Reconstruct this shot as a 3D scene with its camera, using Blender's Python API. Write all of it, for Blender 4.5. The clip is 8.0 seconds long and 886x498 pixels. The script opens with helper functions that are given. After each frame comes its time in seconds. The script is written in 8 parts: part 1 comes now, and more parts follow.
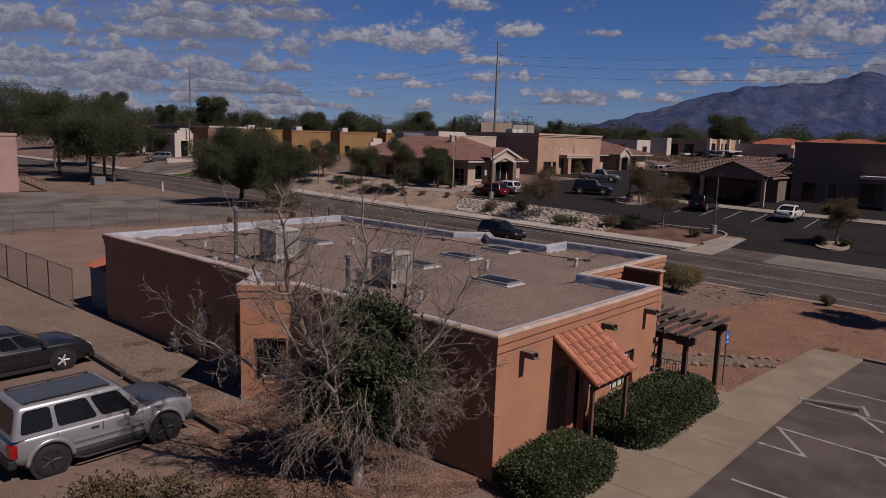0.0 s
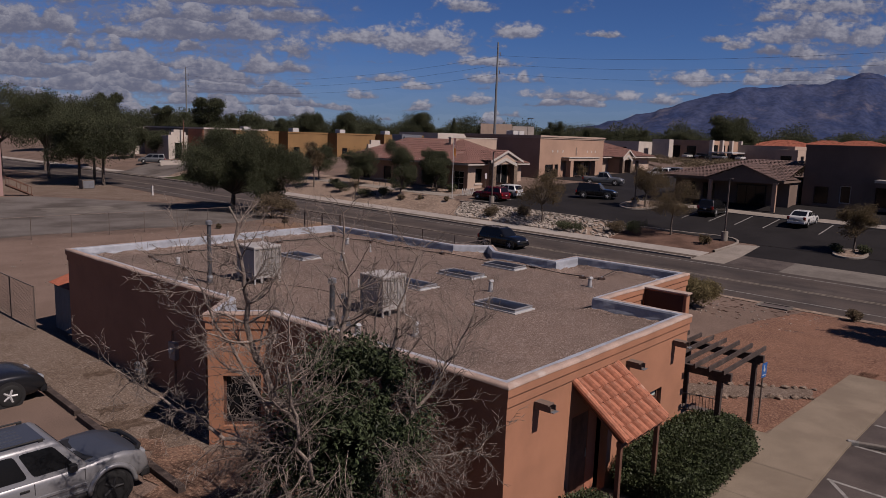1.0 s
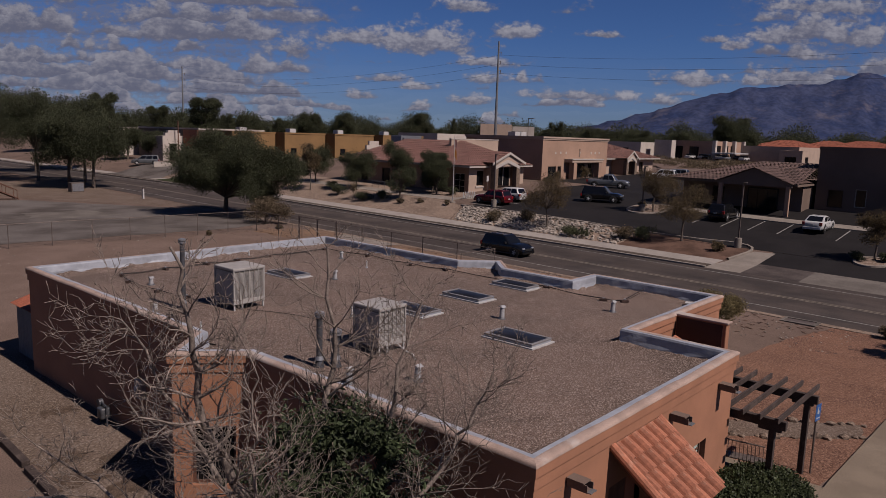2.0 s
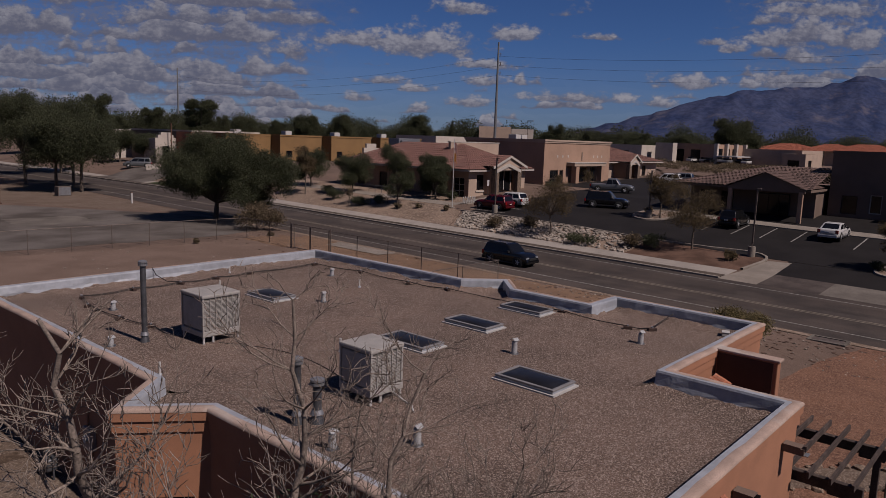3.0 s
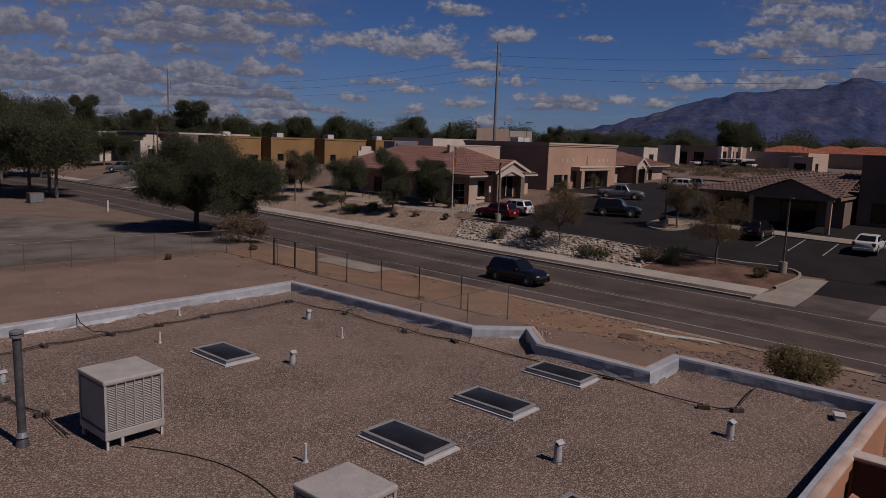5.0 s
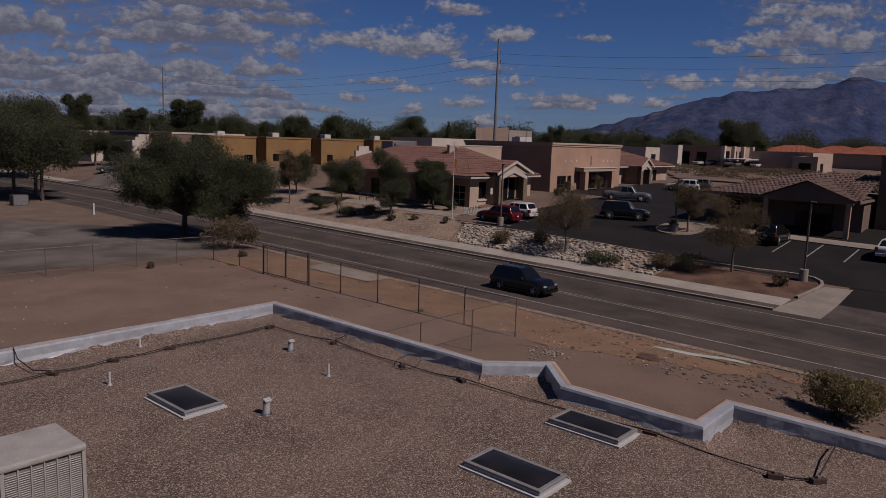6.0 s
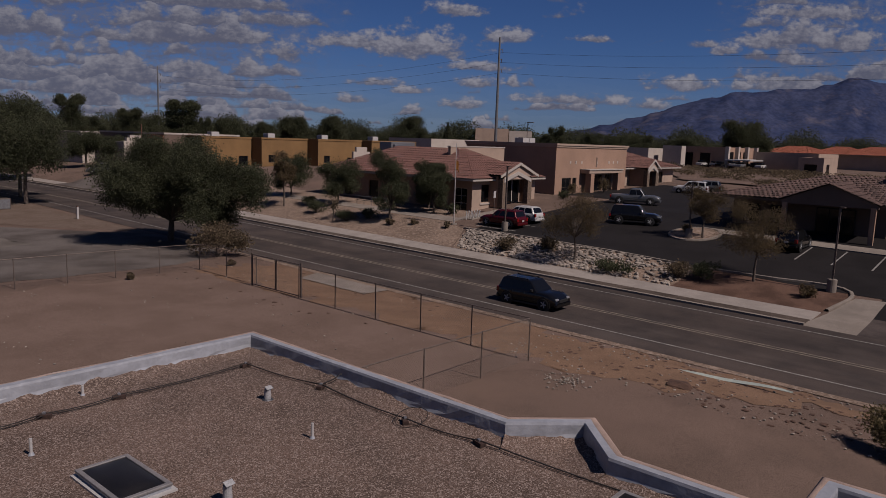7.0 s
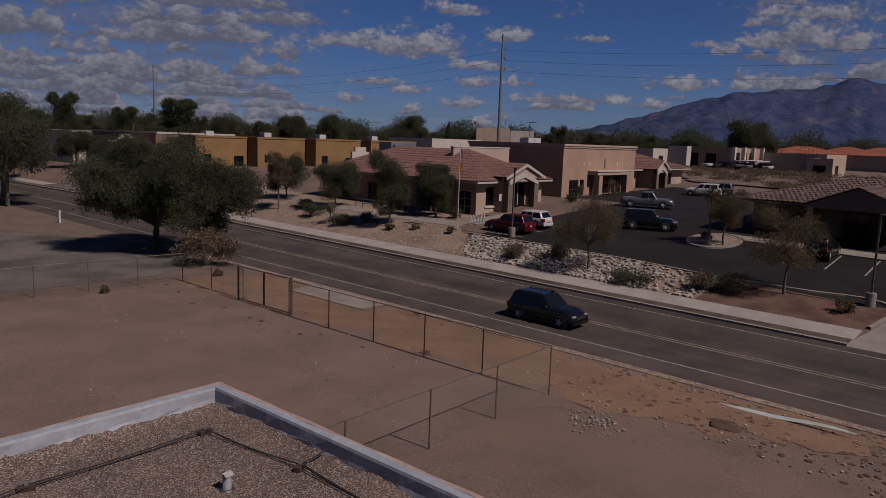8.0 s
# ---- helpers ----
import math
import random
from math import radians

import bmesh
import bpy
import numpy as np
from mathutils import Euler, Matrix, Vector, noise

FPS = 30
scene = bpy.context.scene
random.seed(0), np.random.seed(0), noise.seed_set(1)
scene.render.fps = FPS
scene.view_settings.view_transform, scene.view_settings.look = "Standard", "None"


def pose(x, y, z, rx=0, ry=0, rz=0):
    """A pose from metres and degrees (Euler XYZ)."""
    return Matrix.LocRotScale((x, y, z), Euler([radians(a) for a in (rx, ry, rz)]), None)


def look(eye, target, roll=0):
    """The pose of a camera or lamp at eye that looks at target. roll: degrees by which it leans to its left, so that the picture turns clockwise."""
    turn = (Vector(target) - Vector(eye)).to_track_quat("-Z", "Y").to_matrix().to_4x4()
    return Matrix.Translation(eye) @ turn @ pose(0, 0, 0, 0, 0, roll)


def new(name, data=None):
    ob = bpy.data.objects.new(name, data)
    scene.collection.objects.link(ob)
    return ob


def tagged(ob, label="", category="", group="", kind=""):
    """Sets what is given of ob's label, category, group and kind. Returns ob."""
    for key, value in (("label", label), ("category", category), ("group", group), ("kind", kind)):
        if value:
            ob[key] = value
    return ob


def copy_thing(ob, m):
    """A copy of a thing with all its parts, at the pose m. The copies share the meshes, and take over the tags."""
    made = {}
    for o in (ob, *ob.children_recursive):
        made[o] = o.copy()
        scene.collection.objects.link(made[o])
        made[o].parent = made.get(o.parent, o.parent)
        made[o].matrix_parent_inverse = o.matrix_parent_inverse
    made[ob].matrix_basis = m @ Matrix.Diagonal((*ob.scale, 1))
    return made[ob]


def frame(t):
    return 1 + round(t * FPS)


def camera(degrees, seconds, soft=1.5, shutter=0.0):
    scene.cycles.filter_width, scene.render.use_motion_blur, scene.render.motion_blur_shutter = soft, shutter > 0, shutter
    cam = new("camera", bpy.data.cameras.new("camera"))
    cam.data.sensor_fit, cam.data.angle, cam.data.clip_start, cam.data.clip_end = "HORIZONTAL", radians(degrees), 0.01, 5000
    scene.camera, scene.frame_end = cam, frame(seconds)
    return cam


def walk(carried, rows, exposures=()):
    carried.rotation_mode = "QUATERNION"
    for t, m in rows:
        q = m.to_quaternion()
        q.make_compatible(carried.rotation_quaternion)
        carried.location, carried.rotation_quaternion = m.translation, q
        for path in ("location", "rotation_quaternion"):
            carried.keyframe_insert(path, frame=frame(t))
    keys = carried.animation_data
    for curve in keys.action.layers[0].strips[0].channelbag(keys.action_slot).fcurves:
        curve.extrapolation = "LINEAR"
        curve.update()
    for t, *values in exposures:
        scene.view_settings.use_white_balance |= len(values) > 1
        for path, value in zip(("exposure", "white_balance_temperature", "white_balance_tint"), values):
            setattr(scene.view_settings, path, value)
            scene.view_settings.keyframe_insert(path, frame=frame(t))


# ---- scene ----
cam = camera(63.4, 8.0, 0.6)
PATH = [
    (0, (-12.943, -9.688, 8.198), (-11.465, -8.378, 7.886), 1.8),
    (0.5, (-11.8, -8.735, 8.267), (-10.321, -7.425, 7.956), 1.8),
    (1, (-10.742, -7.734, 8.332), (-9.262, -6.425, 8.023), 1.8),
    (1.5, (-9.748, -6.715, 8.409), (-8.266, -5.407, 8.1), 1.8),
    (1.7, (-9.332, -6.298, 8.459), (-7.85, -4.99, 8.149), 1.8),
    (3, (-6.591, -3.608, 8.602), (-5.105, -2.305, 8.299), 1.9),
    (3.5, (-5.516, -2.579, 8.643), (-4.028, -1.277, 8.341), 1.9),
    (4, (-4.536, -1.591, 8.71), (-3.046, -0.291, 8.409), 1.9),
    (4.5, (-3.532, -0.616, 8.789), (-2.041, 0.682, 8.488), 1.9),
    (4.7, (-3.129, -0.222, 8.787), (-1.636, 1.076, 8.488), 1.9),
    (6, (-0.249, 2.553, 8.859), (1.247, 3.846, 8.559), 1.9),
    (6.5, (0.94, 3.746, 8.85), (2.437, 5.038, 8.552), 1.9),
    (7, (2.192, 5.051, 8.867), (3.691, 6.341, 8.569), 1.9),
    (7.5, (3.57, 6.444, 8.889), (5.069, 7.734, 8.591), 2.0),
    (8, (4.953, 7.866, 8.912), (6.453, 9.155, 8.613), 2.0),
]
walk(cam, [(t, look(eye, target, roll)) for t, eye, target, roll in PATH],
     [(0, 0.2, 6250, 22), (1.5, 0.12, 6250, 22), (3.5, -0.2, 6250, 22), (8, -0.27, 6250, 22)])

# ---- light, sky and exposure ----
SUN_DIR = Vector((0.055, -0.86, 1.0)).normalized()
sun_data = bpy.data.lights.new("sun", "SUN")
sun_data.energy, sun_data.angle, sun_data.color = 5.0, radians(0.55), (1.0, 0.89, 0.755)
sun = new("sun", sun_data)
sun.matrix_world = look(SUN_DIR * 50, (0, 0, 0))

FWD, RIGHT = (0.7484, 0.6633), (0.6633, -0.7484)
# clouds: middle (across, up) and half sizes, in tangents of the angle from the flight's heading
CLOUDS = [(-0.243, 0.130, 0.023, 0.0100), (-0.112, 0.131, 0.061, 0.0156), (-0.033, 0.128, 0.079, 0.0269), (-0.231, 0.087, 0.027, 0.0091),
          (-0.084, 0.077, 0.034, 0.0082), (-0.117, 0.053, 0.026, 0.0078), (-0.037, 0.067, 0.028, 0.0065), (-0.204, 0.113, 0.032, 0.0178),
          (0.020, 0.175, 0.038, 0.0121), (0.092, 0.143, 0.038, 0.0134), (0.211, 0.143, 0.030, 0.0061), (0.054, 0.102, 0.050, 0.0087),
          (0.057, 0.080, 0.034, 0.0095), (0.337, 0.088, 0.058, 0.0139), (0.291, 0.058, 0.029, 0.0108), (0.036, 0.051, 0.036, 0.0087),
          (0.361, 0.142, 0.020, 0.0078), (0.451, 0.150, 0.043, 0.0199), (0.511, 0.189, 0.090, 0.0147), (0.542, 0.154, 0.068, 0.0234),
          (0.476, 0.098, 0.066, 0.0134), (0.184, 0.062, 0.079, 0.0108), (-0.034, 0.042, 0.021, 0.0056), (0.391, 0.135, 0.022, 0.0113)]


def make_world():
    w = bpy.data.worlds.new("sky")
    scene.world = w
    w.use_nodes = True
    nt = w.node_tree
    nt.nodes.clear()
    N, L = nt.nodes.new, nt.links.new

    def val(node, i, v):
        if isinstance(v, (int, float)):
            node.inputs[i].default_value = v
        elif isinstance(v, tuple):
            node.inputs[i].default_value = v
        else:
            L(v, node.inputs[i])

    def m(op, a, b=0.0, c=0.0, clamp=False):
        n = N("ShaderNodeMath")
        n.operation, n.use_clamp = op, clamp
        for i, v in enumerate((a, b, c)):
            val(n, i, v)
        return n.outputs[0]

    def vm(op, a, b=(0, 0, 0), c=(0, 0, 0)):
        n = N("ShaderNodeVectorMath")
        n.operation = op
        val(n, 0, a), val(n, 1, b)
        if op == "MULTIPLY_ADD":
            val(n, 2, c)
        return n.outputs["Value"] if op in ("DOT_PRODUCT", "LENGTH") else n.outputs[0]

    def ramp(x, lo, hi, to=1.0):
        r = N("ShaderNodeMapRange")
        r.interpolation_type = "SMOOTHSTEP"
        val(r, 0, x), val(r, 1, lo), val(r, 2, hi)
        r.inputs[4].default_value = to
        return r.outputs[0]

    def noise_at(vec, scale, detail, rough=0.55):
        n = N("ShaderNodeTexNoise")
        n.inputs["Scale"].default_value, n.inputs["Detail"].default_value = scale, detail
        n.inputs["Roughness"].default_value = rough
        L(vec, n.inputs["Vector"])
        return n.outputs["Fac"]

    def pick(test, a, b):
        n = N("ShaderNodeMix")
        val(n, 0, test), val(n, 2, a), val(n, 3, b)
        return n.outputs[0]

    def xyz(x, y, z=0.0):
        n = N("ShaderNodeCombineXYZ")
        val(n, 0, x), val(n, 1, y), val(n, 2, z)
        return n.outputs[0]

    co = N("ShaderNodeTexCoord").outputs["Generated"]
    ahead = m("MAXIMUM", m("ABSOLUTE", vm("DOT_PRODUCT", co, (*FWD, 0))), 0.05)
    u = m("DIVIDE", vm("DOT_PRODUCT", co, (*RIGHT, 0)), ahead)
    v = m("DIVIDE", vm("DOT_PRODUCT", co, (0, 0, 1)), ahead)
    p = xyz(u, v)
    heaps = m("SUBTRACT", noise_at(vm("MULTIPLY", p, (1.0, 1.5, 1.0)), 34, 3), 0.5)
    fine = m("SUBTRACT", noise_at(vm("MULTIPLY", p, (1.0, 1.6, 1.0)), 110, 6, 0.6), 0.5)
    rough_edge_ = m("ADD", m("MULTIPLY", heaps, 2.7), m("MULTIPLY", fine, 1.15))
    # banks of broken cloud to either side, thinning overhead
    bank = m("ADD", ramp(u, -0.08, -0.3), m("MULTIPLY", ramp(u, 0.34, 0.52), 0.72))
    best, light = -9.0, 0.5
    # single heaps: flat below, heaped above
    for x, y, a, b in CLOUDS:
        e = vm("MULTIPLY_ADD", p, (1 / a, 1 / b, 0), (-x / a, -(y - 0.25 * b) / b, 0))
        q = vm("MULTIPLY_ADD", vm("ABSOLUTE", e), (1.0, 1.6, 0), vm("MULTIPLY", e, (0, -0.6, 0)))
        d = m("ADD", m("SUBTRACT", 1.15, vm("LENGTH", q)), rough_edge_)
        sep = N("ShaderNodeSeparateXYZ")
        L(e, sep.inputs[0])
        best_new = m("GREATER_THAN", d, best)
        light = pick(best_new, light, m("MULTIPLY_ADD", sep.outputs[1], 0.5, 0.42))
        best = m("MAXIMUM", best, d)
    # rows of small heaps on level bases, closer together towards the horizon
    base = 0.006
    for k in range(15):
        a = 0.0075 + 0.105 * base
        long = noise_at(xyz(m("MULTIPLY_ADD", u, 1.0, k * 3.7), m("MULTIPLY", v, 0.6)), 0.155 / a, 3, 0.6)
        wave = m("MULTIPLY", m("SUBTRACT", noise_at(xyz(u, k * 1.9), 7.0, 2), 0.5), a * 1.6)
        thr = m("SUBTRACT", 0.585 if base > 0.07 else 0.53, m("MULTIPLY", bank, 0.2))
        top = m("MULTIPLY", m("SUBTRACT", long, thr), a * 10)
        rise = m("SUBTRACT", v, m("ADD", wave, base))
        d = m("MINIMUM", m("DIVIDE", m("SUBTRACT", top, rise), a * 0.75), m("DIVIDE", rise, a * 0.28))
        d = m("ADD", m("MINIMUM", d, 1.2), m("MULTIPLY", rough_edge_, 0.8))
        best_new = m("GREATER_THAN", d, best)
        light = pick(best_new, light, m("MULTIPLY_ADD", m("DIVIDE", rise, m("MAXIMUM", top, a * 0.6)), 0.85, 0.02))
        best = m("MAXIMUM", best, d)
        base += 0.012 + 0.085 * base
    light = m("ADD", light, m("ADD", m("MULTIPLY", heaps, 1.6), m("MULTIPLY", fine, 1.5)))
    lit = N("ShaderNodeMapRange")
    lit.interpolation_type = "SMOOTHSTEP"
    val(lit, 0, light), val(lit, 1, 0.0), val(lit, 2, 1.15)
    # a grey veil between the heaps of the banks
    veil = m("MULTIPLY", m("MULTIPLY", bank, ramp(v, 0.5, 0.1)), ramp(m("ADD", heaps, fine), -0.35, 0.2, 0.72))
    veil = m("MAXIMUM", veil, ramp(v, 0.14, -0.01, 0.42))
    covered = ramp(best, -0.15, 0.72, 0.94)
    # one minus (1 - covered)(1 - veil)
    cover_all = m("SUBTRACT", 1.0, m("MULTIPLY", m("SUBTRACT", 1.0, covered), m("SUBTRACT", 1.0, veil)))
    lit_all = m("MULTIPLY", m("MULTIPLY", lit.outputs[0], m("MULTIPLY_ADD", covered, 0.85, 0.15)), m("MULTIPLY_ADD", bank, -0.22, 1.0))
    sky = N("ShaderNodeTexSky")
    sky.sky_type, sky.sun_disc = "NISHITA", False
    sky.sun_elevation, sky.sun_rotation = radians(49), math.pi - 0.14
    sky.altitude, sky.air_density, sky.dust_density, sky.ozone_density = 1600, 0.9, 0.0, 4.0
    cl = N("ShaderNodeMix")
    cl.data_type = "RGBA"
    cl.inputs[6].default_value = (2.15, 2.3, 2.95, 1)
    cl.inputs[7].default_value = (5.9, 6.0, 6.2, 1)
    L(lit_all, cl.inputs[0])
    mix = N("ShaderNodeMix")
    mix.data_type = "RGBA"
    L(cover_all, mix.inputs[0])
    tint = N("ShaderNodeMix")
    tint.data_type, tint.blend_type = "RGBA", "MULTIPLY"
    tint.inputs[0].default_value = 1.0
    tint.inputs[7].default_value = (0.43, 0.61, 0.86, 1)
    L(sky.outputs[0], tint.inputs[6])
    L(tint.outputs[2], mix.inputs[6])
    L(cl.outputs[2], mix.inputs[7])
    bg = N("ShaderNodeBackground")
    bg.inputs["Strength"].default_value = 0.05
    L(mix.outputs[2], bg.inputs["Color"])
    out = N("ShaderNodeOutputWorld")
    L(bg.outputs[0], out.inputs["Surface"])


make_world()


# ---- materials ----
# scale on all base colours to deepen shade; the exposure makes up for it
COLOUR_SCALE = 0.48


def mat(name, col, rough=0.8, metal=0.0, var=0.25, scale=3.0, fine=60.0, bump=0.2, col2=None, spec=0.35, rand=0.0, island=False,
        fleck=None, fleck_scale=90.0, fleck_at=0.6, emit=None, trans=0.0, alpha=1.0, stain=None, streak=False, thin=0.0):
    """A surface with broad blotches (scale per metre), fine grain and relief; fleck: specks of another colour."""
    # one factor darkens every colour, so that shaded faces come out deeper
    col, col2, fleck, stain = (c and tuple(x * COLOUR_SCALE for x in c) for c in (col, col2, fleck, stain))
    mt = bpy.data.materials.new(name)
    mt.use_nodes = True
    nt = mt.node_tree
    N, L = nt.nodes.new, nt.links.new
    b = nt.nodes["Principled BSDF"]
    b.inputs["Roughness"].default_value = rough
    b.inputs["Metallic"].default_value = metal
    b.inputs["Specular IOR Level"].default_value = spec
    co = N("ShaderNodeTexCoord").outputs["Object"]

    def nz(s, d=5, r=0.6):
        n = N("ShaderNodeTexNoise")
        n.inputs["Scale"].default_value, n.inputs["Detail"].default_value, n.inputs["Roughness"].default_value = s, d, r
        L(co, n.inputs["Vector"])
        return n.outputs["Fac"]

    def mixc(f, a, c, kind="MIX"):
        n = N("ShaderNodeMix")
        n.data_type, n.blend_type = "RGBA", kind
        for i, x in ((0, f), (6, a), (7, c)):
            if isinstance(x, (float, int)):
                n.inputs[i].default_value = x
            elif isinstance(x, tuple):
                n.inputs[i].default_value = (*x[:3], 1)
            else:
                L(x, n.inputs[i])
        return n.outputs[2]

    def step(x, lo, hi):
        n = N("ShaderNodeMapRange")
        n.interpolation_type = "SMOOTHSTEP"
        L(x, n.inputs[0])
        n.inputs[1].default_value, n.inputs[2].default_value = lo, hi
        return n.outputs[0]

    dark = col2 or tuple(c * (1 - var) for c in col)
    broad = nz(scale)
    c = mixc(step(broad, 0.35, 0.68), tuple(min(1, x * (1 + var * 0.35)) for x in col), dark)
    grain = nz(fine, 3)
    c = mixc(0.6 * min(1, var * 2.2), c, mixc(step(grain, 0.32, 0.68), (0.3,) * 3, (1.45,) * 3), "MULTIPLY")
    if fleck:
        v = N("ShaderNodeTexVoronoi")
        v.inputs["Scale"].default_value = fleck_scale
        L(co, v.inputs["Vector"])
        sep = N("ShaderNodeSeparateColor")
        L(v.outputs["Color"], sep.inputs[0])
        c = mixc(step(sep.outputs[0], fleck_at - 0.14, fleck_at + 0.3), c, fleck)
        c = mixc(0.42, c, mixc(sep.outputs[1], (0.4,) * 3, (1.4,) * 3), "MULTIPLY")
    if stain:
        c = mixc(step(nz(scale * 0.37, 6, 0.7), 0.53, 0.7), c, stain)
    if streak:
        # wear along the lanes
        mp = N("ShaderNodeMapping")
        mp.inputs["Scale"].default_value = (0.7, 0.02, 1.0)
        L(co, mp.inputs["Vector"])
        n = N("ShaderNodeTexNoise")
        n.inputs["Scale"].default_value, n.inputs["Detail"].default_value = 1.0, 5
        L(mp.outputs[0], n.inputs["Vector"])
        c = mixc(1.0, c, mixc(step(n.outputs["Fac"], 0.35, 0.65), (0.86,) * 3, (1.12,) * 3), "MULTIPLY")
    if rand or island:
        src = N("ShaderNodeNewGeometry").outputs["Random Per Island"] if island else N("ShaderNodeObjectInfo").outputs["Random"]
        r = rand or 0.3
        c = mixc(1.0, c, mixc(src, (1 - r,) * 3, (1 + r,) * 3), "MULTIPLY")
    L(c, b.inputs["Base Color"])
    if thin:
        # leaves let light through
        tr, mx = N("ShaderNodeBsdfTranslucent"), N("ShaderNodeMixShader")
        L(c, tr.inputs["Color"])
        mx.inputs[0].default_value = thin
        L(b.outputs[0], mx.inputs[1]), L(tr.outputs[0], mx.inputs[2])
        L(mx.outputs[0], nt.nodes["Material Output"].inputs["Surface"])
    if bump:
        bp = N("ShaderNodeBump")
        bp.inputs["Strength"].default_value, bp.inputs["Distance"].default_value = bump, 0.4 / fine
        L(grain, bp.inputs["Height"])
        L(bp.outputs[0], b.inputs["Normal"])
    if emit:
        b.inputs["Emission Color"].default_value = (*emit[:3], 1)
        b.inputs["Emission Strength"].default_value = emit[3]
    if trans:
        b.inputs["Transmission Weight"].default_value = trans
    return mt


M = {}
M["earth"] = mat("earth", (0.245, 0.174, 0.138), 0.95, var=0.35, scale=0.22, fine=26, bump=0.4, col2=(0.205, 0.148, 0.118), stain=(0.262, 0.184, 0.142), spec=0.08)
M["dirt_lot"] = mat("packed_dirt", (0.268, 0.192, 0.154), 0.95, var=0.3, scale=0.3, fine=22, bump=0.3, col2=(0.24, 0.17, 0.134), stain=(0.225, 0.158, 0.122), spec=0.08)
M["red_gravel"] = mat("red_gravel", (0.26, 0.138, 0.09), 0.95, var=0.35, scale=0.5, fine=18, bump=0.9, col2=(0.205, 0.11, 0.075), fleck=(0.4, 0.235, 0.165), fleck_scale=24, fleck_at=0.62, spec=0.08)
M["gray_gravel"] = mat("drive_gravel", (0.22, 0.165, 0.13), 0.95, var=0.3, scale=0.4, fine=24, bump=0.6, col2=(0.19, 0.137, 0.102), fleck=(0.35, 0.28, 0.225), fleck_scale=26, fleck_at=0.7, stain=(0.18, 0.125, 0.092), spec=0.08)
M["tan_gravel"] = mat("tan_gravel", (0.36, 0.265, 0.2), 0.95, var=0.25, scale=0.3, fine=20, bump=0.5, fleck=(0.45, 0.35, 0.28), fleck_scale=7, fleck_at=0.65, spec=0.08)
M["mulch"] = mat("red_bark_mulch", (0.2, 0.122, 0.09), 0.95, var=0.35, scale=0.5, fine=24, bump=0.6, spec=0.08)
M["asphalt"] = mat("road_asphalt", (0.118, 0.096, 0.085), 0.88, var=0.25, scale=0.35, fine=50, bump=0.2, col2=(0.083, 0.071, 0.066), stain=(0.125, 0.105, 0.095), spec=0.08, streak=True)
M["asphalt_old"] = mat("faded_asphalt", (0.215, 0.192, 0.175), 0.92, var=0.3, scale=0.18, fine=40, bump=0.2, col2=(0.12, 0.102, 0.09), stain=(0.22, 0.19, 0.165), spec=0.08)
M["asphalt_park"] = mat("worn_asphalt", (0.132, 0.109, 0.099), 0.92, var=0.35, scale=0.5, fine=40, bump=0.3, col2=(0.09, 0.075, 0.07), stain=(0.15, 0.126, 0.115), spec=0.08)
M["asphalt_new"] = mat("sealed_asphalt", (0.032, 0.029, 0.029), 0.8, var=0.2, scale=0.3, fine=40, bump=0.15, spec=0.08)
M["concrete"] = mat("concrete", (0.40, 0.35, 0.30), 0.9, var=0.18, scale=0.6, fine=30, bump=0.15, stain=(0.33, 0.285, 0.24), spec=0.08)
M["pale_concrete"] = mat("pale_concrete", (0.5, 0.45, 0.4), 0.9, var=0.15, scale=0.6, fine=30, bump=0.15, stain=(0.42, 0.37, 0.32), spec=0.08)
M["litter"] = mat("red_leaf_litter", (0.25, 0.15, 0.105), 0.95, var=0.5, scale=1.4, fine=22, bump=0.9, col2=(0.15, 0.092, 0.066), fleck=(0.42, 0.29, 0.21), fleck_scale=24, fleck_at=0.8, stain=(0.13, 0.085, 0.062), spec=0.08)
M["dead_grass"] = mat("dead_grass_patch", (0.1, 0.07, 0.05), 0.95, var=0.5, scale=5, fine=30, bump=0.9, col2=(0.2, 0.145, 0.108), spec=0.08)
M["walk"] = mat("tan_walk_concrete", (0.34, 0.275, 0.205), 0.9, var=0.16, scale=0.5, fine=30, bump=0.15, stain=(0.27, 0.215, 0.16), spec=0.08)
M["walk_joint"] = mat("dusty_joint", (0.2, 0.16, 0.12), 0.95, var=0.3, scale=3, bump=0.1)
M["galv_dark"] = mat("weathered_flue_steel", (0.17, 0.175, 0.19), 0.5, metal=0.5, var=0.3, scale=5, fine=40, bump=0.05)
M["lawn"] = mat("dull_lawn", (0.075, 0.085, 0.04), 0.95, var=0.4, scale=0.6, fine=14, bump=0.4, spec=0.05)
M["orange_soil"] = mat("orange_soil", (0.31, 0.2, 0.132), 0.95, var=0.3, scale=0.6, fine=26, bump=0.3, col2=(0.28, 0.18, 0.12), stain=(0.25, 0.165, 0.112), spec=0.08)
M["vent_metal"] = mat("bright_vent_metal", (0.62, 0.63, 0.64), 0.45, metal=0.15, var=0.2, scale=8, fine=40, bump=0.05)
# shade on the screen wall's west face is put into this dark brown
M["shade_stucco"] = mat("shaded_brown_stucco", (0.1, 0.055, 0.04), 0.9, var=0.2, scale=1.5, fine=60, bump=0)
M["verge"] = mat("dark_dirt_verge", (0.15, 0.12, 0.1), 0.95, var=0.4, scale=0.8, fine=24, bump=0.4, spec=0.08)
M["concrete_old"] = mat("stained_concrete", (0.25, 0.222, 0.195), 0.9, var=0.25, scale=0.4, fine=30, bump=0.2, stain=(0.15, 0.13, 0.115), spec=0.08)
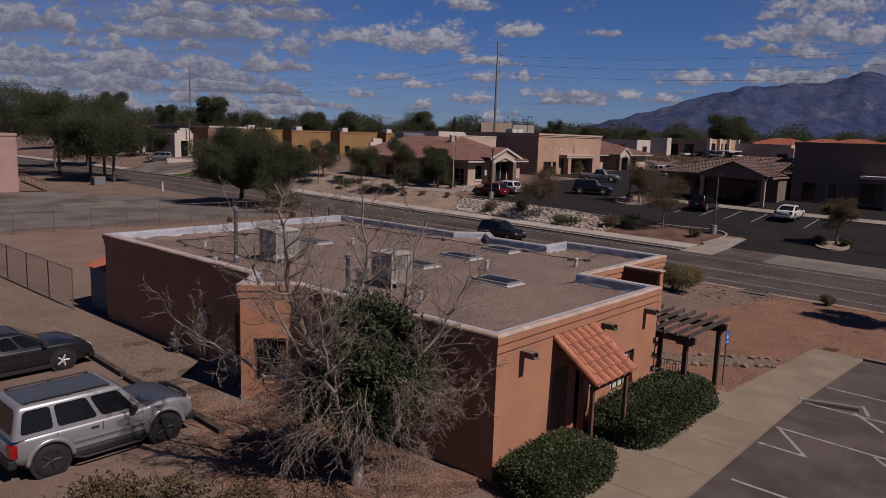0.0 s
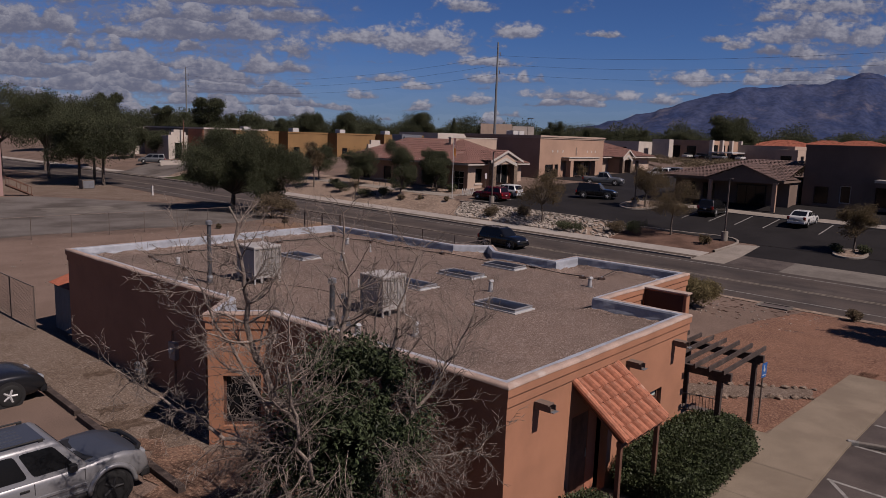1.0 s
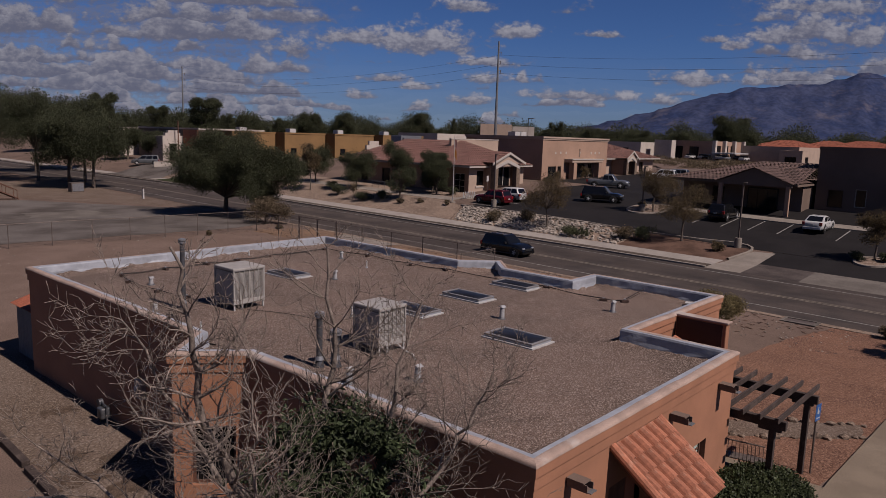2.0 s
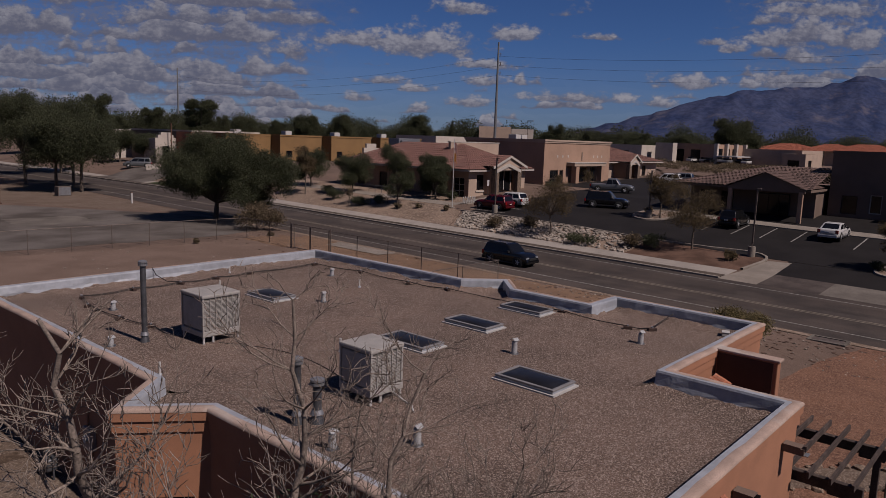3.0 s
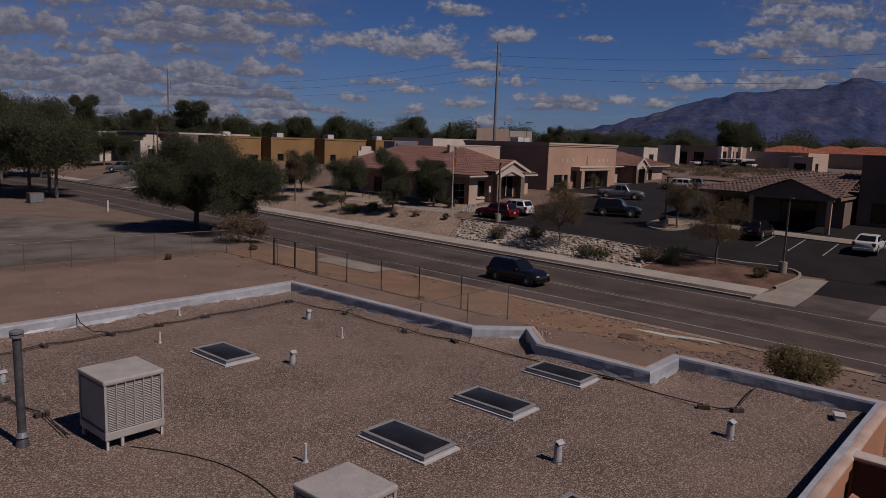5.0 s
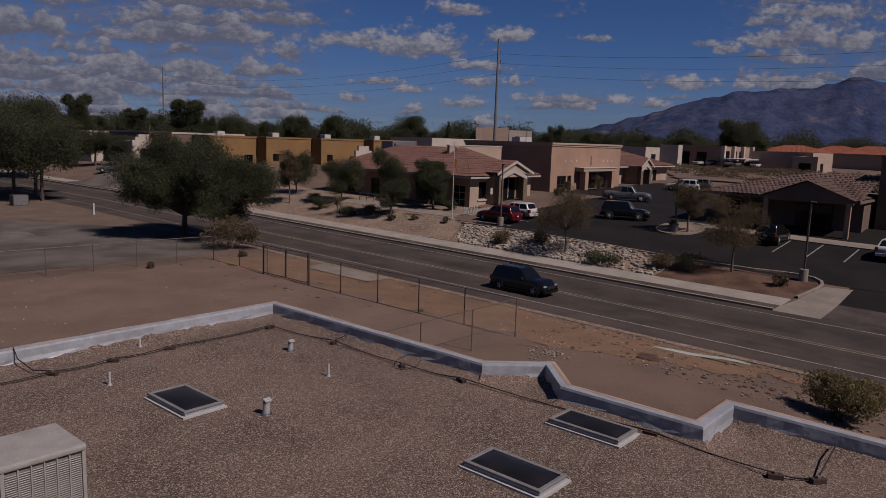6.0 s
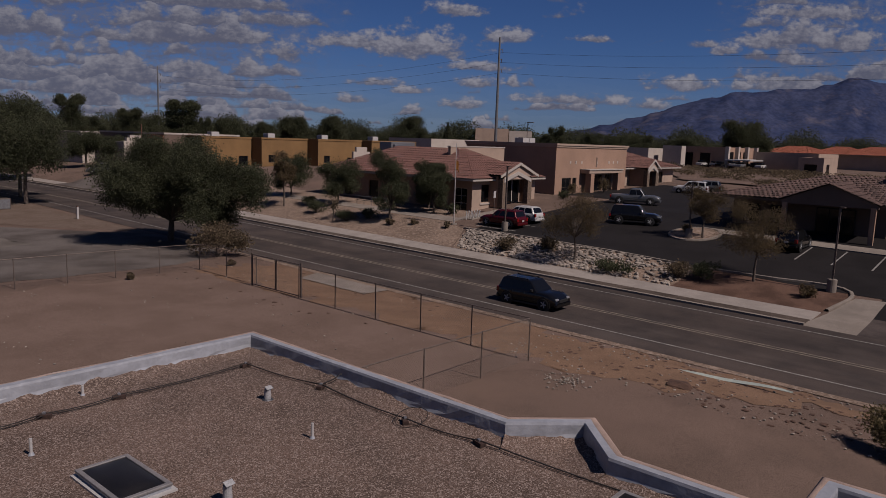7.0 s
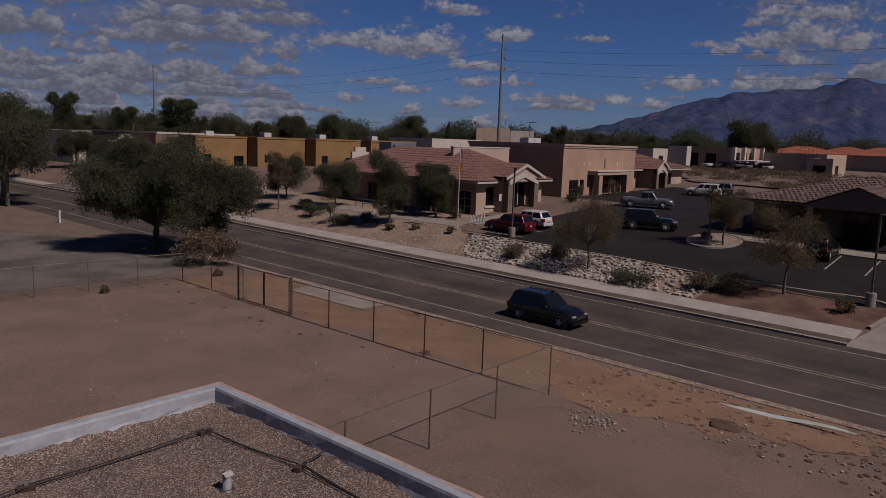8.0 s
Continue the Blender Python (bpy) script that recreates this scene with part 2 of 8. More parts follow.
M["paint_white"] = mat("worn_road_paint", (0.42, 0.40, 0.37), 0.8, var=0.4, scale=4, fine=30, bump=0.1, stain=(0.15, 0.135, 0.12))
M["paint_yellow"] = mat("worn_centre_paint", (0.30, 0.25, 0.19), 0.8, var=0.4, scale=2, fine=30, bump=0.1, stain=(0.13, 0.12, 0.11))
M["stucco"] = mat("terracotta_stucco", (0.54, 0.255, 0.145), 0.9, var=0.13, scale=0.8, fine=70, bump=0.0, stain=(0.48, 0.225, 0.13))
M["stucco_cap"] = mat("weathered_parapet_stucco", (0.58, 0.43, 0.35), 0.9, var=0.2, scale=1.6, fine=60, bump=0.3, stain=(0.66, 0.58, 0.52))
M["membrane"] = mat("silver_roof_membrane", (0.5, 0.53, 0.58), 0.45, metal=0.0, var=0.12, scale=1.3, fine=5, bump=0.16, stain=(0.42, 0.45, 0.5), spec=0.5)
M["roof_gravel"] = mat("roof_gravel", (0.215, 0.152, 0.122), 0.95, var=0.55, scale=0.45, fine=34, bump=1.6, col2=(0.165, 0.12, 0.098), fleck=(0.5, 0.4, 0.345), fleck_scale=46, fleck_at=0.68, spec=0.08)
M["tile"] = mat("clay_roof_tile", (0.56, 0.21, 0.115), 0.8, var=0.25, scale=5, fine=50, bump=0.2, rand=0.16, stain=(0.62, 0.36, 0.25))
M["wood_dark"] = mat("weathered_dark_wood", (0.085, 0.06, 0.05), 0.85, var=0.35, scale=4, fine=40, bump=0.3, stain=(0.16, 0.12, 0.1))
M["wood_brown"] = mat("stained_wood_post", (0.2, 0.095, 0.06), 0.8, var=0.3, scale=4, fine=40, bump=0.2)
M["galv"] = mat("galvanised_steel", (0.45, 0.46, 0.48), 0.45, metal=0.6, var=0.2, scale=5, fine=40, bump=0.05)
M["steel_dark"] = mat("weathered_steel_post", (0.25, 0.2, 0.17), 0.6, metal=0.4, var=0.3, scale=5, fine=40, bump=0.05)
M["wire"] = mat("chain_link_wire", (0.2, 0.17, 0.15), 0.5, metal=0.6, var=0.1, bump=0)
M["cooler"] = mat("beige_painted_steel", (0.53, 0.505, 0.47), 0.55, var=0.12, scale=3, fine=40, bump=0.05, stain=(0.42, 0.38, 0.34))
M["cooler_dark"] = mat("cooler_pad_shadow", (0.36, 0.33, 0.29), 0.9, var=0.3, scale=6, fine=80, bump=0.4)
M["white_metal"] = mat("white_painted_metal", (0.72, 0.71, 0.69), 0.5, var=0.1, scale=4, fine=40, bump=0.05)
M["glass_dark"] = mat("dark_tinted_glass", (0.012, 0.013, 0.015), 0.1, var=0.1, bump=0, spec=0.3)
M["skylight_frame"] = mat("weathered_aluminium_frame", (0.33, 0.32, 0.32), 0.5, var=0.15, scale=4, fine=40, bump=0.05)
M["skylight"] = mat("smoked_skylight_dome", (0.03, 0.028, 0.028), 0.35, var=0.3, scale=2, bump=0, spec=0.25)
M["glass_block"] = mat("pale_green_glass", (0.8, 0.92, 0.82), 0.15, var=0.2, scale=8, bump=0.1, spec=0.6)
M["black"] = mat("black_rubber", (0.018, 0.018, 0.018), 0.85, var=0.2, bump=0.1)
M["cable"] = mat("black_cable", (0.03, 0.026, 0.024), 0.7, var=0.2, bump=0)
M["rust_block"] = mat("redwood_cable_block", (0.085, 0.05, 0.04), 0.9, var=0.3, scale=12, bump=0.2)
M["bark"] = mat("grey_bark", (0.20, 0.16, 0.13), 0.95, var=0.4, scale=9, fine=50, bump=0.6)
M["twig"] = mat("bare_grey_twigs", (0.37, 0.3, 0.25), 0.9, var=0.4, scale=4, fine=40, bump=0.2)
M["leaf"] = mat("dark_green_leaves", (0.07, 0.095, 0.042), 0.6, var=0.4, scale=1.2, fine=12, bump=0, island=True, rand=0.45, spec=0.2)
M["leaf_far"] = mat("dull_green_foliage", (0.165, 0.182, 0.108), 0.95, var=0.25, scale=0.5, fine=3, bump=0, island=True, rand=0.12, spec=0.02, thin=0.5)
M["leaf_autumn"] = mat("thinning_olive_foliage", (0.285, 0.22, 0.13), 0.95, var=0.4, scale=0.8, fine=6, bump=0, island=True, rand=0.22, spec=0.03, thin=0.45)
M["leaf_hedge"] = mat("hedge_leaves", (0.068, 0.088, 0.034), 0.6, var=0.4, scale=2, fine=20, bump=0, island=True, rand=0.35, spec=0.2)
M["scrub"] = mat("dry_scrub", (0.33, 0.26, 0.17), 0.9, var=0.4, scale=2, fine=20, bump=0, island=True, rand=0.35, spec=0.1, thin=0.45)
M["scrub_yellow"] = mat("yellowish_scrub", (0.4, 0.33, 0.17), 0.9, var=0.4, scale=2, fine=20, bump=0, island=True, rand=0.3, spec=0.1, thin=0.4)
M["tan_stucco"] = mat("pinkish_tan_stucco", (0.55, 0.355, 0.25), 0.9, var=0.1, scale=0.4, fine=30, bump=0.1)
M["light_stucco"] = mat("pale_tan_stucco", (0.62, 0.47, 0.365), 0.9, var=0.1, scale=0.4, fine=30, bump=0.1)
M["brown_stucco"] = mat("brown_stucco", (0.25, 0.178, 0.14), 0.9, var=0.12, scale=0.4, fine=30, bump=0.1)
M["ochre_stucco"] = mat("ochre_stucco", (0.36, 0.21, 0.085), 0.9, var=0.12, scale=0.3, fine=20, bump=0.1)
M["white_stucco"] = mat("cream_stucco", (0.72, 0.64, 0.56), 0.9, var=0.1, scale=0.4, fine=20, bump=0.1)
M["rose_stucco"] = mat("rose_stucco", (0.5, 0.32, 0.29), 0.9, var=0.12, scale=0.5, fine=30, bump=0.1)
M["salmon"] = mat("salmon_stucco", (0.55, 0.22, 0.13), 0.9, var=0.12, scale=0.5, fine=30, bump=0.1)
M["tile_far"] = mat("mottled_concrete_tile", (0.29, 0.145, 0.115), 0.85, var=0.3, scale=2.5, fine=20, bump=0.2, island=True, rand=0.12)
M["tile_brown"] = mat("dark_brown_tile", (0.17, 0.105, 0.088), 0.85, var=0.3, scale=2.5, fine=20, bump=0.2, island=True, rand=0.25)
M["tile_red"] = mat("red_far_tile", (0.46, 0.14, 0.075), 0.85, var=0.2, scale=1, fine=10, bump=0.1)
M["stone"] = mat("ledgestone_veneer", (0.3, 0.22, 0.16), 0.9, var=0.5, scale=6, fine=20, bump=0.4)
M["rock"] = mat("pale_riprap", (0.44, 0.38, 0.32), 0.9, var=0.25, scale=3, fine=20, bump=0.3, island=True, rand=0.35)
# the blue of distance haze is put into the rock's colours
M["mountain"] = mat("haze_blue_rock", (0.07, 0.088, 0.168), 1.0, var=0.22, scale=0.008, fine=0.04, bump=0, col2=(0.042, 0.062, 0.142), stain=(0.165, 0.157, 0.205), spec=0.0)
M["trim_white"] = mat("cream_trim", (0.68, 0.62, 0.55), 0.7, var=0.08, bump=0.05)
M["pole_steel"] = mat("pole_steel", (0.30, 0.31, 0.32), 0.5, metal=0.3, var=0.15, scale=0.5, fine=8, bump=0)


# ---- building blocks ----
def mesh_of(name, bm, material):
    me = bpy.data.meshes.new(name)
    bm.to_mesh(me)
    bm.free()
    for m_ in (material if isinstance(material, (list, tuple)) else [material]):
        me.materials.append(m_)
    return me


def part(name, bm, material, parent=None, label=""):
    """Links a bmesh as one mesh object under a thing or a part."""
    ob = new(name, mesh_of(name, bm, material))
    ob.parent = parent
    return tagged(ob, label) if label else ob


def shade(ob):
    for p in ob.data.polygons:
        p.use_smooth = True
    return ob


def thing(name, label, category, at=(0, 0, 0), rz=0.0, group=""):
    ob = new(name)
    ob.matrix_basis = pose(*at, 0, 0, rz)
    return tagged(ob, label, category, group)


def structure(name, bm, material, label="", category=""):
    return tagged(part(name, bm, material), label, category or name.replace("_", " "), kind="structure")


def add_box(bm, lo, hi, bevel=0.0, m=None):
    c = [(a + b) / 2 for a, b in zip(lo, hi)]
    s = [b - a for a, b in zip(lo, hi)]
    g_ = bmesh.ops.create_cube(bm, size=1, matrix=Matrix.Translation(c) @ Matrix.Diagonal((*s, 1)))
    vs = g_["verts"]
    if bevel:
        es = list({e for v in vs for e in v.link_edges})
        r = bmesh.ops.bevel(bm, geom=es, offset=bevel, segments=2, affect="EDGES", profile=0.6)
        vs = list({v for f in r["faces"] for v in f.verts} | {v for v in vs if v.is_valid})
    if m:
        bmesh.ops.transform(bm, matrix=m, verts=vs)
    return vs


def box(lo, hi, bevel=0.0):
    bm = bmesh.new()
    add_box(bm, lo, hi, bevel)
    return bm


def tube(bm, p0, p1, r0, r1=None, seg=10, cap=True):
    p0, p1 = Vector(p0), Vector(p1)
    r1 = r0 if r1 is None else r1
    d = p1 - p0
    q = d.to_track_quat("Z", "Y").to_matrix()
    rings = []
    for p, r in ((p0, r0), (p1, r1)):
        rings.append([bm.verts.new(p + q @ Vector((r * math.cos(a), r * math.sin(a), 0))) for a in (2 * math.pi * i / seg for i in range(seg))])
    for i in range(seg):
        j = (i + 1) % seg
        bm.faces.new((rings[0][i], rings[0][j], rings[1][j], rings[1][i]))
    if cap:
        bm.faces.new(rings[0][::-1]), bm.faces.new(rings[1])
    return bm


def rod(p0, p1, r0, r1=None, seg=10):
    return tube(bmesh.new(), p0, p1, r0, r1, seg)


def sweep(pts, r, seg=6):
    """One bent rail through a line of points."""
    pts = [Vector(p) for p in pts]
    bm = bmesh.new()
    rings = []
    for i, p in enumerate(pts):
        d = pts[min(i + 1, len(pts) - 1)] - pts[max(i - 1, 0)]
        q = d.to_track_quat("Z", "Y").to_matrix()
        rings.append([bm.verts.new(p + q @ Vector((r * math.cos(a), r * math.sin(a), 0))) for a in (2 * math.pi * k / seg for k in range(seg))])
    for a, b in zip(rings, rings[1:]):
        off = min(range(seg), key=lambda k: sum((a[j].co - b[(j + k) % seg].co).length for j in range(seg)))
        for j in range(seg):
            bm.faces.new((a[j], a[(j + 1) % seg], b[(j + 1 + off) % seg], b[(j + off) % seg]))
    bm.faces.new(rings[0][::-1]), bm.faces.new(rings[-1])
    bmesh.ops.recalc_face_normals(bm, faces=bm.faces[:])
    return bm


def prism(pts, z0, z1, bm=None):
    """A solid over a ground outline (anticlockwise)."""
    bm = bm or bmesh.new()
    lo = [bm.verts.new((x, y, z0)) for x, y in pts]
    hi = [bm.verts.new((x, y, z1)) for x, y in pts]
    n = len(pts)
    for i in range(n):
        j = (i + 1) % n
        bm.faces.new((lo[i], lo[j], hi[j], hi[i]))
    bm.faces.new(lo[::-1]), bm.faces.new(hi)
    return bm


def smooth01(a, b, v):
    t = min(1, max(0, (v - a) / (b - a)))
    return t * t * (3 - 2 * t)


def line_at(v, *ps):
    if v <= ps[0][0]:
        return ps[0][1]
    for (a, za), (b, zb) in zip(ps, ps[1:]):
        if v <= b:
            return za + (zb - za) * (v - a) / (b - a)
    return ps[-1][1]


def road_z(y):
    return min(0.1, max(-1.15, -0.9 + (y - 16) * 0.0125))


def land(x, y):
    """Height of the land: level round the clinic, down to the road, up again to the offices."""
    r = road_z(y)
    if x < 34:
        k = smooth01(2, 14, y)
        return (1 - k) * line_at(x, (11, 0), (22, -0.65), (34, r)) + k * line_at(x, (10, 0), (26.5, -0.1), (34, r))
    if x < 49.7:
        return r + max(0.0, (x - 46) * 0.15 / 3.7)
    k = smooth01(14, 38, y)
    return r + 0.15 + (1 - k) * line_at(x, (49.7, 0), (75, 2.7), (130, 3.6)) + k * line_at(x, (49.7, 0), (55, 1.2), (75, 2.7), (130, 3.6))


XS = [-4500, -2000, -900, -400, -180, -90, -50, -30, -15, -5, 5, 10, 11, 14, 18, 22, 26.5, 30, 34, 38, 42, 46, 49.7, 52, 55, 58, 61, 65, 70, 75, 85,
      100, 115, 130, 180, 260, 400, 800, 1800, 4500]
YS = [-4500, -2000, -900, -400, -180, -90, -50, -25, -15, -8] + list(range(-4, 40, 2)) + list(range(40, 130, 5)) + [150, 180, 240, 400, 900, 2000, 4500]


def sheet(x0, x1, y0, y1, dz, thick=0.0):
    """A patch of surfacing that follows the land, dz above it."""
    xs = [x0] + [x for x in XS if x0 + 0.05 < x < x1 - 0.05] + [x1]
    ys = [y0] + [y for y in YS if y0 + 0.05 < y < y1 - 0.05] + [y1]
    bm = bmesh.new()
    grid = [[bm.verts.new((x, y, land(x + (1e-4 if x == x0 else -1e-4 if x == x1 else 0), y) + dz)) for x in xs] for y in ys]
    for a, b in zip(grid, grid[1:]):
        for i in range(len(xs) - 1):
            bm.faces.new((a[i], a[i + 1], b[i + 1], b[i]))
    if thick:
        low = bmesh.ops.extrude_face_region(bm, geom=bm.faces[:])
        bmesh.ops.translate(bm, vec=(0, 0, -thick), verts=[v for v in low["geom"] if isinstance(v, bmesh.types.BMVert)])
        bmesh.ops.recalc_face_normals(bm, faces=bm.faces[:])
    return bm


def rough_edge(pts, dz, amp=0.35, step=1.0, seed=1):
    """A patch with a ragged outline, laid on the land."""
    rnd = random.Random(seed)
    ring = []
    n = len(pts)
    for i in range(n):
        a, b = Vector(pts[i]), Vector(pts[(i + 1) % n])
        k = max(1, int((b - a).length / step))
        nrm = Vector((b.y - a.y, a.x - b.x)).normalized()
        for j in range(k):
            p = a.lerp(b, j / k) + nrm * rnd.uniform(-amp, amp)
            ring.append(p)
    bm = bmesh.new()
    f = bm.faces.new([bm.verts.new((p.x, p.y, 0)) for p in ring])
    bmesh.ops.triangulate(bm, faces=[f])
    for x in XS:
        bmesh.ops.bisect_plane(bm, geom=bm.verts[:] + bm.edges[:] + bm.faces[:], plane_co=(x, 0, 0), plane_no=(1, 0, 0))
    for y in YS:
        if min(p.y for p in ring) < y < max(p.y for p in ring):
            bmesh.ops.bisect_plane(bm, geom=bm.verts[:] + bm.edges[:] + bm.faces[:], plane_co=(0, y, 0), plane_no=(0, 1, 0))
    for v in bm.verts:
        v.co.z = land(v.co.x, v.co.y) + dz
    bmesh.ops.recalc_face_normals(bm, faces=bm.faces[:])
    return bm


# ---- the land and its surfaces ----
def make_land():
    bm = bmesh.new()
    grid = [[bm.verts.new((x, y, land(x, y))) for x in XS] for y in YS]
    for a, b in zip(grid, grid[1:]):
        for i in range(len(XS) - 1):
            bm.faces.new((a[i], a[i + 1], b[i + 1], b[i]))
    structure("ground", bm, M["earth"], "brown bare desert earth reaching the horizon", "ground")
    structure("road", sheet(34, 46, -300, 400, 0.03), M["asphalt"], "grey two-lane asphalt road", "road")
    for x, w, mt, nm in ((36.0, 0.13, "paint_white", "edge_line"), (44.75, 0.12, "paint_white", "edge_line"), (39.55, 0.16, "paint_yellow", "centre_line"), (39.9, 0.16, "paint_yellow", "centre_line")):
        structure(nm, sheet(x - w / 2, x + w / 2, -300, 400, 0.036), M[mt], "worn painted road line", "road line")
    structure("gutter_edge", sheet(33.6, 34.25, -300, 64, 0.034), M["tan_gravel"], "gravelly crumbling road shoulder", "road shoulder")
    for y0, y1 in ((-300, -2.2), (15.4, 400)):
        structure("kerb", sheet(45.95, 46.2, y0, y1, 0.16, 0.2), M["concrete"], "pale concrete kerb", "kerb")
        structure("verge", sheet(46.2, 47.3, y0, y1, 0.10), M["verge"], "dirt verge strip beside the kerb", "verge")
        structure("pavement", sheet(47.3, 49.7, y0, y1, 0.06, 0.12), M["pale_concrete"], "pale concrete pavement along the road", "pavement")
    structure("driveway_apron", rough_edge([(45.95, 12.7), (54.2, 12.7), (53.9, 14.4), (50.2, 15.0), (47.3, 15.4), (45.95, 17.2)], 0.035, 0.0, 3.0), M["concrete"], "pale flared concrete driveway apron", "driveway")
    structure("driveway_apron", sheet(45.95, 50.2, -2.2, 8.6, 0.035), M["concrete_old"], "stained concrete driveway apron", "driveway")
    structure("driveway_strip", sheet(46.0, 50.2, 8.6, 12.7, 0.033), M["asphalt_park"], "dusty asphalt crossing of the driveway", "driveway")
    # lot across the road
    structure("car_park", sheet(54.7, 82, -60, 46.5, 0.03), M["asphalt_new"], "black sealed asphalt car park", "car park")
    structure("car_park", sheet(50.2, 54.6, -2.0, 13.0, 0.032), M["asphalt_new"], "black sealed asphalt driveway", "car park")
    structure("car_park", sheet(82, 112, -60, 53.6, 0.03), M["asphalt_new"], "black sealed asphalt car park", "car park")
    structure("gravel_bed", rough_edge([(49.8, 45), (54.3, 47.5), (55.2, 49.5), (62, 52.6), (62, 110), (49.8, 110)], 0.02, 0.15, 2.0), M["tan_gravel"], "tan landscaping gravel", "gravel")
    structure("mulch_bed", rough_edge([(49.8, 15.3), (53.3, 14.7), (54.6, 14.8), (55.6, 15.6), (55.8, 17), (55.2, 19.5), (54.5, 25), (49.8, 25)], 0.02, 0.12, 1.0), M["mulch"], "red-brown gravel bed", "gravel")
    structure("rock_bed", rough_edge([(49.8, 25), (54.5, 25), (54.5, 47.3), (49.8, 45)], 0.02, 0.1, 1.0), M["tan_gravel"], "gravel under pale riprap", "gravel")
    line = [(54.55, 47.5), (54.55, 40), (54.55, 32), (54.55, 25), (55.25, 19.6), (55.75, 17.6), (55.85, 16.6), (55.55, 15.5), (54.95, 14.9), (54.2, 14.65), (53.2, 14.65), (50.2, 15.2)]
    bm = bmesh.new()
    rows_ = []
    for i, (x, y) in enumerate(line):
        a, b = Vector(line[max(0, i - 1)]), Vector(line[min(len(line) - 1, i + 1)])
        d = (b - a).normalized()
        o = Vector((-d.y, d.x)) * 0.11
        rows_.append([bm.verts.new((x + o.x * k, y + o.y * k, land(x, y) + h)) for k, h in ((-1, -0.1), (-1, 0.14), (-0.7, 0.16), (0.7, 0.16), (1, 0.14), (1, -0.1))])
    for a, b in zip(rows_, rows_[1:]):
        for k in range(5):
            bm.faces.new((a[k], a[k + 1], b[k + 1], b[k]))
    bmesh.ops.recalc_face_normals(bm, faces=bm.faces[:])
    structure("kerb", bm, M["concrete"], "pale concrete kerb curving round the planting bed", "kerb")
    structure("pavement", sheet(56.2, 58.3, 50.5, 110, 0.05, 0.1), M["concrete"], "pale concrete walk before the offices", "pavement")
    structure("pavement", sheet(58.3, 66, 49.6, 51.4, 0.055, 0.1), M["concrete"], "pale concrete walk to the office entry", "pavement")
    structure("pavement", sheet(66.8, 68.6, -20, 30, 0.12, 0.2), M["concrete"], "pale kerbed walk before the brown offices", "pavement")
    # this side
    structure("dirt_lot", rough_edge([(0.4, 21.2), (24.5, 21.2), (29, 16), (33.8, 15.5), (33.8, 46.5), (0.4, 49)], 0.006, 0.4, 1.2, 3), M["dirt_lot"], "bare packed brown dirt lot", "dirt lot")
    structure("red_gravel_yard", rough_edge([(8.6, 2.6), (8.6, -1.74), (20.65, -1.74), (20.65, -2.6), (33.5, -2.6), (33.5, 3.4), (26, 4.4), (20, 4.8), (14.8, 6.0)], 0.02, 0.12, 1.0, 5), M["red_gravel"], "reddish landscaping gravel", "gravel")
    structure("red_gravel_yard", rough_edge([(20.7, -1.9), (33.5, -1.9), (33.5, -40), (20.7, -40)], 0.02, 0.1, 1.0, 6), M["red_gravel"], "reddish landscaping gravel", "gravel")
    structure("gravel_yard", rough_edge([(-2.6, 5.5), (-0.1, 7), (-0.1, 17.3), (-2.6, 17.3)], 0.02, 0.2, 1.0, 7), M["gray_gravel"], "grey-brown gravel beside the clinic", "gravel")
    structure("gravel_yard", rough_edge([(-0.1, 17.2), (-0.1, 24), (-0.6, 38), (-22, 60), (-22, 17.3)], 0.026, 0.25, 1.0, 17), M["gray_gravel"], "grey-brown gravel beside the clinic", "gravel")
    structure("leaf_litter", rough_edge([(-5.6, 0.6), (-0.1, 0.2), (-0.1, 7.4), (-1.3, 8.5), (-2.4, 10.5), (-3.6, 7.2), (-4.6, 4.4)], 0.024, 0.35, 0.5, 41), M["litter"], "red-brown leaf litter and mulch under the tree", "mulch")
    for k, (x, y, w) in enumerate(((-2.2, 11.6, 0.7), (-1.6, 10.4, 0.6), (-2.0, 13.0, 0.45), (-1.2, 12.2, 0.35), (-0.9, 16.4, 0.5), (-3.6, 9.6, 0.4), (-3.2, 6.0, 0.5))):
        structure("dead_grass", rough_edge([(x - w, y - w * 0.5), (x + w * 0.8, y - w * 0.6), (x + w, y + w * 0.4), (x - w * 0.5, y + w * 0.6)], 0.03, 0.16, 0.22, 50 + k), M["dead_grass"], "dark patch of dead grass on the gravel", "dead grass")
    structure("side_street", rough_edge([(-60, 52.5), (27, 50.2), (30.5, 52.5), (33.6, 56), (33.6, 66), (27.5, 73), (20, 84), (-60, 92)], 0.02, 0.3, 2.0, 8), M["asphalt_old"], "faded grey asphalt side street", "road")
    structure("pale_patch", rough_edge([(15, 64), (23, 64.5), (22, 70), (16, 70)], 0.028, 0.5, 1.0, 9), M["concrete_old"], "pale patched asphalt", "road patch")
    structure("far_drive", rough_edge([(46.2, 108), (62, 112), (62, 128), (46.2, 124)], 0.08, 0.2, 2.0, 10), M["asphalt_old"], "side road across the street", "road")
    structure("walkway", sheet(-1.5, 20.6, -3.65, -1.78, 0.10, 0.25), M["walk"], "broad concrete walkway beside the clinic", "walkway")
    structure("walkway", sheet(2.4, 4.15, -1.78, 0.0, 0.09, 0.2), M["walk"], "concrete path to the clinic door", "walkway")
    structure("walkway", sheet(9.3, 10.5, -1.78, 1.6, 0.09, 0.2), M["walk"], "concrete path under the pergola", "walkway")
    structure("parking_lot", sheet(-30, 20.6, -40, -3.65, 0.02), M["asphalt_park"], "worn brownish asphalt parking lot", "parking lot")
